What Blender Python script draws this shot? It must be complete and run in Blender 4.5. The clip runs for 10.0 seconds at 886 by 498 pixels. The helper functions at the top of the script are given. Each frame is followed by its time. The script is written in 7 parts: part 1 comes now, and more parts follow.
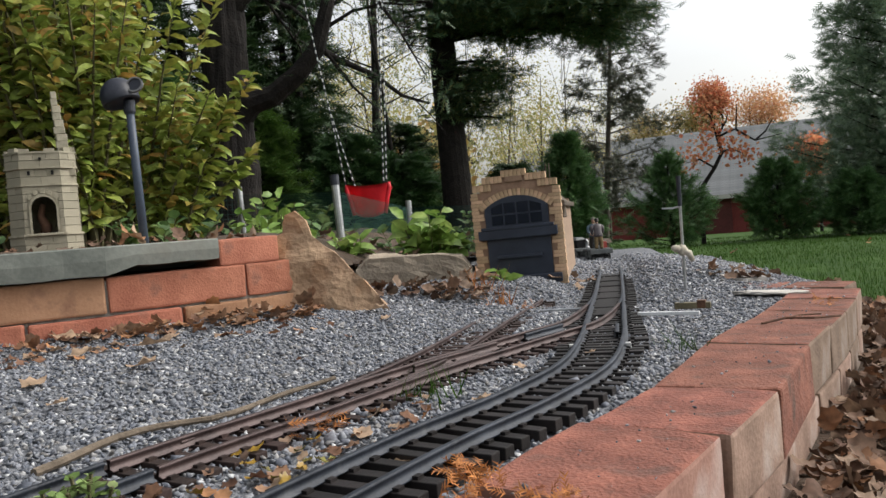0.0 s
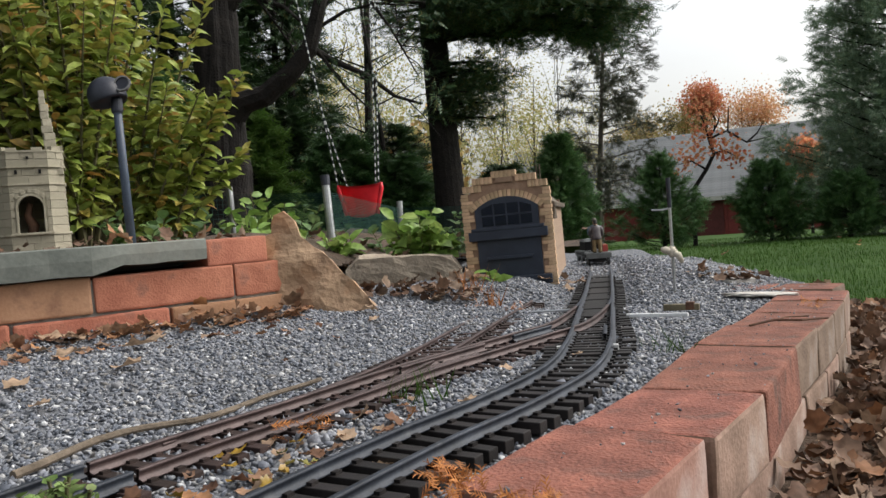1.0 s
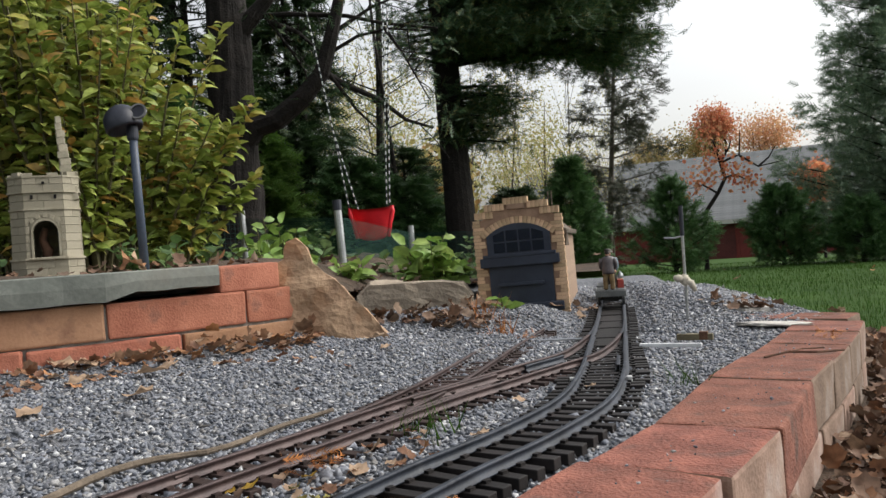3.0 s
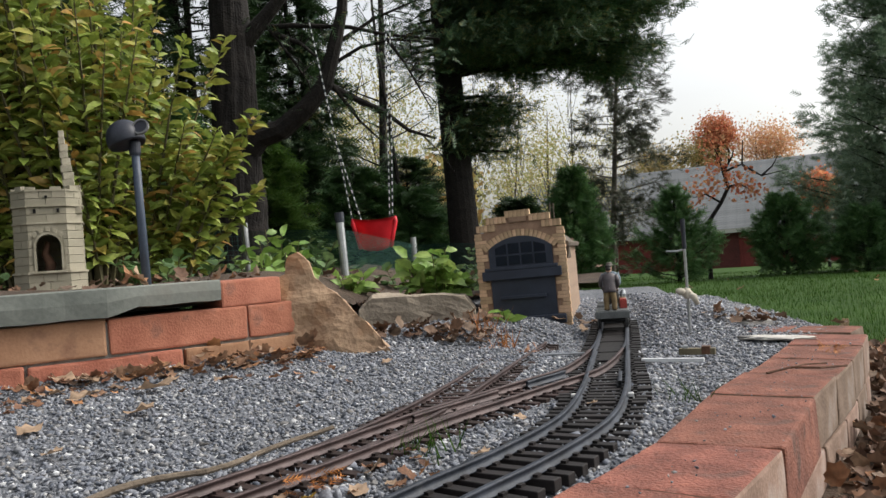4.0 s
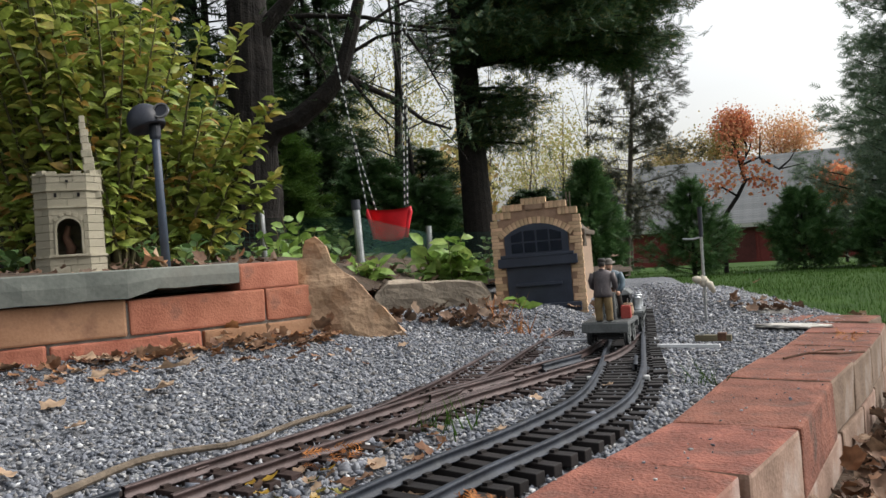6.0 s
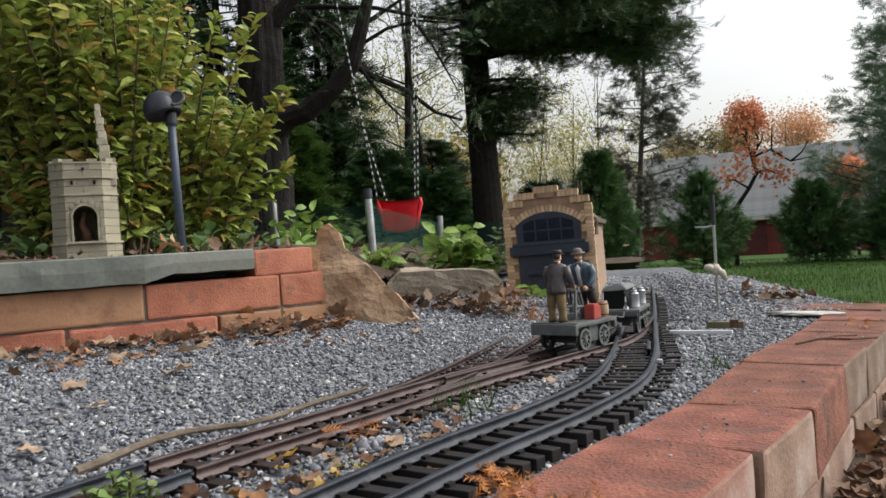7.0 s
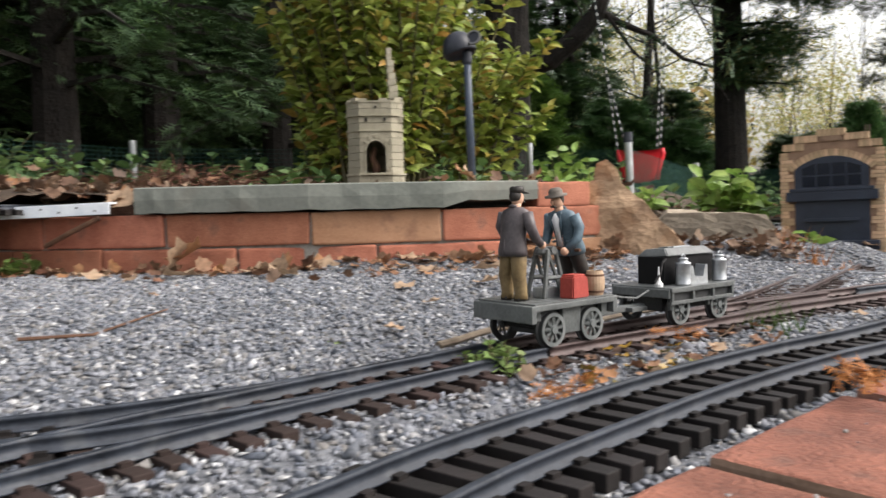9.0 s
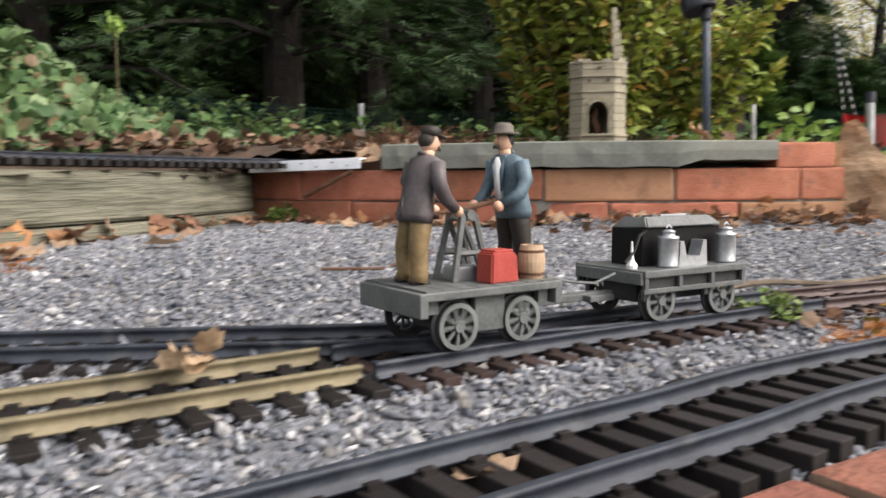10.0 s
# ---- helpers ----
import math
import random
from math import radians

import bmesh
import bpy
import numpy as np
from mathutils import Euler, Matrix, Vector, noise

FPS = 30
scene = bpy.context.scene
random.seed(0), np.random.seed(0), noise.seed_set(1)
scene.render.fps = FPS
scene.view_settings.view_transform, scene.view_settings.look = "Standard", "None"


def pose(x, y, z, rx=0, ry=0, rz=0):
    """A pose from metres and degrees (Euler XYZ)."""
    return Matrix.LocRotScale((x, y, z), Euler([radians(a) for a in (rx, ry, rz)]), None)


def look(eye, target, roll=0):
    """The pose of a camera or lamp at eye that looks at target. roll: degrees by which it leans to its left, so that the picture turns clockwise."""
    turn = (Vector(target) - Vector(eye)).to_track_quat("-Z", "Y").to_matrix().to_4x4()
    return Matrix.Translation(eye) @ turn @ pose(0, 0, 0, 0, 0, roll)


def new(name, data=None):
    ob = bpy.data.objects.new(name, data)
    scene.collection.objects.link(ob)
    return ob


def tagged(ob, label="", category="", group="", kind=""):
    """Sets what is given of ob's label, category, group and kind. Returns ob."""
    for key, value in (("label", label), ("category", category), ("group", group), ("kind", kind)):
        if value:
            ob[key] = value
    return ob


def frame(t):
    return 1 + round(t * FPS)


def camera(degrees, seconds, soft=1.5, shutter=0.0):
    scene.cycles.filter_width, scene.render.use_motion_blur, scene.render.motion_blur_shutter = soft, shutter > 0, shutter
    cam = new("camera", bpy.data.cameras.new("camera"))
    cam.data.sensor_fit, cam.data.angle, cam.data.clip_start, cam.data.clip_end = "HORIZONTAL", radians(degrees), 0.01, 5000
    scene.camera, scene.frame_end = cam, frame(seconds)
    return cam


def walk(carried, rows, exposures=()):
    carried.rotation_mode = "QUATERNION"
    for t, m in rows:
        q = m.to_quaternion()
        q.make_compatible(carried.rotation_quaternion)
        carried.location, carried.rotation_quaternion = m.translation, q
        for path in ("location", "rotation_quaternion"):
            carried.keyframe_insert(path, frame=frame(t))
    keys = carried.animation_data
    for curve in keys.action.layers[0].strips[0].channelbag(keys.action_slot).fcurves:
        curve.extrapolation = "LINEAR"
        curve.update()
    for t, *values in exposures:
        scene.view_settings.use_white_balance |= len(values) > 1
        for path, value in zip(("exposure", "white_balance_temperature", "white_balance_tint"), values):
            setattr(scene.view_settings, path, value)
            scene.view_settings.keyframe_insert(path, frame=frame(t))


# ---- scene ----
cam = camera(58.7, 10.0, shutter=0.4)
PATH = [
    (0, (0.167, 0.051, 0.145), (-0.194, 2.017, 0.092), -4.6),
    (0.5, (0.169, 0.052, 0.142), (-0.18, 2.021, 0.091), -4.6),
    (1, (0.172, 0.055, 0.145), (-0.171, 2.025, 0.092), -4.4),
    (1.5, (0.171, 0.056, 0.152), (-0.176, 2.025, 0.142), -4.6),
    (2, (0.17, 0.055, 0.154), (-0.189, 2.022, 0.157), -4.5),
    (2.5, (0.169, 0.055, 0.151), (-0.193, 2.022, 0.152), -4.2),
    (4, (0.173, 0.056, 0.161), (-0.198, 2.021, 0.19), -4.2),
    (4.5, (0.172, 0.055, 0.16), (-0.205, 2.019, 0.199), -4.3),
    (5, (0.171, 0.052, 0.154), (-0.217, 2.014, 0.183), -4.0),
    (6.5, (0.168, 0.049, 0.148), (-0.247, 2.005, 0.155), -3.7),
    (7, (0.165, 0.042, 0.142), (-0.267, 1.995, 0.136), -3.6),
    (7.5, (0.159, 0.032, 0.134), (-0.343, 1.968, 0.091), -3.4),
    (8, (0.144, 0.014, 0.124), (-0.499, 1.906, 0.052), -2.4),
    (8.5, (0.127, -0.009, 0.116), (-0.65, 1.832, 0.021), -2.0),
    (9, (0.103, -0.044, 0.114), (-0.857, 1.708, 0.013), -1.3),
    (9.5, (0.087, -0.079, 0.11), (-1.043, 1.567, -0.012), -1.1),
    (10, (0.074, -0.117, 0.101), (-1.269, 1.354, -0.078), -0.3),
]
walk(cam, [(t, look(eye, target, roll)) for t, eye, target, roll in PATH],
     exposures=[(0.0, 0.66, 6500, 10), (7.0, 0.66, 6500, 10), (8.0, 0.74, 6500, 10), (9.0, 1.07, 6650, 12), (10.0, 1.08, 6800, 14)])

# ---------------------------------------------------------------- world and light
world = bpy.data.worlds.new("overcast_sky")
scene.world = world
world.use_nodes = True
wn, wl = world.node_tree.nodes, world.node_tree.links
sky = wn.new("ShaderNodeTexSky")
sky.sky_type = 'NISHITA'
sky.sun_disc = False
sky.sun_elevation, sky.sun_rotation = radians(45), radians(70)
sky.air_density, sky.dust_density, sky.ozone_density = 1.4, 5.0, 1.0
pale = wn.new("ShaderNodeHueSaturation")
pale.inputs["Saturation"].default_value = 0.22
pale.inputs["Value"].default_value = 1.0
wl.new(sky.outputs[0], pale.inputs["Color"])
wl.new(pale.outputs[0], wn["Background"].inputs["Color"])
wn["Background"].inputs["Strength"].default_value = 0.15

sun = new("sun", bpy.data.lights.new("sun", 'SUN'))
sun.data.energy, sun.data.angle, sun.data.color = 1.2, radians(35), (1.0, 0.94, 0.86)
sun.matrix_world = look((4.3, 2.57, 4.6), (0, 1, 0))


# ---------------------------------------------------------------- materials
def material(name, dark, light, rough=0.8, scale=60.0, fine=600.0, bump=0.3, height=0.002, metal=0.0, spots=None, island=0.0, piece=0.0, spec=0.4, stretch=None):
    """Two scales of noise between a dark and a light tone, fine relief, optional stains, and variation by island or by piece."""
    m = bpy.data.materials.new(name)
    m.use_nodes = True
    n, l = m.node_tree.nodes, m.node_tree.links
    bsdf = n["Principled BSDF"]
    co = n.new("ShaderNodeTexCoord")
    big = n.new("ShaderNodeTexNoise")
    big.inputs["Scale"].default_value, big.inputs["Detail"].default_value = scale, 5
    small = n.new("ShaderNodeTexNoise")
    small.inputs["Scale"].default_value, small.inputs["Detail"].default_value = fine, 3
    where = co.outputs["Object"]
    if stretch:
        mp = n.new("ShaderNodeMapping")
        mp.inputs["Scale"].default_value = stretch
        l.new(where, mp.inputs["Vector"])
        where = mp.outputs[0]
    for t in (big, small):
        l.new(where, t.inputs["Vector"])
    add = n.new("ShaderNodeMath")
    add.operation = 'MULTIPLY_ADD'
    l.new(small.outputs[0], add.inputs[0])
    add.inputs[1].default_value = 0.5
    l.new(big.outputs[0], add.inputs[2])
    ramp = n.new("ShaderNodeMapRange")
    ramp.inputs["From Min"].default_value, ramp.inputs["From Max"].default_value = 0.5, 1.0
    l.new(add.outputs[0], ramp.inputs["Value"])
    mix = n.new("ShaderNodeMix")
    mix.data_type = 'RGBA'
    mix.inputs[6].default_value, mix.inputs[7].default_value = (*dark, 1), (*light, 1)
    l.new(ramp.outputs[0], mix.inputs[0])
    colour = mix.outputs[2]
    if spots:
        st = n.new("ShaderNodeTexNoise")
        st.inputs["Scale"].default_value, st.inputs["Detail"].default_value = spots[1], 6
        l.new(co.outputs["Object"], st.inputs["Vector"])
        cut = n.new("ShaderNodeMapRange")
        cut.inputs["From Min"].default_value, cut.inputs["From Max"].default_value = spots[2] - 0.04, spots[2] + 0.16
        l.new(st.outputs[0], cut.inputs["Value"])
        mx = n.new("ShaderNodeMix")
        mx.data_type = 'RGBA'
        l.new(cut.outputs[0], mx.inputs[0])
        l.new(colour, mx.inputs[6])
        mx.inputs[7].default_value = (*spots[0], 1)
        colour = mx.outputs[2]
    if island or piece:
        hs = n.new("ShaderNodeHueSaturation")
        if island:
            g = n.new("ShaderNodeNewGeometry")
            rnd = g.outputs["Random Per Island"]
        else:
            g = n.new("ShaderNodeObjectInfo")
            rnd = g.outputs["Random"]
        amount = island or piece
        mr = n.new("ShaderNodeMapRange")
        mr.inputs["To Min"].default_value, mr.inputs["To Max"].default_value = 1 - amount, 1 + amount
        l.new(rnd, mr.inputs["Value"])
        l.new(mr.outputs[0], hs.inputs["Value"])
        mh = n.new("ShaderNodeMapRange")
        mh.inputs["To Min"].default_value, mh.inputs["To Max"].default_value = 0.5 + 0.03 * amount, 0.5 - 0.03 * amount
        l.new(rnd, mh.inputs["Value"])
        l.new(mh.outputs[0], hs.inputs["Hue"])
        l.new(colour, hs.inputs["Color"])
        colour = hs.outputs[0]
    l.new(colour, bsdf.inputs["Base Color"])
    bsdf.inputs["Roughness"].default_value = rough
    bsdf.inputs["Metallic"].default_value = metal
    bsdf.inputs["Specular IOR Level"].default_value = spec
    if bump:
        bp = n.new("ShaderNodeBump")
        bp.inputs["Strength"].default_value, bp.inputs["Distance"].default_value = bump, height
        l.new(add.outputs[0], bp.inputs["Height"])
        l.new(bp.outputs[0], bsdf.inputs["Normal"])
    return m


def island_palette(name, colours, rough=0.7, grain=300.0, spec=0.3, translucent=0.0):
    """Each loose piece takes a colour from a palette, with fine grain on it."""
    m = bpy.data.materials.new(name)
    m.use_nodes = True
    n, l = m.node_tree.nodes, m.node_tree.links
    bsdf = n["Principled BSDF"]
    g = n.new("ShaderNodeNewGeometry")
    ramp = n.new("ShaderNodeValToRGB")
    ramp.color_ramp.interpolation = 'LINEAR'
    e = ramp.color_ramp.elements
    while len(e) < len(colours):
        e.new(0.5)
    for i, c in enumerate(colours):
        e[i].position = i / (len(colours) - 1)
        e[i].color = (*c, 1)
    l.new(g.outputs["Random Per Island"], ramp.inputs[0])
    no = n.new("ShaderNodeTexNoise")
    no.inputs["Scale"].default_value, no.inputs["Detail"].default_value = grain, 4
    co = n.new("ShaderNodeTexCoord")
    l.new(co.outputs["Object"], no.inputs["Vector"])
    mr = n.new("ShaderNodeMapRange")
    mr.inputs["From Min"].default_value, mr.inputs["From Max"].default_value = 0.3, 0.7
    mr.inputs["To Min"].default_value, mr.inputs["To Max"].default_value = 0.65, 1.3
    l.new(no.outputs[0], mr.inputs["Value"])
    hs = n.new("ShaderNodeHueSaturation")
    l.new(ramp.outputs[0], hs.inputs["Color"])
    l.new(mr.outputs[0], hs.inputs["Value"])
    l.new(hs.outputs[0], bsdf.inputs["Base Color"])
    bsdf.inputs["Roughness"].default_value = rough
    bsdf.inputs["Specular IOR Level"].default_value = spec
    if translucent:
        tr = n.new("ShaderNodeBsdfTranslucent")
        l.new(hs.outputs[0], tr.inputs["Color"])
        ms = n.new("ShaderNodeMixShader")
        ms.inputs[0].default_value = translucent
        l.new(bsdf.outputs[0], ms.inputs[1])
        l.new(tr.outputs[0], ms.inputs[2])
        l.new(ms.outputs[0], n["Material Output"].inputs["Surface"])
    return m


BRICK = material("red_brick", (0.225, 0.076, 0.046), (0.43, 0.172, 0.106), 0.92, 18, 330, 0.6, 0.003, spots=((0.17, 0.085, 0.062), 38, 0.63), piece=0.16)
BRICK_WORN = material("worn_red_brick", (0.115, 0.043, 0.030), (0.275, 0.106, 0.071), 0.95, 24, 330, 1.0, 0.0045, spots=((0.095, 0.054, 0.043), 34, 0.58), piece=0.14)
BRICK_TAN = material("tan_brick", (0.27, 0.135, 0.075), (0.40, 0.225, 0.135), 0.92, 14, 260, 0.45, 0.002, spots=((0.14, 0.07, 0.05), 25, 0.62), piece=0.12)
BRICK_PALE = material("weathered_brick_side", (0.120, 0.078, 0.054), (0.285, 0.195, 0.145), 0.92, 16, 260, 0.6, 0.002, spots=((0.36, 0.33, 0.30), 13, 0.62), piece=0.25)
BRICK_ROSY = material("lime_stained_brick_side", (0.17, 0.085, 0.062), (0.31, 0.175, 0.135), 0.92, 16, 260, 0.6, 0.002, spots=((0.42, 0.37, 0.34), 12, 0.6), piece=0.1)
MORTAR = material("mortar", (0.16, 0.15, 0.13), (0.34, 0.32, 0.29), 0.95, 80, 700, 0.8, 0.003)
BLUESTONE = material("bluestone", (0.118, 0.130, 0.115), (0.215, 0.226, 0.200), 0.85, 9, 160, 0.4, 0.002, spots=((0.135, 0.120, 0.098), 9, 0.62))
GRAVEL_BASE = material("gravel_dust", (0.051, 0.05525, 0.06375), (0.187, 0.1955, 0.2125), 0.95, 180, 500, 0.9, 0.004)
STONES = island_palette("crushed_bluestone", [(0.060, 0.070, 0.088), (0.140, 0.152, 0.180), (0.210, 0.219, 0.243), (0.105, 0.114, 0.131), (0.245, 0.257, 0.280), (0.132, 0.125, 0.118), (0.47, 0.48, 0.49)], 0.75, 500)
SOIL = material("leaf_mould", (0.025, 0.018, 0.012), (0.09, 0.06, 0.04), 0.97, 25, 300, 0.8, 0.01)
LAWN = material("lawn_soil", (0.018, 0.044, 0.008), (0.042, 0.085, 0.016), 0.97, 4, 60, 0.5, 0.02, spec=0.1)
RAIL = material("weathered_rail", (0.0085, 0.011, 0.016), (0.038, 0.046, 0.061), 0.56, 40, 500, 0.4, 0.0005, metal=0.0, spec=0.28, spots=((0.068, 0.073, 0.080), 70, 0.62))
RAIL_BROWN = material("oxidised_brown_rail", (0.026, 0.017, 0.017), (0.080, 0.054, 0.051), 0.55, 40, 500, 0.3, 0.0005, metal=0.3)
BRASS = material("brass_rail", (0.085, 0.072, 0.042), (0.18, 0.152, 0.092), 0.65, 40, 400, 0.3, 0.0004, metal=0.2, spots=((0.06, 0.052, 0.033), 45, 0.58))
TIE = material("black_plastic_tie", (0.0055, 0.0046, 0.0045), (0.0175, 0.0145, 0.0138), 0.60, 60, 500, 0.5, 0.0008, piece=0.35, spec=0.25)
TIE_BROWN = material("brown_plastic_tie", (0.014, 0.009, 0.008), (0.042, 0.026, 0.022), 0.75, 60, 500, 0.5, 0.0008, piece=0.35, spec=0.25)


# ---------------------------------------------------------------- mesh helpers
def part(name, bm, mat, parent=None, label="", smooth=False, kind=""):
    me = bpy.data.meshes.new(name)
    bm.to_mesh(me)
    bm.free()
    me.materials.append(mat)
    if smooth:
        me.shade_smooth()
    ob = new(name, me)
    if parent is not None:
        ob.parent = parent
    return tagged(ob, label, kind=kind)


def arrays(name, verts, faces, mat, parent=None, label="", kind="", smooth=False):
    me = bpy.data.meshes.new(name)
    faces = np.asarray(faces)
    verts = np.asarray(verts, dtype=np.float32)
    k = faces.shape[1]
    me.vertices.add(len(verts))
    me.vertices.foreach_set("co", verts.ravel())
    me.loops.add(faces.size)
    me.loops.foreach_set("vertex_index", faces.ravel().astype(np.int32))
    me.polygons.add(len(faces))
    me.polygons.foreach_set("loop_start", np.arange(0, faces.size, k, dtype=np.int32))
    me.update(calc_edges=True)
    me.materials.append(mat)
    if smooth:
        me.shade_smooth()
    ob = new(name, me)
    if parent is not None:
        ob.parent = parent
    return tagged(ob, label, kind=kind)


def empty(name, m=None, label="", category="", group="", kind=""):
    ob = new(name)
    if m is not None:
        ob.matrix_world = m
    return tagged(ob, label, category, group, kind)


def box(bm, sx, sy, sz, m=None, bevel=0.0, jitter=0.0):
    """A box whose base is centred on the pose m."""
    r = bmesh.ops.create_cube(bm, size=1.0)
    vs = r["verts"]
    for v in vs:
        v.co = Vector((v.co.x * sx, v.co.y * sy, (v.co.z + 0.5) * sz))
        if jitter:
            v.co += Vector([random.uniform(-jitter, jitter) for _ in range(3)])
    if bevel:
        es = {e for v in vs for e in v.link_edges}
        out = bmesh.ops.bevel(bm, geom=list(es), offset=bevel, segments=2, profile=0.6, affect='EDGES')
        vs = list({v for f in out["faces"] for v in f.verts} | {v for v in vs if v.is_valid})
        seen, todo = set(vs), list(vs)
        while todo:
            for e in todo.pop().link_edges:
                for w in e.verts:
                    if w not in seen:
                        seen.add(w)
                        todo.append(w)
        vs = list(seen)
    if m is not None:
        bmesh.ops.transform(bm, matrix=m, verts=vs)
    return vs


def tube(bm, pts, radii, sides=8, caps=True):
    """A round tube along points, with a radius at each."""
    pts = [Vector(p) for p in pts]
    if not hasattr(radii, "__len__"):
        radii = [radii] * len(pts)
    rings = []
    side = None
    for i, p in enumerate(pts):
        d = (pts[min(i + 1, len(pts) - 1)] - pts[max(i - 1, 0)]).normalized()
        if side is None:
            side = d.orthogonal().normalized()
        side = (side - d * side.dot(d)).normalized()
        up = d.cross(side)
        rings.append([bm.verts.new(p + (side * math.cos(a) + up * math.sin(a)) * radii[i]) for a in [2 * math.pi * k / sides for k in range(sides)]])
    for a, b in zip(rings, rings[1:]):
        for k in range(sides):
            bm.faces.new((a[k], a[(k + 1) % sides], b[(k + 1) % sides], b[k]))
    if caps:
        bm.faces.new(rings[0][::-1])
        bm.faces.new(rings[-1])


def lathe(bm, profile, m=None, sides=24, caps=True):
    """A turned body from (radius, height) pairs."""
    m = m or Matrix()
    rings = [[bm.verts.new(m @ Vector((r * math.cos(a), r * math.sin(a), z))) for a in [2 * math.pi * k / sides for k in range(sides)]] for r, z in profile]
    for a, b in zip(rings, rings[1:]):
        for k in range(sides):
            bm.faces.new((a[k], a[(k + 1) % sides], b[(k + 1) % sides], b[k]))
    if caps:
        bm.faces.new(rings[0][::-1])
        bm.faces.new(rings[-1])


def prism(bm, outline, depth, m=None):
    """An outline in x, z pushed from y = 0 to y = depth."""
    m = m or Matrix()
    a = [bm.verts.new(m @ Vector((x, 0, z))) for x, z in outline]
    b = [bm.verts.new(m @ Vector((x, depth, z))) for x, z in outline]
    k = len(a)
    bm.faces.new(a)
    bm.faces.new(b[::-1])
    for i in range(k):
        bm.faces.new((a[i], b[i], b[(i + 1) % k], a[(i + 1) % k]))
    bmesh.ops.recalc_face_normals(bm, faces=bm.faces[:])


def smooth(t, a, b):
    t = np.clip((t - a) / (b - a), 0, 1)
    return t * t * (3 - 2 * t)


class Line:
    """A smooth curve through points on the ground, by the length along it."""

    def __init__(self, pts, step=0.004):
        p = np.array(pts, float)
        p = np.vstack([2 * p[0] - p[1], p, 2 * p[-1] - p[-2]])
        out = []
        for i in range(1, len(p) - 2):
            u = np.linspace(0, 1, 24, endpoint=False)[:, None]
            a, b, c, d = p[i - 1], p[i], p[i + 1], p[i + 2]
            out.append(0.5 * (2 * b + (c - a) * u + (2 * a - 5 * b + 4 * c - d) * u ** 2 + (3 * b - a - 3 * c + d) * u ** 3))
        out.append(p[-2:-1])
        q = np.vstack(out)
        for _ in range(3):
            q[1:-1] = (q[:-2] + 2 * q[1:-1] + q[2:]) / 4
        s = np.r_[0, np.cumsum(np.hypot(*np.diff(q, axis=0).T))]
        self.length = s[-1]
        self.s = np.arange(0, self.length, step)
        self.xy = np.c_[np.interp(self.s, s, q[:, 0]), np.interp(self.s, s, q[:, 1])]
        g = np.gradient(self.xy, axis=0)
        self.dir = g / np.hypot(*g.T)[:, None]

    def at(self, s):
        i = np.interp(s, self.s, np.arange(len(self.s)))
        k = int(min(max(i, 0), len(self.s) - 2))
        f = i - k
        p = self.xy[k] * (1 - f) + self.xy[k + 1] * f
        d = self.dir[k] * (1 - f) + self.dir[k + 1] * f
        return p, d / np.hypot(*d)

    def offset(self, d, a=0.0, b=None):
        keep = (self.s >= a) & (self.s <= (self.length if b is None else b))
        left = np.c_[-self.dir[:, 1], self.dir[:, 0]]
        return (self.xy + left * d)[keep]


# ---------------------------------------------------------------- tracks: from the far end towards the near end
GAUGE = 0.0475
MAIN = Line([(-0.30, 2.64), (-0.08, 2.61), (0.09, 2.51), (0.183, 2.33), (0.214, 2.12), (0.214, 1.92), (0.206, 1.70), (0.198, 1.48), (0.185, 1.28), (0.152, 1.09), (0.108, 1.0), (0.055, 0.90),
             (0.004, 0.805), (-0.058, 0.66), (-0.108, 0.55), (-0.142, 0.46), (-0.186, 0.315), (-0.21, 0.225), (-0.228, 0.145), (-0.266, -0.01), (-0.32, -0.2)])
EAST = Line([(0.206, 1.70), (0.198, 1.48), (0.190, 1.28), (0.182, 1.1), (0.174, 0.93), (0.155, 0.78), (0.11, 0.655), (0.06, 0.555), (0.012, 0.437), (-0.02, 0.335), (-0.045, 0.245), (-0.058, 0.171), (-0.08, 0.075), (-0.105, -0.05), (-0.14, -0.25)])
SIDING = Line([(0.06, 1.42), (0.045, 1.3), (0.03, 1.19), (0.012, 1.03), (-0.008, 0.88), (-0.035, 0.76), (-0.07, 0.655), (-0.108, 0.55)])
WEST = Line([(-0.15, 0.43), (-0.19, 0.32), (-0.235, 0.235), (-0.28, 0.175), (-0.344, 0.107), (-0.405, 0.038), (-0.5, -0.06)])


def rail_top(x, y):
    return 0.012 + 0.009 * smooth(y, 1.3, 2.3)


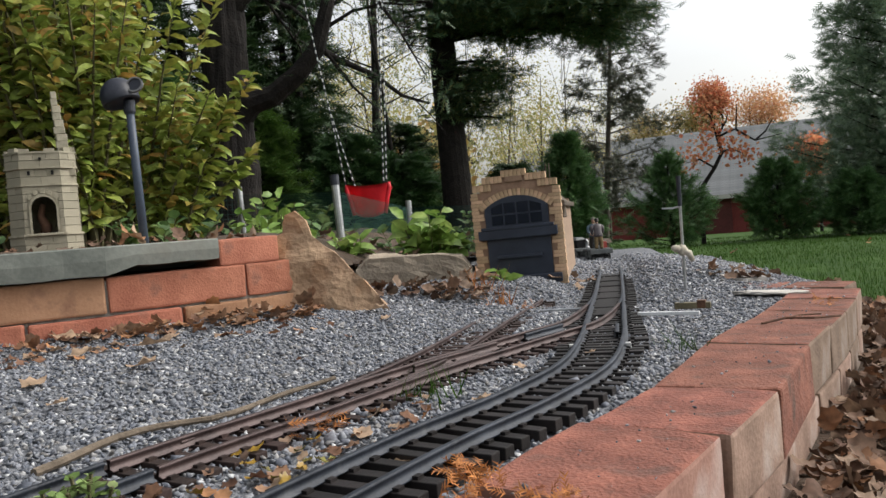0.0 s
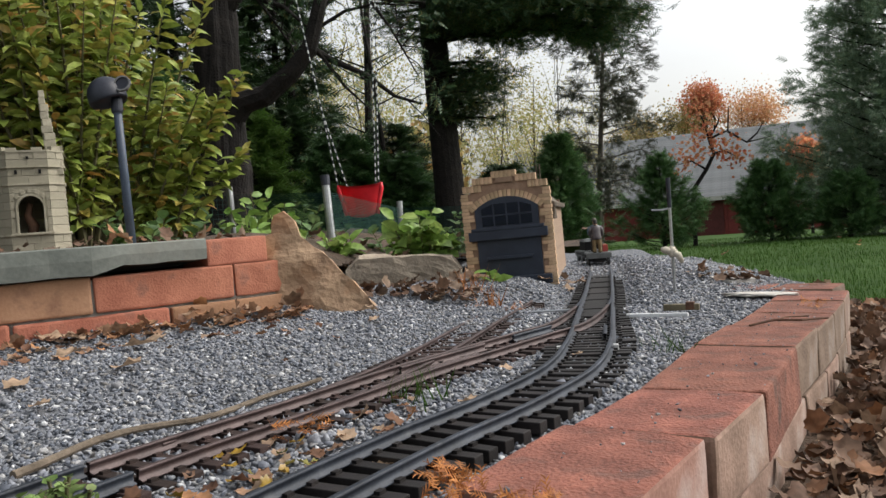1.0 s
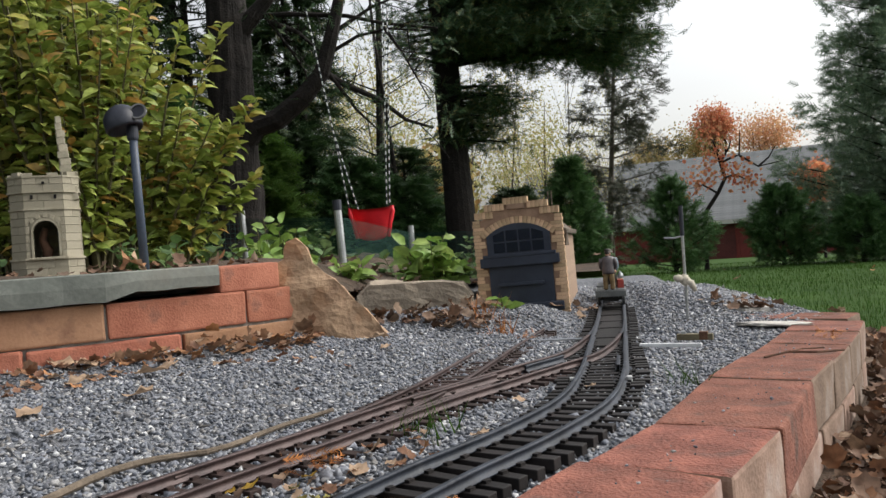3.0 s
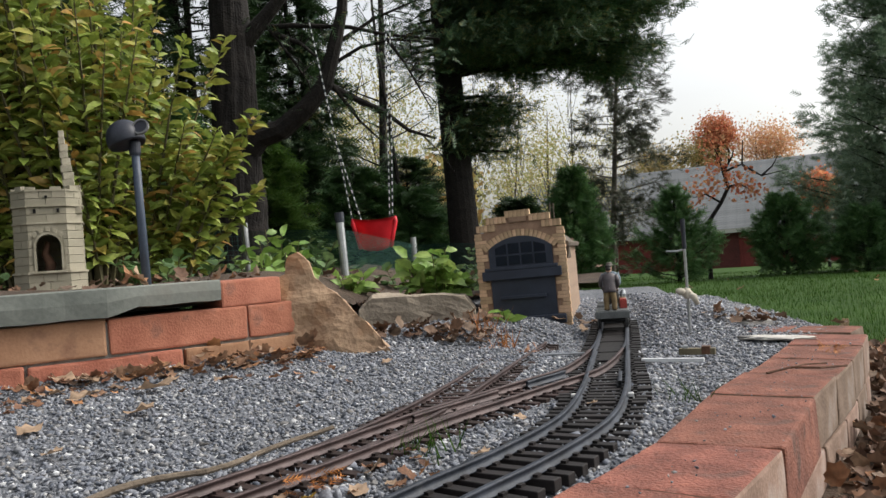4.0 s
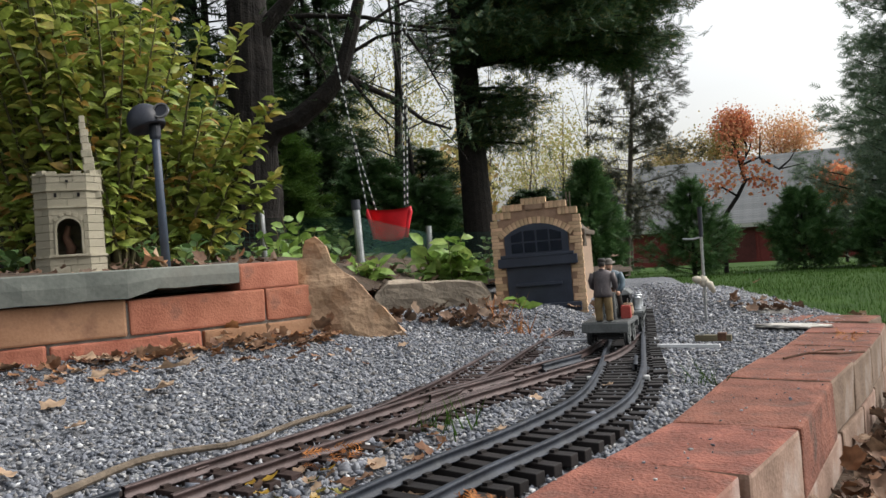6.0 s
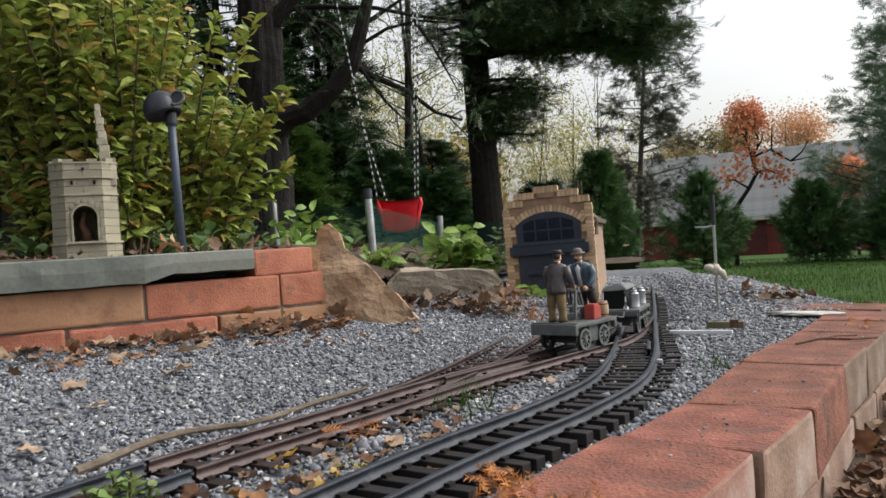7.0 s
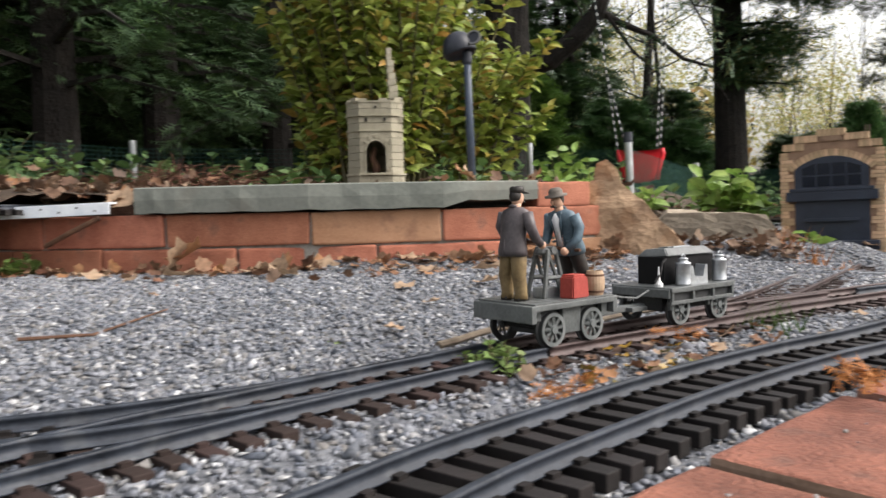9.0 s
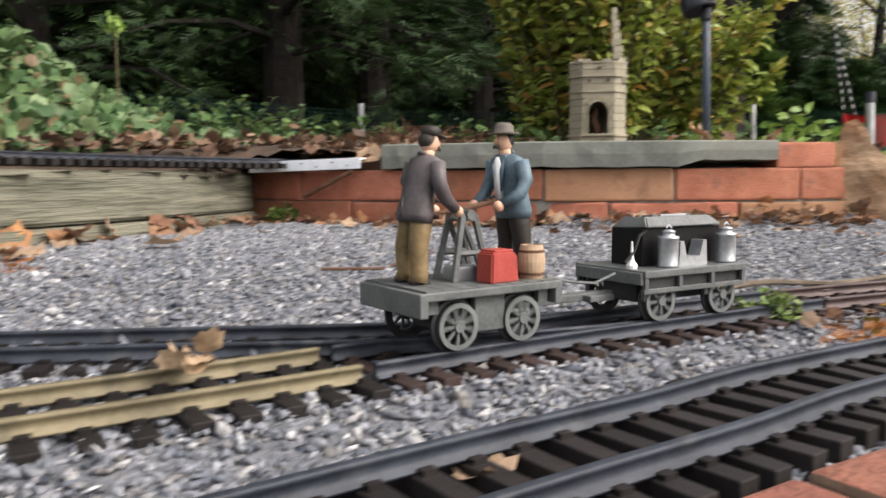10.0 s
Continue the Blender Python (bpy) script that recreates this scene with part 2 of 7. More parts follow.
def bed_height(x, y):
    """The gravel's surface."""
    x, y = np.asarray(x, float), np.asarray(y, float)
    left = (-(x + 0.25) * 0.92 + (y - 0.1) * 0.38)
    z = -0.007 + 0.030 * smooth(left, 0.06, 0.42)
    z = z + 0.009 * smooth(y, 1.3, 2.3)
    z = z + 0.035 * np.exp(-(((x - 0.36) / 0.10) ** 2 + ((y - 1.85) / 0.28) ** 2))
    z = z + 0.016 * smooth(y, 1.25, 1.55) * smooth(-x, -0.14, -0.06)
    foot = np.full(np.broadcast(x, y).shape, 9.0)
    for fx, fy in ((-0.60, 0.935), (-0.54, 0.985), (-0.485, 1.03), (-0.44, 1.08), (-0.39, 1.13), (-0.348, 1.18), (-0.30, 1.24)):
        foot = np.minimum(foot, np.hypot(x - fx, y - fy))
    z = z + 0.017 * np.exp(-(foot / 0.055) ** 2)
    return z + (0.0060 - 0.016 * smooth(y, 1.28, 1.42)) * (1 - smooth(near_track(x, y), 0.045, 0.085))


def near_track(x, y):
    """Distance to the ballasted stretches of track."""
    pts = np.vstack([MAIN.xy[(MAIN.xy[:, 1] < 2.35)][::8], SIDING.xy[::8], EAST.xy[EAST.xy[:, 1] > 0.74][::8], WEST.xy[::8]])
    x, y = np.asarray(x, float), np.asarray(y, float)
    best = np.full(np.broadcast(x, y).shape, 9.0)
    for px, py in pts:
        best = np.minimum(best, np.hypot(x - px, y - py))
    return best


def rail(name, xy, mat, parent, top=0.0, label=""):
    prof = [(-0.0042, -0.0082), (0.0042, -0.0082), (0.0042, -0.0072), (0.0012, -0.0062), (0.0012, -0.0026), (0.0022, -0.0018), (0.0022, -0.0003), (0.0014, 0.0), (-0.0014, 0.0), (-0.0022, -0.0003),
            (-0.0022, -0.0018), (-0.0012, -0.0026), (-0.0012, -0.0062), (-0.0042, -0.0072)]
    xy = xy[::2]
    g = np.gradient(xy, axis=0)
    g /= np.hypot(*g.T)[:, None]
    left = np.c_[-g[:, 1], g[:, 0]]
    k = len(prof)
    verts = np.array([[*(p + n * o), rail_top(*p) + top + h] for p, n in zip(xy, left) for o, h in prof])
    faces = [[i * k + j, i * k + (j + 1) % k, (i + 1) * k + (j + 1) % k, (i + 1) * k + j] for i in range(len(xy) - 1) for j in range(k)]
    return arrays(name, verts, faces, mat, parent, label)


def tie_mesh(name, mat, length=0.092):
    bm = bmesh.new()
    box(bm, length, 0.0105, 0.0085, pose(0, 0, -0.0167), 0.0008)
    for sx in (-1, 1):
        for o in (-0.006, 0.006):
            box(bm, 0.004, 0.006, 0.0022, pose(sx * GAUGE / 2 + o, 0, -0.0083))
    me = bpy.data.meshes.new(name)
    bm.to_mesh(me)
    bm.free()
    me.materials.append(mat)
    return me


def ties(line, me, parent, a, b, step=0.0205, wide=None):
    s = a
    while s < b:
        p, d = line.at(s)
        ob = new("tie", me)
        ob.parent = parent
        ob.matrix_basis = Matrix.Translation((p[0], p[1], rail_top(*p) + random.uniform(-0.0008, 0.0004))) @ pose(0, 0, 0, 0, random.uniform(-1, 1), math.degrees(math.atan2(d[1], d[0])) - 90 + random.uniform(-1.5, 1.5))
        if wide:
            ob.scale[0] = wide(s)
        s += step


TIE_B, TIE_N = tie_mesh("tie_black", TIE), tie_mesh("tie_brown", TIE_BROWN)


def apart_from(xy, ref, gap=0.0036):
    d = np.sqrt(((xy[:, None, :] - ref[None, ::3, :]) ** 2).sum(2)).min(1)
    return xy[d > gap]


def s_of(line, y):
    return float(line.s[np.argmin(np.abs(line.xy[:, 1] - y))])


def build_tracks():
    h = GAUGE / 2
    m1, m2, m3 = s_of(MAIN, 1.26), s_of(MAIN, 0.50), s_of(MAIN, 0.142)
    main = empty("main_track", label="garden railway track from behind the shed, grey rails on black ties", category="railway track")
    brown = empty("brown_track", label="old garden railway track with oxidised brown rails and ties", category="railway track")
    near = empty("brass_track", label="garden railway track with bare brass rails on black ties", category="railway track")
    east = empty("curved_track", label="curved black garden railway track beside the brick edging", category="railway track")
    siding = empty("siding_track", label="thin siding track half sunk into the gravel", category="railway track")
    west = empty("branch_track", label="black branch track leaving the brown track", category="railway track")
    for side in (-h, h):
        rail("rail", MAIN.offset(side, 0, m1), RAIL, main)
        rail("rail", MAIN.offset(side, m1, m2), RAIL_BROWN, brown)
        rail("rail", MAIN.offset(side, m2, m3), RAIL, brown)
        rail("rail", MAIN.offset(side, m3 + 0.001), BRASS, near)
        rail("rail", apart_from(EAST.offset(side), MAIN.offset(side)), RAIL, east)
        rail("rail", apart_from(SIDING.offset(side), MAIN.offset(side)), RAIL_BROWN, siding, -0.003)
        rail("rail", apart_from(WEST.offset(side), MAIN.offset(side)), RAIL, west)
    ties(MAIN, TIE_B, main, 0.02, m1 - 0.30)
    ties(MAIN, TIE_B, main, m1 - 0.30, m1 - 0.004, 0.0190)
    ties(MAIN, TIE_N, brown, s_of(MAIN, 0.99), m3 - 0.01)
    ties(MAIN, TIE_B, near, m3 + 0.005, MAIN.length - 0.01)
    ties(EAST, TIE_B, east, s_of(EAST, 1.25), s_of(EAST, 0.915), 0.0195, lambda s: 1.0 + 0.10 * smooth(s, s_of(EAST, 1.25), s_of(EAST, 0.95)))
    ties(EAST, TIE_B, east, s_of(EAST, 0.90), EAST.length - 0.01)
    ties(SIDING, TIE_N, siding, 0.01, s_of(SIDING, 0.80), 0.0165)
    ties(WEST, TIE_B, west, s_of(WEST, 0.2), WEST.length - 0.01)
    # check rails and switch details of the turnout
    for o, a, b in ((h - 0.008, 1.04, 0.97), (-h + 0.008, 1.06, 0.98)):
        line = EAST if o > 0 else MAIN
        rail("check_rail", line.offset(o, s_of(line, a), s_of(line, b)), RAIL, east if o > 0 else main, -0.001)
    for o, a, b, mat in ((h - 0.008, 0.88, 0.72, RAIL_BROWN), (-h + 0.0075, 0.93, 0.80, RAIL_BROWN)):
        rail("check_rail", MAIN.offset(o, s_of(MAIN, a), s_of(MAIN, b)), mat, brown, -0.0005)
    # solid dark plates between the rails of the turnout
    for a, b in ((1.60, 1.50), (1.495, 1.40), (1.392, 1.27), (1.262, 1.18)):
        p, d = EAST.at(s_of(EAST, (a + b) / 2))
        bm = bmesh.new()
        box(bm, 0.041, a - b, 0.006, None, 0.001)
        ob = part("plate", bm, TIE, main)
        ob.matrix_basis = Matrix.Translation((p[0], p[1], rail_top(*p) - 0.0125)) @ pose(0, 0, 0, 0, 0, math.degrees(math.atan2(d[1], d[0])) - 90)
    for a, b in ((1.93, 1.82), (1.815, 1.71), (1.705, 1.605)):
        p, d = MAIN.at(s_of(MAIN, (a + b) / 2))
        bm = bmesh.new()
        box(bm, 0.041, a - b, 0.006, None, 0.001)
        ob = part("plate", bm, TIE, main)
        ob.matrix_basis = Matrix.Translation((p[0], p[1], rail_top(*p) - 0.0125)) @ pose(0, 0, 0, 0, 0, math.degrees(math.atan2(d[1], d[0])) - 90)
    # rail joiners with pale clips
    p, d = EAST.at(s_of(EAST, 0.905))
    for o in (-h - 0.006, h + 0.006):
        bm = bmesh.new()
        box(bm, 0.006, 0.008, 0.006, None, 0.001)
        ob = part("rail_clip", bm, PALE_METAL, east, "pale metal rail clip")
        ob.matrix_basis = Matrix.Translation((p[0] - d[1] * o, p[1] + d[0] * o, 0.003))


# ---------------------------------------------------------------- ground
WALL = [(-1.18, 0.729), (-1.06, 0.75), (-0.855, 0.815), (-0.647, 0.907), (-0.485, 1.03), (-0.348, 1.18), (-0.285, 1.265)]
EDGE = [(0.05, -0.02), (0.085, 0.13), (0.13, 0.285), (0.183, 0.443), (0.243, 0.575), (0.302, 0.693), (0.373, 0.881), (0.43, 1.005), (0.485, 1.13), (0.535, 1.255), (0.583, 1.38)]
BED_FRONT = [(-0.70, -1.2), (-0.80, -0.1), (-0.90, 0.22), (-1.10, 0.68), (-0.95, 0.86), (-0.832, 0.92), (-0.70, 0.985), (-0.56, 1.1), (-0.43, 1.26), (-0.36, 1.42), (-0.33, 1.66), (-0.10, 1.72), (-0.09, 1.95), (-0.12, 2.45), (-0.45, 2.52), (-0.45, 2.74), (0.25, 2.80), (0.3, 8.5)]


def inside(x, y, poly):
    x, y = np.asarray(x), np.asarray(y)
    hit = np.zeros(x.shape, bool)
    for (x0, y0), (x1, y1) in zip(poly, poly[1:] + poly[:1]):
        cond = (y0 > y) != (y1 > y)
        with np.errstate(divide='ignore', invalid='ignore'):
            hit ^= cond & (x < (x1 - x0) * (y - y0) / (y1 - y0) + x0)
    return hit


def grid_sheet(name, xs, ys, height, mat, keep=None, label="", kind="structure"):
    X, Y = np.meshgrid(xs, ys)
    Z = height(X, Y)
    nx, ny = len(xs), len(ys)
    idx = np.arange(nx * ny).reshape(ny, nx)
    f = np.stack([idx[:-1, :-1], idx[:-1, 1:], idx[1:, 1:], idx[1:, :-1]], -1).reshape(-1, 4)
    if keep is not None:
        c = ((X[:-1, :-1] + X[1:, 1:]) / 2, (Y[:-1, :-1] + Y[1:, 1:]) / 2)
        f = f[keep(*c).ravel()]
    return arrays(name, np.c_[X.ravel(), Y.ravel(), Z.ravel()], f, mat, None, label, kind, smooth=True)


def lawn_height(x, y):
    r = np.hypot(x, y - 1)
    z = -0.115 - 0.0292 * np.clip(r - 1.5, 0, 60)
    return z + 0.012 * np.sin(x * 1.7) * np.cos(y * 1.3)


def bank_height(x, y):
    """The raised planting bed behind the brick wall."""
    x, y = np.asarray(x, float), np.asarray(y, float)
    z = 0.155 - 0.085 * smooth(x, -0.5, -0.25) * smooth(y, 1.2, 1.6)
    z = z - 0.05 * smooth(x, -1.0, -1.25) * 0 + 0.16 * smooth(-x, 1.25, 2.0) * smooth(-y, -1.1, 0.1)
    z = z - 0.16 * smooth(y, 2.2, 6.0)
    z = z - 0.05 * smooth(-y, -0.75, -0.6) * smooth(x, -1.25, -1.05)
    return z + 0.012 * np.sin(x * 9) * np.cos(y * 8)


BED_POLY = BED_FRONT + [(-9, 8.5), (-9, -1.2)]


def build_ground():
    far = np.r_[-np.geomspace(300, 3, 26), np.linspace(-2.6, 2.6, 27), np.geomspace(3, 300, 26)]
    grid_sheet("ground", far, far + 1, lawn_height, LAWN, None, "lawn and ground falling gently away from the railway")
    xs, ys = np.arange(-1.3, 0.64, 0.02), np.arange(-1.0, 3.02, 0.02)
    poly = [(-0.10, -0.12), *[(x - 0.05, y + 0.02) for x, y in EDGE[1:]], (0.56, 1.45), (0.50, 2.0), (0.40, 3.0), (-0.6, 3.0), (-0.6, 1.5), (-1.25, 0.85), (-1.25, 0.5), (-0.85, -0.2), (-0.7, -0.95), (-0.3, -0.95)]
    grid_sheet("gravel_bed", xs, ys, lambda x, y: bed_height(x, y) + 0.0015 * np.sin(x * 90) * np.sin(y * 80) - 0.16 * smooth(y, 2.62, 3.0) - 0.15 * smooth(x + 0.07 * (y - 1.5), 0.42, 0.60), GRAVEL_BASE, lambda x, y: inside(x, y, poly), "compacted grey crushed stone bed under the tracks")
    xs, ys = np.r_[np.arange(-9, -2.6, 0.2), np.arange(-2.6, 0.42, 0.03)], np.r_[np.arange(-1.2, 2.9, 0.03), np.arange(2.9, 8.6, 0.2)]
    mound = bmesh.new()
    box(mound, 0.26, 0.13, 0.16, pose(-1.085, 0.875, -0.018, 0, 0, 22), 0.01)
    tagged(part("soil_mound", mound, SOIL, None, "dark earth filling the corner behind timber and brick"), category="soil", kind="structure")
    grid_sheet("planting_bed", xs, ys, bank_height, SOIL, lambda x, y: inside(x, y, BED_POLY), "dark leaf-covered soil of the raised planting bed")


def build_leaf_strip():
    """Bare leaf mould between the edging wall and the lawn."""
    def height(x, y):
        return lawn_height(x, y) + 0.010 - 0.03 * smooth(x - np.interp(y, [p[1] for p in EDGE], [p[0] for p in EDGE]), 0.30, 0.50)
    grid_sheet("leaf_mould", np.arange(-0.05, 1.2, 0.03), np.arange(-0.3, 2.1, 0.03), height, SOIL, lambda x, y: (x > np.interp(y, [p[1] for p in EDGE], [p[0] for p in EDGE]) - 0.03) & (x < np.interp(y, [p[1] for p in EDGE], [p[0] for p in EDGE]) + 0.5), "dark leaf mould beside the brick edging")


def stones_mesh(name, pts, size, mat, label, flat=0.6, category="", plain=False):
    """Many angular stones in one mesh."""
    n = len(pts)
    t = (1 + 5 ** 0.5) / 2
    base = np.array([(-1, t, 0), (1, t, 0), (-1, -t, 0), (1, -t, 0), (0, -1, t), (0, 1, t), (0, -1, -t), (0, 1, -t), (t, 0, -1), (t, 0, 1), (-t, 0, -1), (-t, 0, 1)]) / 1.9
    faces = np.array([(0, 11, 5), (0, 5, 1), (0, 1, 7), (0, 7, 10), (0, 10, 11), (1, 5, 9), (5, 11, 4), (11, 10, 2), (10, 7, 6), (7, 1, 8), (3, 9, 4), (3, 4, 2), (3, 2, 6), (3, 6, 8), (3, 8, 9), (4, 9, 5), (2, 4, 11), (6, 2, 10), (8, 6, 7), (9, 8, 1)])
    if plain:
        base = np.array([(1, 0, 0), (-1, 0, 0), (0, 1, 0), (0, -1, 0), (0, 0, 1), (0, 0, -1)]) * 1.15
        faces = np.array([(0, 2, 4), (2, 1, 4), (1, 3, 4), (3, 0, 4), (2, 0, 5), (1, 2, 5), (3, 1, 5), (0, 3, 5)])
    q = len(base)
    rng = np.random.default_rng(7)
    kinds = [base * rng.uniform(0.55, 1.25, (q, 1)) + rng.normal(size=(q, 3)) * (0.2 if plain else 0.24) for _ in range(40)]
    k = np.array(kinds)[rng.integers(0, 40, n)]
    k = k * rng.uniform(0.48, 1.35, (n, 1, 3)) * np.array([1, 1, flat])
    ang = rng.uniform(0, 2 * np.pi, n)
    tilt = rng.normal(0, 0.5, n)
    c, s = np.cos(ang), np.sin(ang)
    ct, st = np.cos(tilt), np.sin(tilt)
    y2, z2 = k[:, :, 1] * ct[:, None] - k[:, :, 2] * st[:, None], k[:, :, 1] * st[:, None] + k[:, :, 2] * ct[:, None]
    k = np.stack([k[:, :, 0] * c[:, None] - y2 * s[:, None], k[:, :, 0] * s[:, None] + y2 * c[:, None], z2], -1)
    v = k * np.asarray(size).reshape(-1, 1, 1) + np.asarray(pts)[:, None, :]
    f = faces[None] + (np.arange(n) * q)[:, None, None]
    return tagged(arrays(name, v.reshape(-1, 3), f.reshape(-1, 3), mat), label, category or "gravel", kind="stuff")


# ---------------------------------------------------------------- walls
def two_tone_brick(name, length, depth, height, top, side, parent, m):
    bm = bmesh.new()
    box(bm, length, depth, height, None, 0.0034, 0.0010)
    for _ in range(2):
        bmesh.ops.subdivide_edges(bm, edges=[e for e in bm.edges if e.calc_length() > 0.016], cuts=1, use_grid_fill=True)
    bm.normal_update()
    seed = Vector([random.uniform(0, 40) for _ in range(3)])
    for v in bm.verts:
        worn = noise.noise(v.co * 34 + seed) + 0.6 * noise.noise(v.co * 90 + seed)
        v.co += v.normal * (0.0011 * worn - 0.0022 * max(0.0, noise.noise(v.co * 24 + seed * 2) - 0.32))
    me = bpy.data.meshes.new(name)
    for f in bm.faces:
        f.material_index = 0 if f.normal.z > 0.5 else 1
    bm.to_mesh(me)
    bm.free()
    me.materials.append(top)
    me.materials.append(side)
    ob = new(name, me)
    ob.parent = parent
    ob.matrix_basis = m
    return ob


def brick_between(a, b, z, height, depth, top, side, parent, inward=1, joint=0.0055, proud=0.0):
    """A brick whose outer face runs from a to b, its depth to the left of that way (inward 1) or right (-1)."""
    ax, ay = a
    bx, by = b
    dx, dy = bx - ax, by - ay
    ln = math.hypot(dx, dy)
    nx, ny = -dy / ln * inward, dx / ln * inward
    off = depth / 2 - proud
    m = pose((ax + bx) / 2 + nx * off, (ay + by) / 2 + ny * off, z, random.uniform(-0.6, 0.6), random.uniform(-0.5, 0.5), math.degrees(math.atan2(dy, dx)) + random.uniform(-0.7, 0.7))
    return two_tone_brick("brick", ln - joint, depth, height, top, side, parent, m)


def mid(a, b, f=0.5):
    return (a[0] + (b[0] - a[0]) * f, a[1] + (b[1] - a[1]) * f)


def strip(bm, pts, z0, z1, depth, inward=1, proud=0.0):
    """A wall-like solid along points."""
    pts = [Vector((x, y, 0)) for x, y in pts]
    rows = []
    for i, p in enumerate(pts):
        d = (pts[min(i + 1, len(pts) - 1)] - pts[max(i - 1, 0)]).normalized()
        n = Vector((-d.y, d.x, 0)) * inward
        rows.append([bm.verts.new(q) for q in (p - n * proud + Vector((0, 0, z0)), p + n * depth + Vector((0, 0, z0)), p + n * depth + Vector((0, 0, z1)), p - n * proud + Vector((0, 0, z1)))])
    for a, b in zip(rows, rows[1:]):
        for k in range(4):
            bm.faces.new((a[k], a[(k + 1) % 4], b[(k + 1) % 4], b[k]))
    bm.faces.new(rows[0][::-1])
    bm.faces.new(rows[-1])
    bmesh.ops.recalc_face_normals(bm, faces=bm.faces[:])


def build_left_wall():
    bm = bmesh.new()
    strip(bm, WALL, -0.03, 0.110, 0.085, 1, -0.006)
    wall = part("wall_north", bm, MORTAR, None, "low curved retaining wall of red bricks", kind="structure")
    tops = [BRICK, BRICK, BRICK, BRICK_TAN, BRICK, BRICK]
    for i, (a, b) in enumerate(zip(WALL, WALL[1:])):
        brick_between(a, b, 0.0640, 0.0505, 0.092, tops[i], tops[i], wall, joint=0.004)
    pts = [mid(a, b, 0.5) for a, b in zip(WALL, WALL[1:])]
    pts = [WALL[0]] + pts[:-1] + [mid(WALL[-2], WALL[-1], 0.8)]
    for i, (a, b) in enumerate(zip(pts, pts[1:])):
        low = BRICK_TAN if i == len(pts) - 2 else BRICK
        brick_between(a, b, 0.006, 0.0555, 0.092, low, low, wall, joint=0.004, proud=0.005)
    # bluestone coping slab with a broken lower edge
    bm = bmesh.new()
    front = [(-0.892, 0.797), (-0.832, 0.822), (-0.74, 0.864), (-0.647, 0.907), (-0.566, 0.968), (-0.485, 1.03), (-0.43, 1.09), (-0.378, 1.147)]
    fine = [mid(a, b, k / 4) for a, b in zip(front, front[1:]) for k in range(4)] + [front[-1]]
    rows = []
    for i, (x, y) in enumerate(fine):
        x1, y1 = fine[min(i + 1, len(fine) - 1)]
        x0, y0 = fine[max(i - 1, 0)]
        ln = math.hypot(x1 - x0, y1 - y0)
        nx, ny = -(y1 - y0) / ln, (x1 - x0) / ln
        w = noise.noise(Vector((i * 0.7, 3, 0))) * 0.0025
        chip = 0.010 * smooth(i, 20, 22) + abs(noise.noise(Vector((i * 1.3, 0, 7)))) * 0.004
        rows.append([bm.verts.new((x + nx * o, y + ny * o, z)) for o, z in ((-0.0105 + w, 0.1165 + chip), (0.13, 0.1165), (0.13, 0.157), (-0.0095 + w, 0.157), (-0.0115 + w, 0.1552), (-0.0125 + w * 2, 0.137 + 0.5 * chip))])
    k = len(rows[0])
    for a, b in zip(rows, rows[1:]):
        for j in range(k):
            bm.faces.new((a[j], a[(j + 1) % k], b[(j + 1) % k], b[j]))
    bm.faces.new(rows[0][::-1])
    bm.faces.new(rows[-1])
    bmesh.ops.recalc_face_normals(bm, faces=bm.faces[:])
    tagged(part("coping_slab", bm, BLUESTONE, None, "long grey-green bluestone slab capping the brick wall"), category="slab")
    holder = empty("loose_brick", label="single red brick lying on the wall's end", category="brick")
    ob = brick_between((-0.376, 1.150), (-0.312, 1.232), 0.1155, 0.039, 0.09, BRICK, BRICK, None, joint=0.003)
    ob.parent = holder
    ob.name = "brick_body"


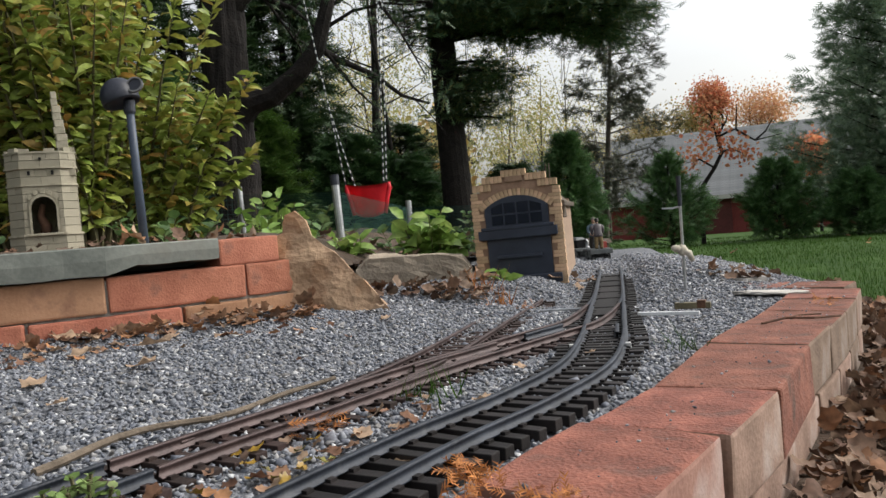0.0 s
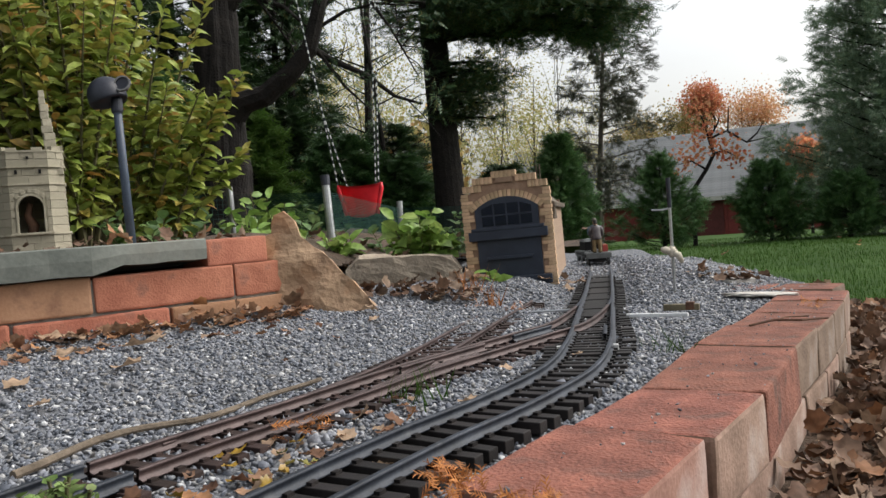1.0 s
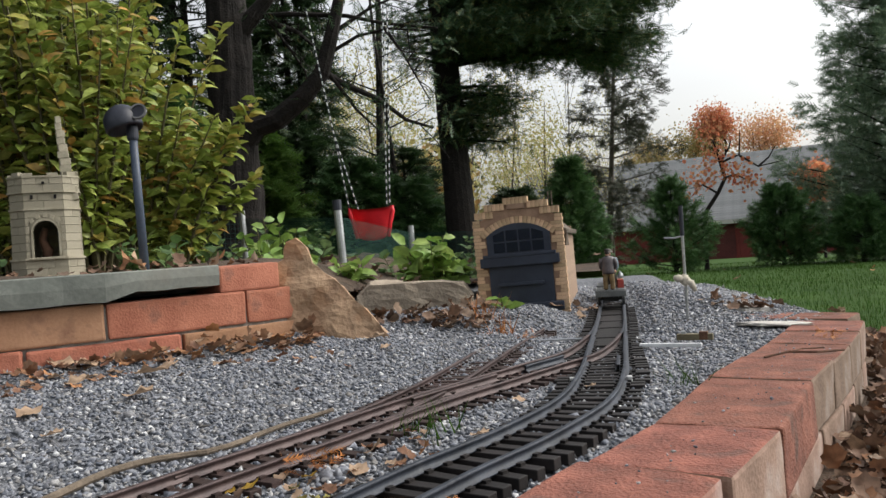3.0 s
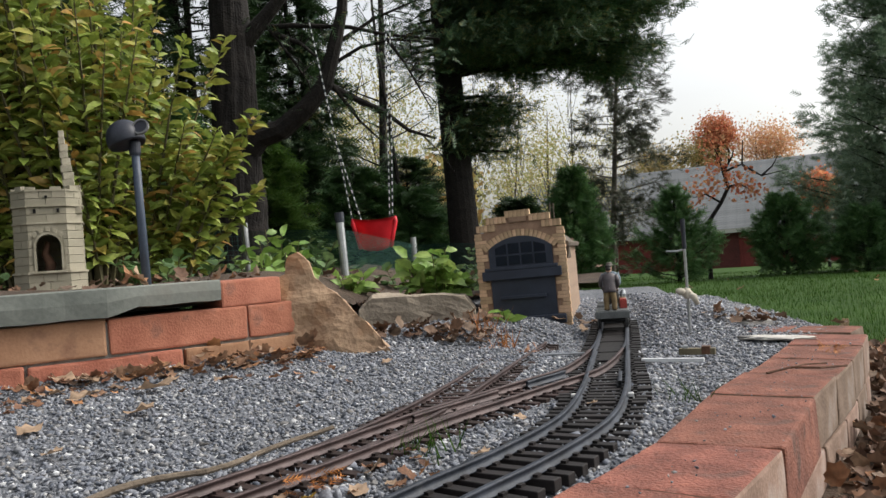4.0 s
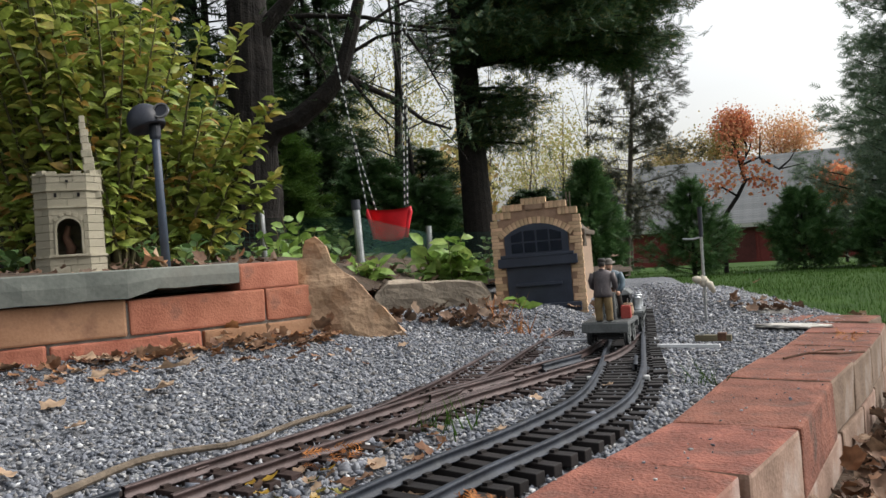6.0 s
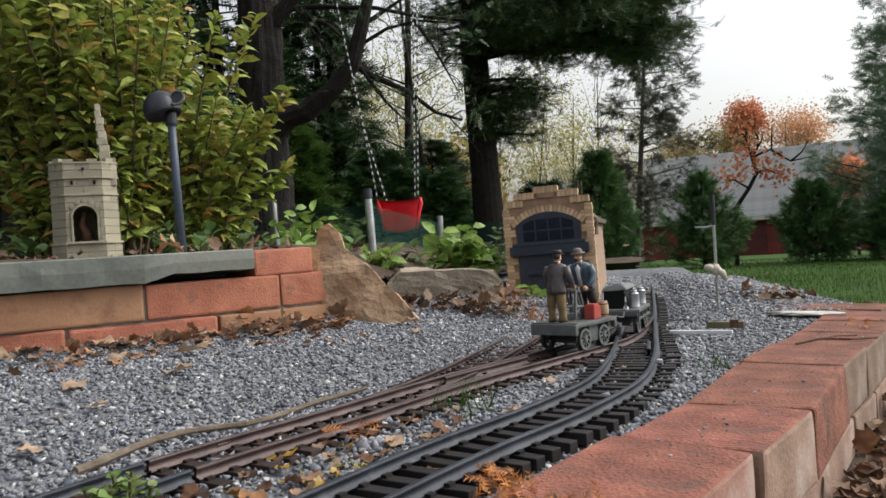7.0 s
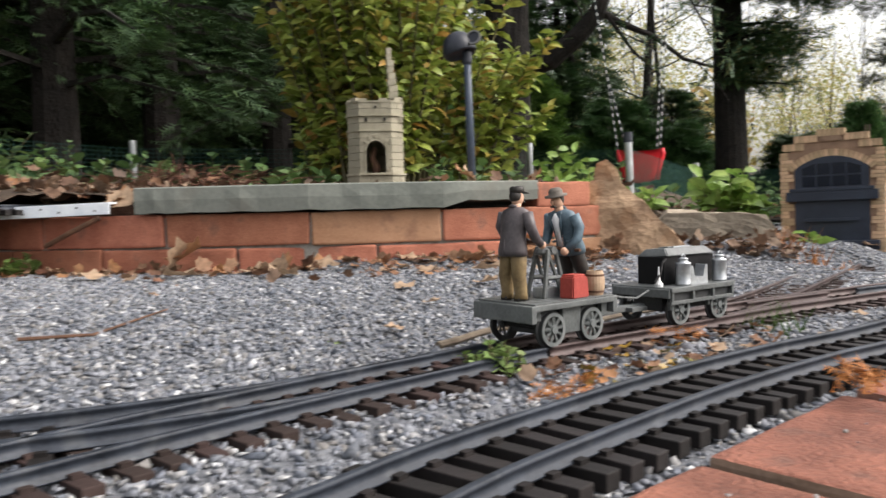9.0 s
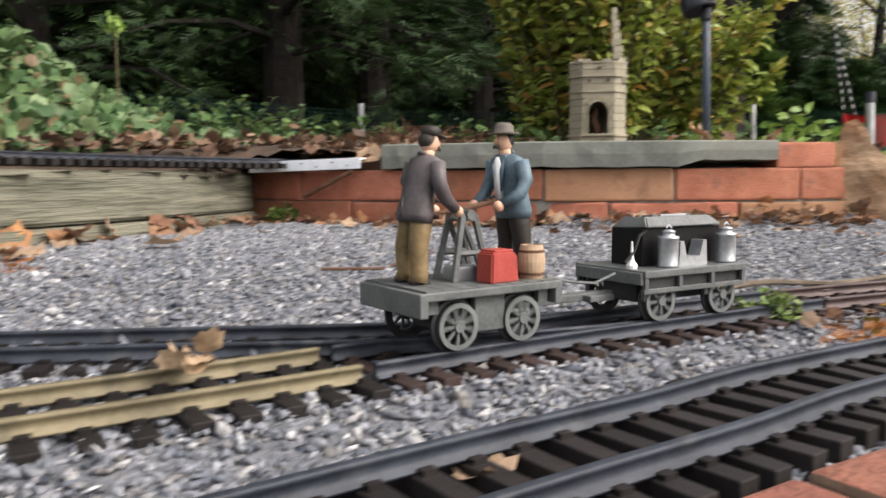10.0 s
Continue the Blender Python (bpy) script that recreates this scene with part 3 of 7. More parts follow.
def build_right_wall():
    bm = bmesh.new()
    strip(bm, EDGE, -0.30, -0.008, 0.085, 1, -0.010)
    wall = part("wall_east", bm, MORTAR, None, "low edging wall of weathered red bricks beside the curved track", kind="structure")
    for i, (a, b) in enumerate(zip(EDGE, EDGE[1:])):
        brick_between(a, b, -0.057, 0.057 + random.uniform(-0.002, 0.002), 0.100, BRICK_WORN, {3: BRICK_ROSY, 5: BRICK_WORN}.get(i, BRICK_PALE), wall, joint=0.0035, proud=0.004 if i in (4, 5) else 0)
    pts = [EDGE[0]] + [mid(a, b) for a, b in zip(EDGE, EDGE[1:])] + [EDGE[-1]]
    for a, b in zip(pts, pts[1:]):
        brick_between(a, b, -0.120, 0.056, 0.100, BRICK_PALE, BRICK_PALE, wall, joint=0.005, proud=-0.003)
    for a, b in zip(EDGE, EDGE[1:]):
        brick_between(a, b, -0.184, 0.057, 0.100, BRICK_PALE, BRICK_PALE, wall, joint=0.008, proud=0.004)
    # the far end turns the corner
    bm = bmesh.new()
    strip(bm, [(0.54, 1.44), (0.48, 1.46), (0.39, 1.50)], -0.30, -0.01, 0.06, 1)
    end = part("wall_end", bm, MORTAR, None, "end of the brick edging wall where it turns the corner", kind="structure")
    brick_between((0.572, 1.42), (0.483, 1.47), -0.057, 0.056, 0.092, BRICK_WORN, BRICK_PALE, end, inward=-1)
    brick_between((0.483, 1.47), (0.397, 1.515), -0.058, 0.057, 0.092, BRICK_WORN, BRICK_PALE, end, inward=-1)
    brick_between((0.572, 1.42), (0.483, 1.47), -0.120, 0.057, 0.092, BRICK_PALE, BRICK_PALE, end, inward=-1)
    brick_between((0.483, 1.47), (0.397, 1.515), -0.120, 0.057, 0.092, BRICK_PALE, BRICK_PALE, end, inward=-1)
    # pale mortar patch on the corner
    bm = bmesh.new()
    r = bmesh.ops.create_icosphere(bm, subdivisions=3, radius=1)
    for v in r["verts"]:
        n = 1 + 0.7 * noise.noise(v.co * 2.6)
        v.co = Vector((v.co.x * 0.050 * n, v.co.y * 0.026 * n, v.co.z * 0.0035))
    bmesh.ops.transform(bm, matrix=pose(0.445, 1.375, 0.001, 0, 0, -25), verts=bm.verts[:])
    part("mortar_patch", bm, PALE_STONE, end, "spilled pale mortar", smooth=True)


def build_timber():
    """The stacked boards west of the brick wall, the raised track on them and its bridge."""
    line = [(-1.145, 0.710), (-1.0, 0.47), (-0.90, 0.23), (-0.80, -0.07), (-0.72, -0.5)]
    for z0, z1, proud in ((0.046, 0.1135, 0.0), (-0.03, 0.043, 0.008)):
        holder = empty("timber_edging", label="weathered grey-green timber board of the raised bed", category="timber board", group="timber boards")
        bm = bmesh.new()
        strip(bm, line, z0, z1, 0.04, -1, proud)
        bmesh.ops.bevel(bm, geom=[e for e in bm.edges if e.calc_face_angle(0) > 1.0], offset=0.004, segments=2, affect='EDGES')
        part("board", bm, OLD_WOOD, holder)
    up = empty("raised_track", label="dark track along the raised bed's timber edge", category="railway track")
    t = Line([(-1.045, 0.95), (-1.06, 0.85), (-1.09, 0.74), (-1.055, 0.5), (-0.965, 0.24), (-0.865, -0.05), (-0.78, -0.4)])
    for o in (-GAUGE / 2, GAUGE / 2):
        rail("rail", t.offset(o), RAIL, up, 0.124)
    s = 0.01
    while s < t.length - 0.02:
        p, d = t.at(s)
        ob = new("tie", TIE_B)
        ob.parent = up
        ob.matrix_basis = Matrix.Translation((p[0], p[1], rail_top(*p) + 0.124)) @ pose(0, 0, 0, 0, 0, math.degrees(math.atan2(d[1], d[0])) - 90)
        s += 0.0205
    bridge = empty("angle_bar", label="perforated white aluminium angle bar bridging to the slab", category="metal bar")
    bm = bmesh.new()
    a, b = Vector((-1.12, 0.685, 0.112)), Vector((-0.925, 0.772, 0.118))
    d = (b - a).normalized()
    n = Vector((-d.y, d.x, 0))
    rot = Matrix((d, n, Vector((0, 0, 1)))).transposed().to_4x4()
    box(bm, (b - a).length, 0.003, 0.018, Matrix.Translation((a + b) / 2) @ rot, 0.0004)
    box(bm, (b - a).length, 0.03, 0.003, Matrix.Translation((a + b) / 2 + n * 0.017 + Vector((0, 0, 0.0155))) @ rot)
    part("angle", bm, ALUMINIUM, bridge)
    for k in range(7):
        q = a + (b - a) * ((k + 0.6) / 7.4) - n * 0.0018
        bm = bmesh.new()
        lathe(bm, [(0.0016, 0), (0.0016, 0.0005)], Matrix.Translation(q + Vector((0, 0, 0.006 + 0.006 * (k % 2)))) @ rot @ pose(0, 0, 0, 90), 8)
        part("hole", bm, BLACK, bridge)
    br = empty("bracket", label="rusty iron bracket under the angle bar", category="bracket")
    bm = bmesh.new()
    tube(bm, [(-1.03, 0.735, 0.07), (-0.985, 0.745, 0.09), (-0.94, 0.765, 0.113)], 0.004, 6)
    part("strut", bm, RUST, br)


PALE_METAL = material("pale_metal", (0.45, 0.45, 0.44), (0.7, 0.7, 0.69), 0.4, 60, 400, 0.1, 0.0003, metal=0.6)
PALE_STONE = material("pale_mortar", (0.33, 0.31, 0.28), (0.52, 0.50, 0.46), 0.95, 50, 400, 0.6, 0.002)
OLD_WOOD = material("weathered_timber", (0.052, 0.054, 0.038), (0.215, 0.208, 0.155), 0.9, 6, 26, 1.0, 0.005, spots=((0.055, 0.052, 0.036), 9, 0.62), stretch=(1.0, 1.0, 22.0))
ALUMINIUM = material("aluminium", (0.60, 0.65, 0.72), (0.80, 0.84, 0.88), 0.5, 40, 300, 0.1, 0.0003, metal=0.1)
BLACK = material("black_void", (0.003, 0.003, 0.0035), (0.006, 0.006, 0.007), 0.6, 60, 300, 0.0, spec=0.2)
RUST = material("rusty_iron", (0.05, 0.025, 0.015), (0.14, 0.07, 0.04), 0.85, 60, 400, 0.5, 0.001)

build_ground()
build_leaf_strip()
build_tracks()
build_left_wall()
build_right_wall()
build_timber()


# ---------------------------------------------------------------- things beside the railway
TAN = material("tan_toy_brick", (0.354, 0.2301, 0.1357), (0.59, 0.413, 0.2596), 0.85, 60, 500, 0.4, 0.0008, piece=0.22)
TAN_DARK = material("brown_toy_brick", (0.20, 0.125, 0.085), (0.33, 0.215, 0.145), 0.85, 60, 500, 0.4, 0.0008, piece=0.3)
NAVY = material("slate_blue_paint", (0.010, 0.015, 0.028), (0.028, 0.037, 0.058), 0.5, 30, 400, 0.3, 0.0006)
PANE = material("dark_window_glass", (0.004, 0.006, 0.014), (0.010, 0.014, 0.028), 0.12, 20, 200, 0.05, 0.0003, spec=0.6)
SHED_SIDE = material("weathered_shed_side", (0.19, 0.125, 0.085), (0.36, 0.26, 0.185), 0.9, 30, 300, 0.5, 0.002, spots=((0.12, 0.085, 0.065), 40, 0.58), stretch=(1.0, 1.0, 0.2))
ROOF_BROWN = material("mossy_brown_roof", (0.05, 0.04, 0.03), (0.14, 0.11, 0.08), 0.9, 50, 400, 0.6, 0.002)
RESIN = material("beige_cast_stone", (0.21, 0.19, 0.135), (0.38, 0.35, 0.27), 0.85, 40, 400, 0.6, 0.0012, spots=((0.14, 0.13, 0.08), 35, 0.62), piece=0.1)
LAMP_BLACK = material("black_lamp_plastic", (0.010, 0.012, 0.020), (0.028, 0.032, 0.045), 0.45, 30, 300, 0.15, 0.0005)
LAMP_POLE = material("dark_blue_lamp_pole", (0.030, 0.042, 0.065), (0.065, 0.085, 0.12), 0.5, 40, 300, 0.15, 0.0005)
GLASS = material("clear_lens", (0.10, 0.10, 0.10), (0.18, 0.18, 0.18), 0.15, 40, 300, 0.0)
ROCK_RUST = material("rust_brown_slate", (0.20, 0.122, 0.076), (0.47, 0.325, 0.205), 0.9, 14, 120, 0.9, 0.006, spots=((0.44, 0.22, 0.10), 10, 0.55))
ROCK_GREY = material("grey_brown_fieldstone", (0.18, 0.145, 0.11), (0.42, 0.355, 0.27), 0.9, 16, 180, 0.8, 0.005, spots=((0.085, 0.075, 0.065), 12, 0.6))
GALV = material("galvanised_pipe", (0.30, 0.31, 0.32), (0.55, 0.56, 0.57), 0.35, 40, 300, 0.1, 0.0005, metal=0.8)
RED_PLASTIC = material("red_plastic", (0.50, 0.012, 0.02), (0.70, 0.03, 0.045), 0.35, 10, 200, 0.05, 0.0005)
WHITE_PLASTIC = material("white_plastic", (0.55, 0.56, 0.57), (0.75, 0.76, 0.77), 0.4, 30, 300, 0.1, 0.0005)
CLOTH = material("pale_rag", (0.38, 0.34, 0.27), (0.58, 0.53, 0.44), 0.95, 80, 500, 0.5, 0.001)
GREY_PAINT = material("grey_model_paint", (0.060, 0.066, 0.066), (0.130, 0.139, 0.139), 0.42, 50, 400, 0.2, 0.0004)
DARK_GREY = material("dark_underframe", (0.015, 0.016, 0.017), (0.04, 0.042, 0.044), 0.6, 50, 400, 0.2, 0.0004)
SILVER = material("silver_paint", (0.30, 0.32, 0.34), (0.52, 0.54, 0.56), 0.42, 40, 300, 0.1, 0.0003, metal=0.7)
RED_BOX = material("red_model_paint", (0.25, 0.032, 0.026), (0.38, 0.065, 0.048), 0.55, 50, 400, 0.2, 0.0004)
BARREL = material("pale_wood_barrel", (0.28, 0.19, 0.12), (0.46, 0.33, 0.22), 0.7, 60, 400, 0.3, 0.0005)
SKIN = material("painted_skin", (0.48, 0.28, 0.19), (0.60, 0.38, 0.27), 0.6, 60, 300, 0.0)
GREY_COAT = material("grey_painted_coat", (0.042, 0.036, 0.040), (0.110, 0.094, 0.098), 0.5, 80, 400, 0.4, 0.0006)
BLUE_COAT = material("blue_painted_coat", (0.035, 0.062, 0.085), (0.115, 0.170, 0.210), 0.5, 80, 400, 0.4, 0.0006)
OLIVE = material("olive_brown_trousers", (0.105, 0.070, 0.030), (0.235, 0.165, 0.078), 0.55, 80, 400, 0.4, 0.0006)
SHIRT = material("white_painted_shirt", (0.60, 0.62, 0.64), (0.75, 0.76, 0.78), 0.6, 80, 400, 0.1, 0.0003)
HAIR = material("dark_painted_hair", (0.012, 0.010, 0.010), (0.03, 0.025, 0.02), 0.6, 80, 400, 0.1, 0.0003)
HAT_GREY = material("grey_brown_hat", (0.07, 0.06, 0.05), (0.15, 0.13, 0.11), 0.7, 80, 400, 0.2, 0.0004)


def placed(ob, m):
    ob.matrix_basis = m
    return ob


def blocky(name, sx, sy, sz, m, mat, parent, bevel=0.0006, label=""):
    bm = bmesh.new()
    box(bm, sx, sy, sz, None, bevel)
    return placed(part(name, bm, mat, parent, label), m)


def build_shed():
    shed = empty("engine_shed", pose(0.034, 1.650, -0.004, 0, -1.2, -2.6) @ Matrix.Scale(1.05, 4), "tan toy-brick engine shed with a closed dark blue door", "model building")
    W, D, H = 0.168, 0.33, 0.205
    w2 = W / 2
    # front wall with stepped parapet
    bm = bmesh.new()
    prism(bm, [(-w2 + .004, -0.01), (w2 - .004, -0.01), (w2 - .004, H), (w2 - .016, H), (w2 - .016, H + .014), (0.04, H + .026), (0.022, H + .028), (0.022, H + .036), (-0.022, H + .036), (-0.022, H + .028), (-0.04, H + .026), (-w2 + .016, H + .014), (-w2 + .016, H), (-w2 + .004, H)], 0.014)
    part("front_wall", bm, TAN_DARK, shed)
    # parapet courses
    for x0, x1, z in ((-w2 + .002, -0.045, H + .002), (0.045, w2 - .002, H + .002), (-0.062, -0.022, H + .016), (0.022, 0.062, H + .016), (-0.024, 0.024, H + .026)):
        n = max(2, round((x1 - x0) / 0.0075))
        for i in range(n):
            x = x0 + (i + 0.5) * (x1 - x0) / n
            blocky("parapet_brick", (x1 - x0) / n - 0.0007, 0.019, 0.0125, pose(x, 0.006, z), TAN, shed, 0)
    blocky("crown_stone", 0.034, 0.018, 0.010, pose(0, 0.005, H + .016), TAN_DARK, shed)
    # quoins
    rows = 15
    for r in range(rows):
        for sx in (-1, 1):
            wide = 0.024 if r % 2 else 0.015
            for half in (0, 1):
                blocky("quoin", wide - half * 0.002, 0.019, H / rows / 2 - 0.0007, pose(sx * (w2 - wide / 2 + 0.003), 0.006, H / rows * (r + half * 0.5)), TAN, shed, 0)
    # arch
    n = 19
    for i in range(n):
        a = radians(134 - 88 * (i + 0.5) / n)
        rx, rz = 0.0955 * math.cos(a), 0.0955 * math.sin(a)
        blocky("voussoir", 0.0070, 0.020, 0.0125, pose(rx, 0.005, 0.0985 + rz, 0, 90 - math.degrees(a), 0), TAN, shed, 0)
    # arched window and door
    arc = [(0.0955 * math.cos(radians(a)), 0.0985 + 0.0955 * math.sin(radians(a))) for a in range(50, 131, 5)]
    bm = bmesh.new()
    prism(bm, [(-0.0614, 0.0), (0.0614, 0.0)] + arc, 0.006, pose(0, -0.005, 0))
    door = part("door", bm, NAVY, shed, "dark blue door with an arched window")
    cols = [-0.050, -0.025, 0.0, 0.025, 0.050]
    for i in range(4):
        x0, x1 = cols[i] + 0.0016, cols[i + 1] - 0.0016
        for z0, z1 in ((0.139, 0.1575), (0.1605, 0.181)):
            zz = [min(z1, 0.0985 + math.sqrt(max(0.0, 0.0890 ** 2 - x * x))) for x in (x1, x0)]
            bm = bmesh.new()
            prism(bm, [(x0, z0), (x1, z0), (x1, zz[0]), (x0, zz[1])], 0.001, pose(0, -0.0057, 0))
            part("pane", bm, PANE, door)
    blocky("ledge", 0.152, 0.016, 0.018, pose(0, -0.008, 0.112), NAVY, door, 0.0015)
    blocky("ledge", 0.140, 0.012, 0.006, pose(0, -0.011, 0.130), NAVY, door, 0.001)
    blocky("handrail", 0.088, 0.007, 0.006, pose(0, -0.011, 0.074), NAVY, door, 0.001)
    blocky("ledge", 0.146, 0.014, 0.017, pose(0.004, -0.008, 0.022), NAVY, door, 0.0015)
    blocky("panel", 0.080, 0.004, 0.022, pose(0.01, -0.006, 0.0), NAVY, door, 0.0005)
    # sides, back and roof
    for sx in (-1, 1):
        for i in range(11):
            blocky("side_board", 0.010, D / 11 - 0.0015, 0.172, pose(sx * (w2 - 0.008), 0.016 + D / 11 * (i + 0.5), -0.004), SHED_SIDE, shed, 0.0008)
        blocky("eave", 0.020, D - 0.01, 0.010, pose(sx * (w2 - 0.004), 0.018 + D / 2, 0.168, 0, sx * 12, 0), ROOF_BROWN, shed, 0.002)
        for i in range(5):
            blocky("eave_slat", 0.007, 0.010, 0.030, pose(sx * (w2 + 0.001), 0.03 + i * 0.017, 0.143, random.uniform(-18, 18), random.uniform(-8, 8), 0), ROOF_BROWN, shed, 0.0008)
    blocky("back_wall", W - 0.01, 0.012, 0.19, pose(0, D + 0.012, -0.004), SHED_SIDE, shed)
    bm = bmesh.new()
    prism(bm, [(-w2 + 0.002, 0.176), (w2 - 0.002, 0.176), (w2 - 0.03, 0.203), (0, 0.212), (-w2 + 0.03, 0.203)], D - 0.006, pose(0, 0.016, 0))
    part("roof", bm, ROOF_BROWN, shed)
    for x in (0.045, 0.052):
        bm = bmesh.new()
        tube(bm, [(x, 0.20, 0.19), (x + 0.001, 0.20, 0.262)], 0.0016, 6)
        part("roof_pole", bm, ROOF_BROWN, shed)


def build_castle():
    c = empty("castle_tower", pose(-0.886, 1.455, 0.157, 0, 0, 34) @ Matrix.Diagonal((1.02, 1.02, 1.18, 1)), "beige cast stone castle tower ornament with an arched window", "garden ornament")
    W, B = 0.0605, 0.0340
    ring = [(-B, -W), (B, -W), (W, -B), (W, B), (B, W), (-B, W), (-W, B), (-W, -B)]
    bm = bmesh.new()
    box(bm, 1, 1, 1)
    me = bpy.data.meshes.new("stone_block")
    bm.to_mesh(me)
    bm.free()
    me.materials.append(RESIN)

    def block(p, q, z0, z1, deep=0.012, name="stone_block"):
        ln = math.hypot(q[0] - p[0], q[1] - p[1])
        nx, ny = -(q[1] - p[1]) / ln, (q[0] - p[0]) / ln
        off = deep / 2 + random.uniform(-0.0005, 0.0005)
        ob = new(name, me)
        ob.parent = c
        ob.matrix_basis = pose((p[0] + q[0]) / 2 + nx * off, (p[1] + q[1]) / 2 + ny * off, z0 + 0.0002, 0, 0, math.degrees(math.atan2(q[1] - p[1], q[0] - p[0]))) @ Matrix.Diagonal((ln - 0.0006, deep, z1 - z0 - 0.0007, 1))

    def size(z):
        return 1.035 if z < 0.030 else 1.0 - 0.02 * min(1.0, (z - 0.03) / 0.09) + (0.025 if z > 0.140 else 0.0)
    levels = [0.0, 0.0155, 0.031, 0.0445, 0.058, 0.0715, 0.085, 0.0985, 0.112, 0.126, 0.140, 0.1525, 0.165]
    for k, (z0, z1) in enumerate(zip(levels, levels[1:])):
        g = size((z0 + z1) / 2)
        for i in range(8):
            p, q = [(x * g, y * g) for x, y in (ring[i], ring[(i + 1) % 8])]
            if i == 0 and 0.030 < z0 < 0.098:
                for a, b in ((0.0, 0.105), (0.895, 1.0)):
                    block(mid(p, q, a), mid(p, q, b), z0, z1)
                continue
            cuts = ([0, 0.34, 0.67, 1] if k % 2 else [0, 0.5, 1]) if i % 2 == 0 else ([0, 0.55, 1] if k % 2 else [0, 1])
            for a, b in zip(cuts, cuts[1:]):
                block(mid(p, q, a), mid(p, q, b), z0, z1)
    # string courses and low battlements
    for z, o, h in ((0.0290, 1.075, 0.0035), (0.1105, 1.025, 0.0028), (0.1385, 1.045, 0.0028), (0.1635, 1.03, 0.0030)):
        bm = bmesh.new()
        rows = [[bm.verts.new((x * f, y * f, zz)) for x, y in ring] for f, zz in ((0.86, z), (o, z), (o, z + h), (0.86, z + h))]
        for a, b in zip(rows, rows[1:]):
            for j in range(8):
                bm.faces.new((a[j], a[(j + 1) % 8], b[(j + 1) % 8], b[j]))
        part("string_course", bm, RESIN, c)
    for i in range(8):
        p, q = ring[i], ring[(i + 1) % 8]
        for a, b in (((0.0, 0.26), (0.62, 0.9)) if i % 2 == 0 else ((0.3, 0.75),)):
            block(mid(p, q, a), mid(p, q, b), 0.1665, 0.1715 + 0.002 * (i % 3), 0.010, "merlon")
    # arched window in its frame
    half, spring, top = 0.0215, 0.041, 0.0605
    inn = [(half, 0.0), (half, spring)] + [(half * math.cos(radians(a)), spring + (top - spring) * math.sin(radians(a))) for a in range(15, 180, 15)] + [(-half, spring), (-half, 0.0)]
    lip = [(x * 1.16, z if z < spring - 0.001 else spring + (z - spring) * 1.2) for x, z in inn]
    out = [(0.0272, 0.0), (0.0272, spring)] + [(0.0272 * max(-1.0, min(1.0, 1.4 * math.cos(radians(a)))), min(0.0798, spring + 0.056 * math.sin(radians(a)))) for a in range(15, 180, 15)] + [(-0.0272, spring), (-0.0272, 0.0)]
    bm = bmesh.new()
    m = pose(0, -W * 0.985, 0.0325)
    loops = [[bm.verts.new(m @ Vector((x, y, z))) for x, z in pts] for pts, y in ((out, 0.0010), (lip, 0.0004), (lip, -0.0028), (inn, -0.0028), (inn, 0.012))]
    for a, b in zip(loops, loops[1:]):
        for k in range(len(inn) - 1):
            bm.faces.new((a[k], a[k + 1], b[k + 1], b[k]))
    bmesh.ops.recalc_face_normals(bm, faces=bm.faces[:])
    part("window_frame", bm, RESIN, c)
    for a in range(-2, 3):
        x, z = 0.0265 * math.sin(radians(a * 24)), 0.0325 + spring + 0.0243 * math.cos(radians(a * 24))
        blocky("voussoir", 0.0075, 0.004, 0.0065, pose(x, -W * 0.985 - 0.0005, z, 0, a * 24, 0), RESIN, c, 0.0006)
    blocky("window_sill", 0.060, 0.010, 0.004, pose(0, -W - 0.002, 0.0292), RESIN, c, 0.001)
    # unseen slab, added to keep light from the open top out of the window
    blocky("upper_floor", 0.088, 0.088, 0.006, pose(0, 0, 0.116), RESIN, c, 0.0)
    bm = bmesh.new()
    tube(bm, [(-0.006, -0.030, 0.014), (0.001, -0.031, 0.045), (-0.008, -0.030, 0.062), (-0.002, -0.029, 0.082)], [0.008, 0.010, 0.007, 0.005], 8)
    part("inner_shape", bm, RUST, c, "plain brown shape inside the tower", smooth=True)
    for x in (-0.020, 0.020):
        blocky("arrow_slot", 0.0045, 0.003, 0.0065, pose(x, -W * 0.985 - 0.0004, 0.1285), BLACK, c, 0)
    blocky("arrow_slot", 0.0045, 0.003, 0.004, pose(0.001, -W - 0.0012, 0.1525), BLACK, c, 0)
    # broken turret at the corner, narrowing upwards in uneven steps
    for k in range(12):
        f = k / 11
        z = 0.126 + 0.0118 * k
        w = 0.027 - 0.017 * f + 0.002 * (k % 3 == 0)
        blocky("turret_block", w, w * 0.9, 0.0116, pose(0.046 - 0.014 * f + 0.001 * (k % 2), -0.030, z, 0, -4, 10 * (k % 2)), RESIN, c, 0.0012)


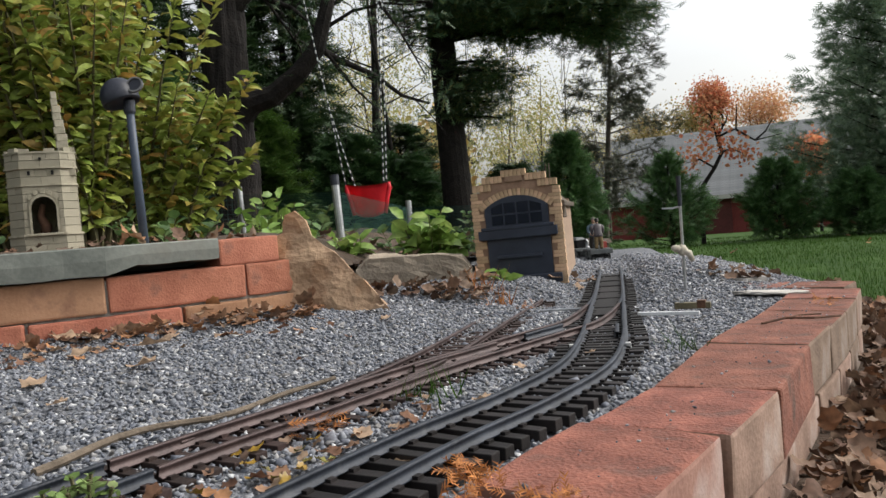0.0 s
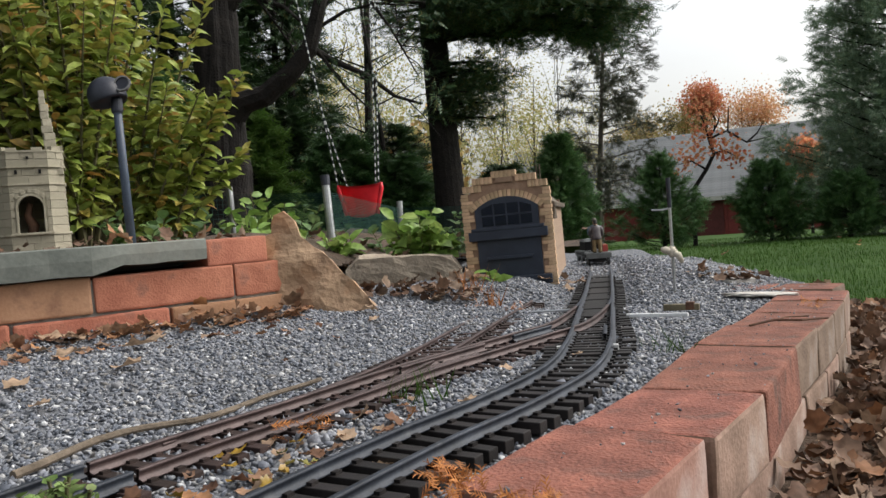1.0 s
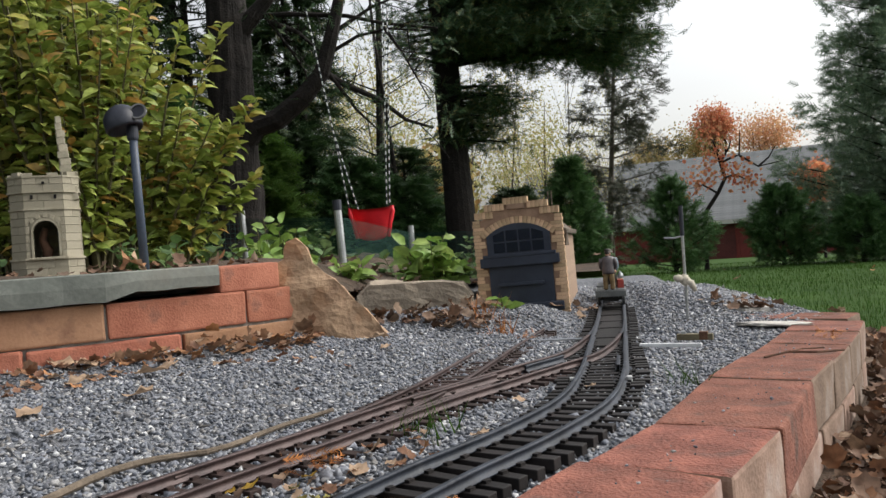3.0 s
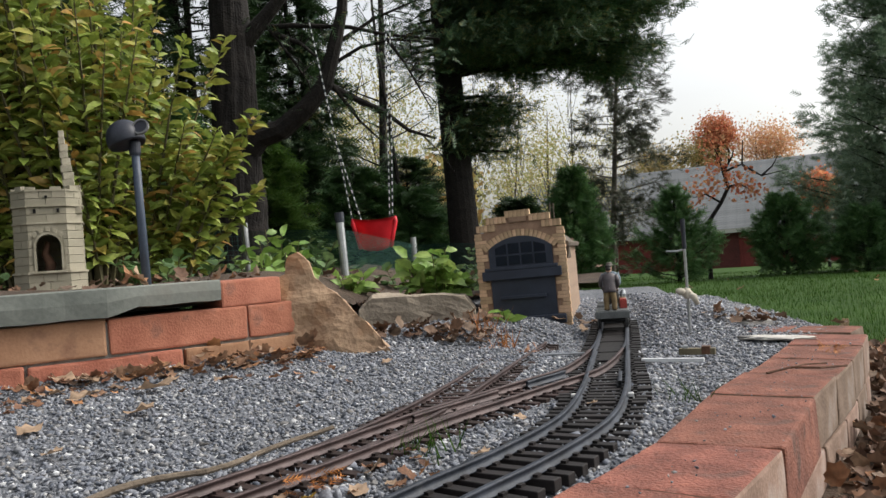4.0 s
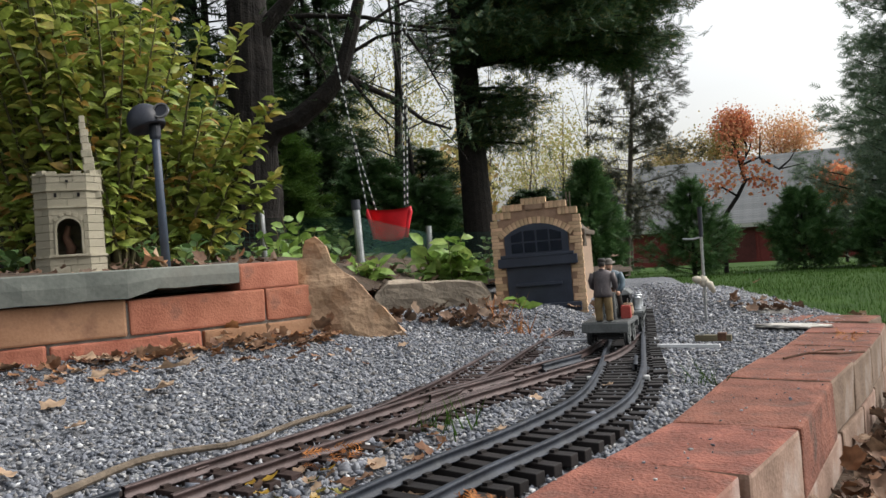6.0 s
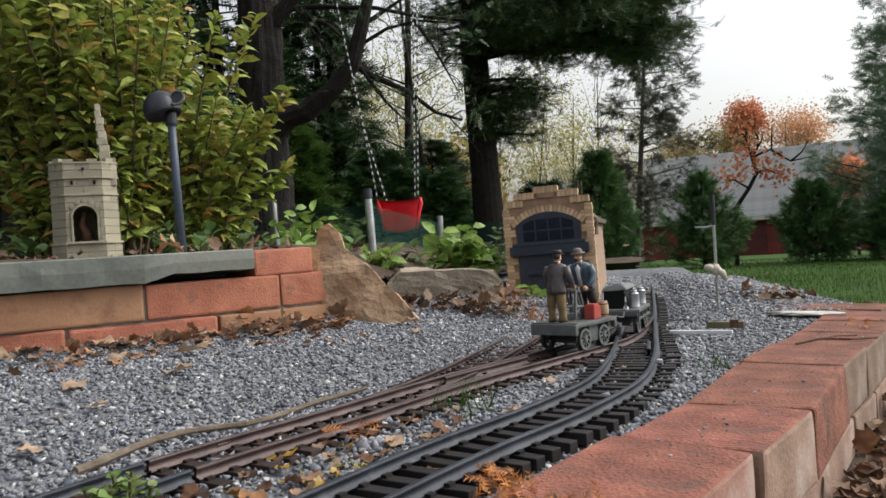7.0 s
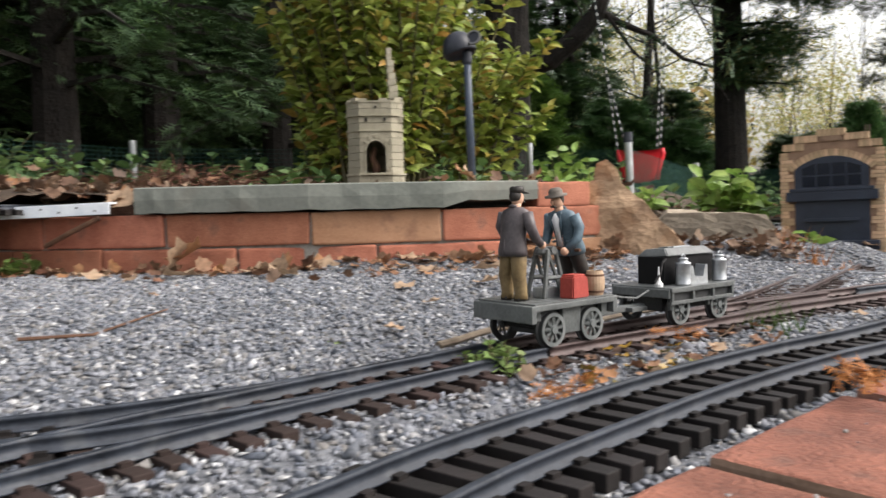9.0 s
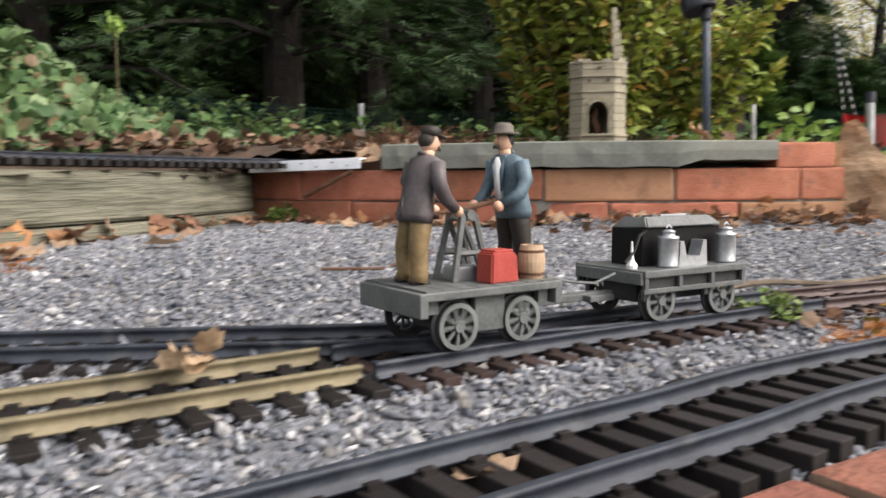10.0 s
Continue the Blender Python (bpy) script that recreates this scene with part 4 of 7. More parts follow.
def build_path_lamp():
    lamp = empty("path_lamp", pose(-0.487, 1.128, 0.155), "black mushroom path lamp on a thin dark pole", "garden lamp")
    bm = bmesh.new()
    tube(bm, [(0.006, 0, -0.01), (0.003, 0, 0.12), (0.001, 0, 0.214)], [0.0068, 0.0062, 0.006], 14)
    part("pole", bm, LAMP_POLE, lamp, smooth=True)
    bm = bmesh.new()
    lathe(bm, [(0.0075, 0), (0.0085, 0.004), (0.0085, 0.020), (0.0065, 0.024)], pose(0.001, 0, 0.196), 16)
    part("collar", bm, LAMP_BLACK, lamp)
    bm = bmesh.new()
    prof = [(0.0005, 0.040)] + [(0.0275 * math.sin(radians(a)), 0.012 + 0.028 * math.cos(radians(a))) for a in range(10, 91, 10)] + [(0.0275, 0.004), (0.0255, 0.0), (0.0245, 0.004), (0.010, 0.014)]
    lathe(bm, prof, pose(-0.010, 0, 0.212, 0, -16, 0), 32)
    bmesh.ops.recalc_face_normals(bm, faces=bm.faces[:])
    part("hood", bm, LAMP_BLACK, lamp, smooth=True)
    bm = bmesh.new()
    lathe(bm, [(0.010, 0), (0.0125, 0.0), (0.0125, 0.004), (0.010, 0.004), (0.010, 0.0)], pose(0.017, -0.006, 0.236, 70, 25, 0), 20, caps=False)
    part("lens_ring", bm, GLASS, lamp)
    bm = bmesh.new()
    lathe(bm, [(0.010, 0.0), (0.010, 0.002)], pose(0.017, -0.006, 0.236, 70, 25, 0), 20)
    part("lens", bm, LAMP_BLACK, lamp)


def rough_solid(name, outline, depth, m, mat, label, category, rough=0.006, cuts=3):
    bm = bmesh.new()
    prism(bm, outline, depth)
    bmesh.ops.triangulate(bm, faces=bm.faces[:])
    for _ in range(cuts):
        bmesh.ops.subdivide_edges(bm, edges=[e for e in bm.edges if e.calc_length() > 0.018], cuts=1, use_grid_fill=True)
        bmesh.ops.triangulate(bm, faces=bm.faces[:])
    bm.normal_update()
    for v in bm.verts:
        q = v.co * 22
        v.co += v.normal * rough * (noise.noise(q) + 0.5 * noise.noise(q * 2.7)) + Vector((0, 0.6 * rough * noise.noise(q * 1.3 + Vector((5, 5, 5))), 0))
    ob = part(name, bm, mat, None, label)
    ob.matrix_world = m
    return tagged(ob, category=category)


def build_rocks():
    rough_solid("leaning_slate", [(-0.115, 0.142), (-0.085, 0.160), (-0.078, 0.186), (-0.064, 0.193), (-0.050, 0.176), (-0.042, 0.150), (-0.006, 0.110), (0.031, 0.060), (0.082, -0.006), (0.060, -0.016), (-0.010, -0.014), (-0.060, 0.010), (-0.082, 0.060), (-0.094, 0.105)], 0.045, pose(-0.216, 1.255, 0.002, -7, 0, 14) @ Matrix.Diagonal((1.16, 1, 1, 1)), ROCK_RUST, "rust-brown pointed slate leaning at the wall's end", "rock", 0.008, 4)
    rough_solid("fieldstone", [(-0.115, -0.01), (0.115, -0.015), (0.118, 0.035), (0.10, 0.066), (-0.085, 0.074), (-0.112, 0.05)], 0.10, pose(-0.178, 1.575, 0.024, 0, 0, 8), ROCK_GREY, "grey-brown oblong fieldstone edging the bed", "rock", 0.007)
    rough_solid("fieldstone", [(-0.05, -0.01), (0.05, -0.015), (0.04, 0.03), (-0.04, 0.035)], 0.06, pose(-0.02, 1.60, 0.012, 0, 0, 30), ROCK_RUST, "small brown stone half under dry leaves", "rock", 0.007)
    rough_solid("edge_stone", [(-0.05, -0.05), (0.05, -0.05), (0.035, 0.004), (-0.03, 0.012)], 0.05, pose(0.425, 1.60, 0.002, 0, 0, -62), PALE_STONE, "pale flat stone at the gravel's edge", "rock", 0.005)


def build_small_fixtures():
    post = empty("marker_post", pose(0.331, 1.497, 0.0), "thin rod with a black tip and a knotted pale rag", "marker post")
    bm = bmesh.new()
    tube(bm, [(0, 0, -0.03), (0.001, 0, 0.15)], 0.0026, 8)
    part("rod", bm, GALV, post)
    bm = bmesh.new()
    tube(bm, [(0.001, 0, 0.150), (0.001, 0, 0.203)], [0.0036, 0.0042], 8)
    part("tip", bm, LAMP_BLACK, post, "black tip")
    bm = bmesh.new()
    tube(bm, [(0.002, 0, 0.150), (-0.012, 0, 0.147), (-0.030, 0.004, 0.148)], 0.0016, 6)
    part("wire_arm", bm, GALV, post)
    bm = bmesh.new()
    r = bmesh.ops.create_icosphere(bm, subdivisions=3, radius=1)
    for v in r["verts"]:
        v.co = Vector((v.co.x * 0.009, v.co.y * 0.008, v.co.z * 0.010)) * (1 + 0.35 * noise.noise(v.co * 2.5))
    bmesh.ops.transform(bm, matrix=pose(0, 0, 0.072), verts=bm.verts[:])
    for pts in ([(0, 0, 0.072), (0.010, -0.006, 0.066), (0.016, -0.007, 0.052)], [(0, 0, 0.074), (-0.012, -0.005, 0.076), (-0.019, -0.006, 0.078)]):
        tube(bm, pts, [0.004, 0.007, 0.0035], 6)
    part("rag", bm, CLOTH, post, "knotted pale rag", smooth=True)
    bar = empty("plastic_rod", label="short white plastic rod on the gravel", category="rod")
    bm = bmesh.new()
    box(bm, 0.083, 0.006, 0.005, pose(0.268, 1.158, 0.002, 0, 0, -17), 0.001)
    part("rod", bm, WHITE_PLASTIC, bar)
    sw = empty("switch_motor", label="small brass-coloured block beside the turnout", category="switch motor")
    bm = bmesh.new()
    box(bm, 0.05, 0.012, 0.009, pose(0.31, 1.235, 0.0, 0, 0, -14), 0.001)
    part("body", bm, BRASS, sw)
    blocky("screw", 0.006, 0.006, 0.004, pose(0.295, 1.238, 0.009), GALV, sw)
    blocky("cap", 0.012, 0.013, 0.011, pose(0.322, 1.232, 0.001, 0, 0, -14), RUST, sw)
    lever = empty("switch_rod", label="thin grey throw rod lying beside the turnout", category="rod")
    bm = bmesh.new()
    tube(bm, [(0.06, 1.285, 0.004), (0.15, 1.262, 0.006)], 0.002, 6)
    part("rod", bm, GALV, lever)


def build_fence():
    posts = [(-0.462, 2.04, 0.06, 0.285, 0.0105, True, -2), (-0.405, 2.60, 0.05, 0.245, 0.010, False, 0), (-0.085, 2.25, 0.04, 0.225, 0.009, False, 0), (-0.86, 2.32, 0.12, 0.32, 0.010, False, -2),
             (-1.75, 1.52, 0.17, 0.33, 0.010, False, -2), (-2.55, 0.60, 0.2, 0.42, 0.010, False, 0)]
    for x, y, z0, z1, r, cap, lean in posts:
        p = empty("fence_post", pose(x, y, z0 - 0.05, 0, lean, 0), "galvanised pipe post of the garden netting" + (" with a black cap" if cap else ""), "fence post", "netting posts")
        bm = bmesh.new()
        tube(bm, [(0, 0, 0), (0, 0, z1 - z0 + 0.05)], r, 12)
        part("pipe", bm, GALV, p, smooth=False)
        if cap:
            bm = bmesh.new()
            tube(bm, [(0, 0, z1 - z0 + 0.045), (0, 0, z1 - z0 + 0.072)], r * 1.15, 12)
            part("cap", bm, LAMP_BLACK, p, "black cap")
    # fine garden netting between the posts
    net = empty("garden_netting", label="fine dark green garden netting between pipe posts", category="netting")
    pts = [(x, y, z0, z1) for x, y, z0, z1, *_ in posts]
    order = [pts[5], pts[4], pts[3], pts[0], pts[1], pts[2]]
    for a, b in zip(order, order[1:]):
        bm = bmesh.new()
        ln = math.hypot(b[0] - a[0], b[1] - a[1])
        close = a[0] > -1.0
        n = int(ln / (0.0045 if close else 0.016))
        t = 0.00042 if close else 0.0004

        def quad(p, q, u):
            bm.faces.new([bm.verts.new(v) for v in (Vector(p) - u, Vector(q) - u, Vector(q) + u, Vector(p) + u)])
        along = Vector(((b[0] - a[0]) / ln, (b[1] - a[1]) / ln, 0)) * t
        for i in range(1, n):
            f = i / n
            x, y = a[0] + (b[0] - a[0]) * f, a[1] + (b[1] - a[1]) * f
            z0, z1 = a[2] + (b[2] - a[2]) * f, a[3] + (b[3] - a[3]) * f - 0.025
            quad((x, y, z0), (x, y, z1), along)
        for k in range(41 if close else 13):
            g = k / (40 if close else 12)
            quad((a[0], a[1], a[2] + (a[3] - 0.025 - a[2]) * g), (b[0], b[1], b[2] + (b[3] - 0.025 - b[2]) * g), Vector((0, 0, t)))
        part("net_panel", bm, NETTING, net, kind="stuff")


NETTING = material("green_netting", (0.020, 0.052, 0.045), (0.038, 0.085, 0.072), 0.95, 30, 200, 0.0, spec=0.05)


def build_swing():
    sw = empty("toddler_swing", pose(-1.30, 5.36, 0.36, 0, 0, 12) @ Matrix.Scale(0.88, 4), "red plastic toddler swing seat hanging on striped ropes", "swing")
    bm = bmesh.new()
    n, k = 14, 8
    grid = []
    for i in range(n + 1):
        a = radians(-75 + 150 * i / n)
        row = []
        for j in range(k + 1):
            f = j / k
            flare = 0.118 + 0.034 * f + 0.014 * f ** 6
            z = -0.115 + 0.245 * f
            row.append(bm.verts.new((flare * 1.05 * math.sin(a) * (1 if abs(a) < 2 else 1), -0.10 * math.cos(a) + 0.02 - 0.05 * f, z + 0.05 * (1 - f) * (1 - math.cos(a)) + 0.035 * f * (1 - math.cos(a)))))
        grid.append(row)
    for i in range(n):
        for j in range(k):
            bm.faces.new((grid[i][j], grid[i + 1][j], grid[i + 1][j + 1], grid[i][j + 1]))
    bmesh.ops.solidify(bm, geom=bm.faces[:], thickness=0.012)
    part("seat", bm, RED_PLASTIC, sw, smooth=True)
    for sx in (-1, 1):
        bm = bmesh.new()
        tube(bm, [(sx * 0.120, -0.02, -0.09), (sx * 0.142, -0.02, 0.02), (sx * 0.168, -0.02, 0.11), (sx * 0.160, -0.02, 0.15)], 0.018, 8)
        part("rim", bm, RED_PLASTIC, sw, smooth=True)
    tops = [((-0.10, 0.0, 0.13), (-0.25, -0.02, 0.745)), ((-0.16, 0.05, 0.02), (-0.25, -0.02, 0.745)), ((-0.25, -0.02, 0.745), (-0.40, -0.03, 1.75)), ((0.145, 0.0, 0.12), (0.24, 0.0, 1.75)), ((0.115, 0.10, 0.06), (0.205, 0.02, 1.75))]
    for a, b in tops:
        a, b = Vector(a), Vector(b)
        ln = (b - a).length
        m = int(ln / 0.028)
        for i in range(m):
            p, q = a + (b - a) * (i / m), a + (b - a) * ((i + 1.08) / m)
            bm = bmesh.new()
            tube(bm, [p, (p + q) / 2, q], [0.0044, 0.0058, 0.0044], 6)
            part("rope_strand", bm, ROPE_DARK if i % 2 else ROPE_PALE, sw)


ROPE_PALE = material("pale_rope", (0.45, 0.47, 0.46), (0.65, 0.66, 0.65), 0.8, 40, 300, 0.1, 0.001)
ROPE_DARK = material("dark_rope", (0.015, 0.02, 0.025), (0.03, 0.04, 0.045), 0.8, 40, 300, 0.1, 0.001)


# ---------------------------------------------------------------- the handcar and its trailer
WHEEL_R = 0.0125


def spoked_wheel(parent, x, y, spokes=9):
    out = 1 if y > 0 else -1
    bm = bmesh.new()
    prof = [(0.0100, -0.0022), (0.0125, -0.0022), (0.0128, 0.0005), (0.0145, 0.0012), (0.0145, 0.0022), (0.0100, 0.0022), (0.0100, -0.0022)]
    lathe(bm, prof, pose(0, 0, 0, 90 * out, 0, 0), 28, caps=False)
    w = part("wheel", bm, DARK_GREY, parent, "grey spoked wheel")
    w.matrix_basis = pose(x, y, WHEEL_R)
    bm = bmesh.new()
    lathe(bm, [(0.0098, -0.0024), (0.0124, -0.0024), (0.0124, -0.0032), (0.0098, -0.0032), (0.0098, -0.0024)], pose(0, 0, 0, 90 * out, 0, 0), 28, caps=False)
    part("tyre_face", bm, WHEEL_GREY, w)
    bm = bmesh.new()
    lathe(bm, [(0.003, -0.0045), (0.0034, -0.003), (0.0034, 0.002)], pose(0, 0, 0, 90 * out, 0, 0), 12)
    part("hub", bm, WHEEL_GREY, w)
    me = None
    for k in range(spokes):
        if me is None:
            bm = bmesh.new()
            box(bm, 0.0015, 0.0014, 0.0075, pose(0, out * 0.0026, 0.003), 0.0002)
            sp = part("spoke", bm, WHEEL_GREY, w)
            me = sp.data
        else:
            sp = new("spoke", me)
            sp.parent = w
        sp.matrix_basis = pose(0, 0, 0, 0, 360 / spokes * k, 0)
    return w


WHEEL_GREY = material("light_grey_wheel", (0.075, 0.085, 0.085), (0.16, 0.172, 0.17), 0.5, 60, 400, 0.2, 0.0003)


def figure(name, m, coat, trousers, hat, brim, tall, lean, shirt):
    """A painted model figure as one mesh, feet at the origin, facing +x."""
    bm = bmesh.new()
    mats = [coat, trousers, SKIN, hat, HAIR, SHIRT]

    def paint(i, before):
        for f in bm.faces:
            if f not in before:
                f.material_index = i
        return set(bm.faces)
    done = set()
    for sy in (-1, 1):
        tube(bm, [(0.001, sy * 0.0068, 0.0015), (0.0015, sy * 0.0067, 0.006), (-0.0005, sy * 0.0068, 0.018), (0.0005, sy * 0.0056, 0.028), (0.0005, sy * 0.0052, 0.038)], [0.0050, 0.0045, 0.0051, 0.0058, 0.0062], 12)
        for k in range(2):
            tube(bm, [(-0.0005, sy * 0.0115, 0.011 + 0.010 * k), (0.004, sy * 0.0072, 0.0125 + 0.010 * k), (-0.0005, sy * 0.0025, 0.012 + 0.010 * k)], [0.0004, 0.0009, 0.0004], 5)
    done = paint(1, done)
    for sy in (-1, 1):
        box(bm, 0.011, 0.006, 0.003, pose(0.002, sy * 0.0065, 0), 0.001)
    done = paint(4, done)
    # torso in oval rings, coat skirts wider below
    rings = []
    for z, rx, ry, ox in ((0.032, 0.0085, 0.0120, 0.0), (0.036, 0.0088, 0.0122, 0.0), (0.045, 0.0078, 0.0105, 0.0006), (0.053, 0.0078, 0.0112, 0.0014 + lean * 0.2), (0.060, 0.0076, 0.0128, 0.002 + lean * 0.5), (0.0645, 0.0058, 0.0118, 0.002 + lean * 0.7), (0.067, 0.0035, 0.0045, 0.002 + lean * 0.8)):
        rings.append([bm.verts.new((ox + rx * math.cos(a), ry * math.sin(a), z)) for a in [2 * math.pi * k / 18 for k in range(18)]])
    for a, b in zip(rings, rings[1:]):
        for k in range(18):
            bm.faces.new((a[k], a[(k + 1) % 18], b[(k + 1) % 18], b[k]))
    bm.faces.new(rings[0][::-1])
    bm.faces.new(rings[-1])
    done = paint(0, done)
    if shirt:
        prism(bm, [(-0.0018, 0.040), (0.0018, 0.040), (0.0034, 0.061), (0.0, 0.0655), (-0.0034, 0.061)], 0.0025, pose(0.0100 + lean * 0.4, 0.0, 0.0, 0, 0, 90))
        done = paint(5, done)
    hx = 0.003 + lean
    for sy in (-1, 1):
        tube(bm, [(0.002 + lean * 0.6, sy * 0.0118, 0.0625), (0.003, sy * 0.0150, 0.053), (0.0075, sy * 0.0150, 0.0455), (0.017, sy * 0.0115, 0.0405)], [0.0043, 0.0040, 0.0036, 0.0028], 9)
    done = paint(0, done)
    for sy in (-1, 1):
        r = bmesh.ops.create_icosphere(bm, subdivisions=2, radius=0.0031)
        bmesh.ops.transform(bm, matrix=pose(0.019, sy * 0.0108, 0.0395), verts=r["verts"])
    tube(bm, [(hx - 0.001, 0, 0.065), (hx, 0, 0.0695)], 0.0033, 10)
    r = bmesh.ops.create_icosphere(bm, subdivisions=3, radius=1)
    for v in r["verts"]:
        v.co = Vector((hx + v.co.x * 0.0052, v.co.y * 0.0044, 0.0735 + v.co.z * 0.0058))
    box(bm, 0.002, 0.0016, 0.0025, pose(hx + 0.0055, 0, 0.0725), 0.0004)
    done = paint(2, done)
    tube(bm, [(hx + 0.0052, -0.0022, 0.0705), (hx + 0.0058, 0, 0.0712), (hx + 0.0052, 0.0022, 0.0705)], 0.0009, 6)
    r = bmesh.ops.create_icosphere(bm, subdivisions=2, radius=1)
    for v in r["verts"]:
        v.co = Vector((hx - 0.0016 + v.co.x * 0.0046, v.co.y * 0.0048, 0.0745 + v.co.z * 0.0052))
    done = paint(4, done)
    lathe(bm, [(0.0046, 0), (brim, 0.0002), (brim, 0.0011), (0.0053, 0.0014), (0.0054, 0.0014 + tall * 0.6), (0.0036, 0.0014 + tall)], pose(hx, 0, 0.0772, 0, -3, 0), 18)
    if not shirt:
        box(bm, 0.0052, 0.0078, 0.0008, pose(hx + 0.0062, 0, 0.0770, 0, 12, 0), 0.0003)
    done = paint(3, done)
    # lapels, collar and hem of the coat
    for sy in (-1, 1):
        tube(bm, [(hx + 0.002, sy * 0.0040, 0.0665), (0.0098 + lean * 0.4, sy * 0.0042, 0.058), (0.0095 + lean * 0.2, sy * 0.0024, 0.047)], [0.0008, 0.0013, 0.0006], 6)
        tube(bm, [(0.0090, sy * 0.0052, 0.044), (0.0088, sy * 0.0085, 0.0432)], 0.0009, 6)
    tube(bm, [(-0.0086, 0.0, 0.0335), (-0.0080, 0.0, 0.044)], [0.0007, 0.0003], 5)
    tube(bm, [(hx - 0.0040, -0.0030, 0.0672), (hx - 0.0052, 0.0, 0.0680), (hx - 0.0040, 0.0030, 0.0672)], 0.0012, 6)
    done = paint(0, done)
    bmesh.ops.recalc_face_normals(bm, faces=bm.faces[:])
    me = bpy.data.meshes.new(name)
    bm.to_mesh(me)
    bm.free()
    for mm in mats:
        me.materials.append(mm)
    me.shade_smooth()
    ob = new(name, me)
    ob.matrix_basis = m
    return ob


def build_handcar():
    car = empty("handcar", label="grey model pump handcar with spoked wheels", category="model handcar")
    blocky("deck", 0.088, 0.062, 0.0045, pose(-0.0215, 0, 0.0275), GREY_PAINT, car, 0.0008)
    for i in range(8):
        blocky("deck_board", 0.0104, 0.0605, 0.0008, pose(-0.0602 + i * 0.0110, 0, 0.0321), GREY_PAINT, car, 0)
    blocky("end_beam", 0.005, 0.062, 0.0125, pose(0.0235, 0, 0.0192), GREY_PAINT, car, 0.0008)
    blocky("end_beam", 0.005, 0.062, 0.0125, pose(-0.0665, 0, 0.0192), GREY_PAINT, car, 0.0008)
    blocky("chassis", 0.046, 0.030, 0.021, pose(-0.0215, 0, 0.0075), DARK_GREY, car, 0.001)
    for sy in (-1, 1):
        blocky("sill", 0.084, 0.004, 0.0075, pose(-0.0215, sy * 0.0185, 0.0200), DARK_GREY, car, 0.0005)
    for x in (0.0, -0.043):
        bm = bmesh.new()
        tube(bm, [(x, -0.024, 0.0125), (x, 0.024, 0.0125)], 0.0022, 8)
        part("axle", bm, DARK_GREY, car)
    for sy in (-1, 1):
        blocky("side_frame", 0.020, 0.004, 0.020, pose(-0.0215, sy * 0.024, 0.008), GREY_PAINT, car, 0.0008)
        for x in (0.0, -0.043):
            blocky("axle_box", 0.007, 0.004, 0.008, pose(x + (0.0155 if x == 0 else -0.0155), sy * 0.0245, 0.020), GREY_PAINT, car, 0.0005)
    wheels = [spoked_wheel(car, x, y) for x in (0.0, -0.043) for y in (-0.0245, 0.0245)]
    # pump frame and lever
    bm = bmesh.new()
    for sy in (-1, 1):
        for sx in (-1, 1):
            tube(bm, [(-0.022 + sx * 0.012, sy * 0.009, 0.032), (-0.022 + sx * 0.004, sy * 0.006, 0.069)], 0.0021, 6)
        tube(bm, [(-0.030, sy * 0.0075, 0.048), (-0.014, sy * 0.0075, 0.048)], 0.0019, 6)
        tube(bm, [(-0.031, sy * 0.008, 0.034), (-0.018, sy * 0.0065, 0.066)], 0.0016, 6)
    tube(bm, [(-0.022, -0.009, 0.069), (-0.022, 0.009, 0.069)], 0.0030, 8)
    part("pump_frame", bm, GREY_PAINT, car)
    bm = bmesh.new()
    lathe(bm, [(0.0085, 0), (0.0088, 0.0016), (0.0070, 0.0042), (0.0035, 0.0058), (0.001, 0.0062)], pose(-0.022, 0, 0.0655), 14)
    part("pump_head", bm, GREY_PAINT, car)
    bm = bmesh.new()
    tube(bm, [(-0.024, 0, 0), (0.024, 0, 0)], 0.0015, 8)
    for sx in (-1, 1):
        tube(bm, [(sx * 0.024, -0.014, 0), (sx * 0.024, 0.014, 0)], 0.0013, 8)
    lever = placed(part("pump_lever", bm, RUST, car), pose(-0.022, 0, 0.0722))
    bm = bmesh.new()
    box(bm, 0.018, 0.012, 0.008, pose(-0.022, 0, 0.0325), 0.001)
    part("pump_base", bm, SILVER, car)
    front = figure("model_figure", pose(0.0, 0, 0), GREY_COAT, OLIVE, HAIR, 0.0052, 0.0034, 0.002, False)
    back = figure("model_figure", pose(0.0, 0, 0), BLUE_COAT, HAIR, HAT_GREY, 0.0085, 0.0050, 0.002, True)
    for ob, m, lab in ((front, pose(0.012, -0.002, 0.0327, 0, 0, 180) @ Matrix.Scale(1.04, 4), "painted model figure in a grey coat, olive trousers and black cap"), (back, pose(-0.0605, 0.0, 0.0327, 0, 0, 0) @ Matrix.Scale(1.05, 4), "painted model figure in a blue coat, white shirt and brimmed hat")):
        ob.matrix_basis = m
        tagged(ob, lab, "model figure", "handcar crew")
    # box and barrel on the deck
    bx = empty("tool_box", label="red wooden-looking box on the handcar's deck", category="box")
    bm = bmesh.new()
    prism(bm, [(-0.0102, 0), (0.0102, 0), (0.0094, 0.0165), (0.006, 0.0172), (-0.005, 0.0170), (-0.0088, 0.0150)], 0.013, pose(0, -0.0065, 0))
    bmesh.ops.bevel(bm, geom=bm.edges[:], offset=0.0009, segments=2, affect='EDGES')
    part("body", bm, RED_BOX, bx)
    bm = bmesh.new()
    box(bm, 0.0135, 0.0115, 0.0012, pose(0.0008, 0, 0.0168), 0.0005)
    part("lid", bm, RED_BOX, bx)
    br = empty("barrel", label="small pale wooden barrel with dark hoops", category="barrel")
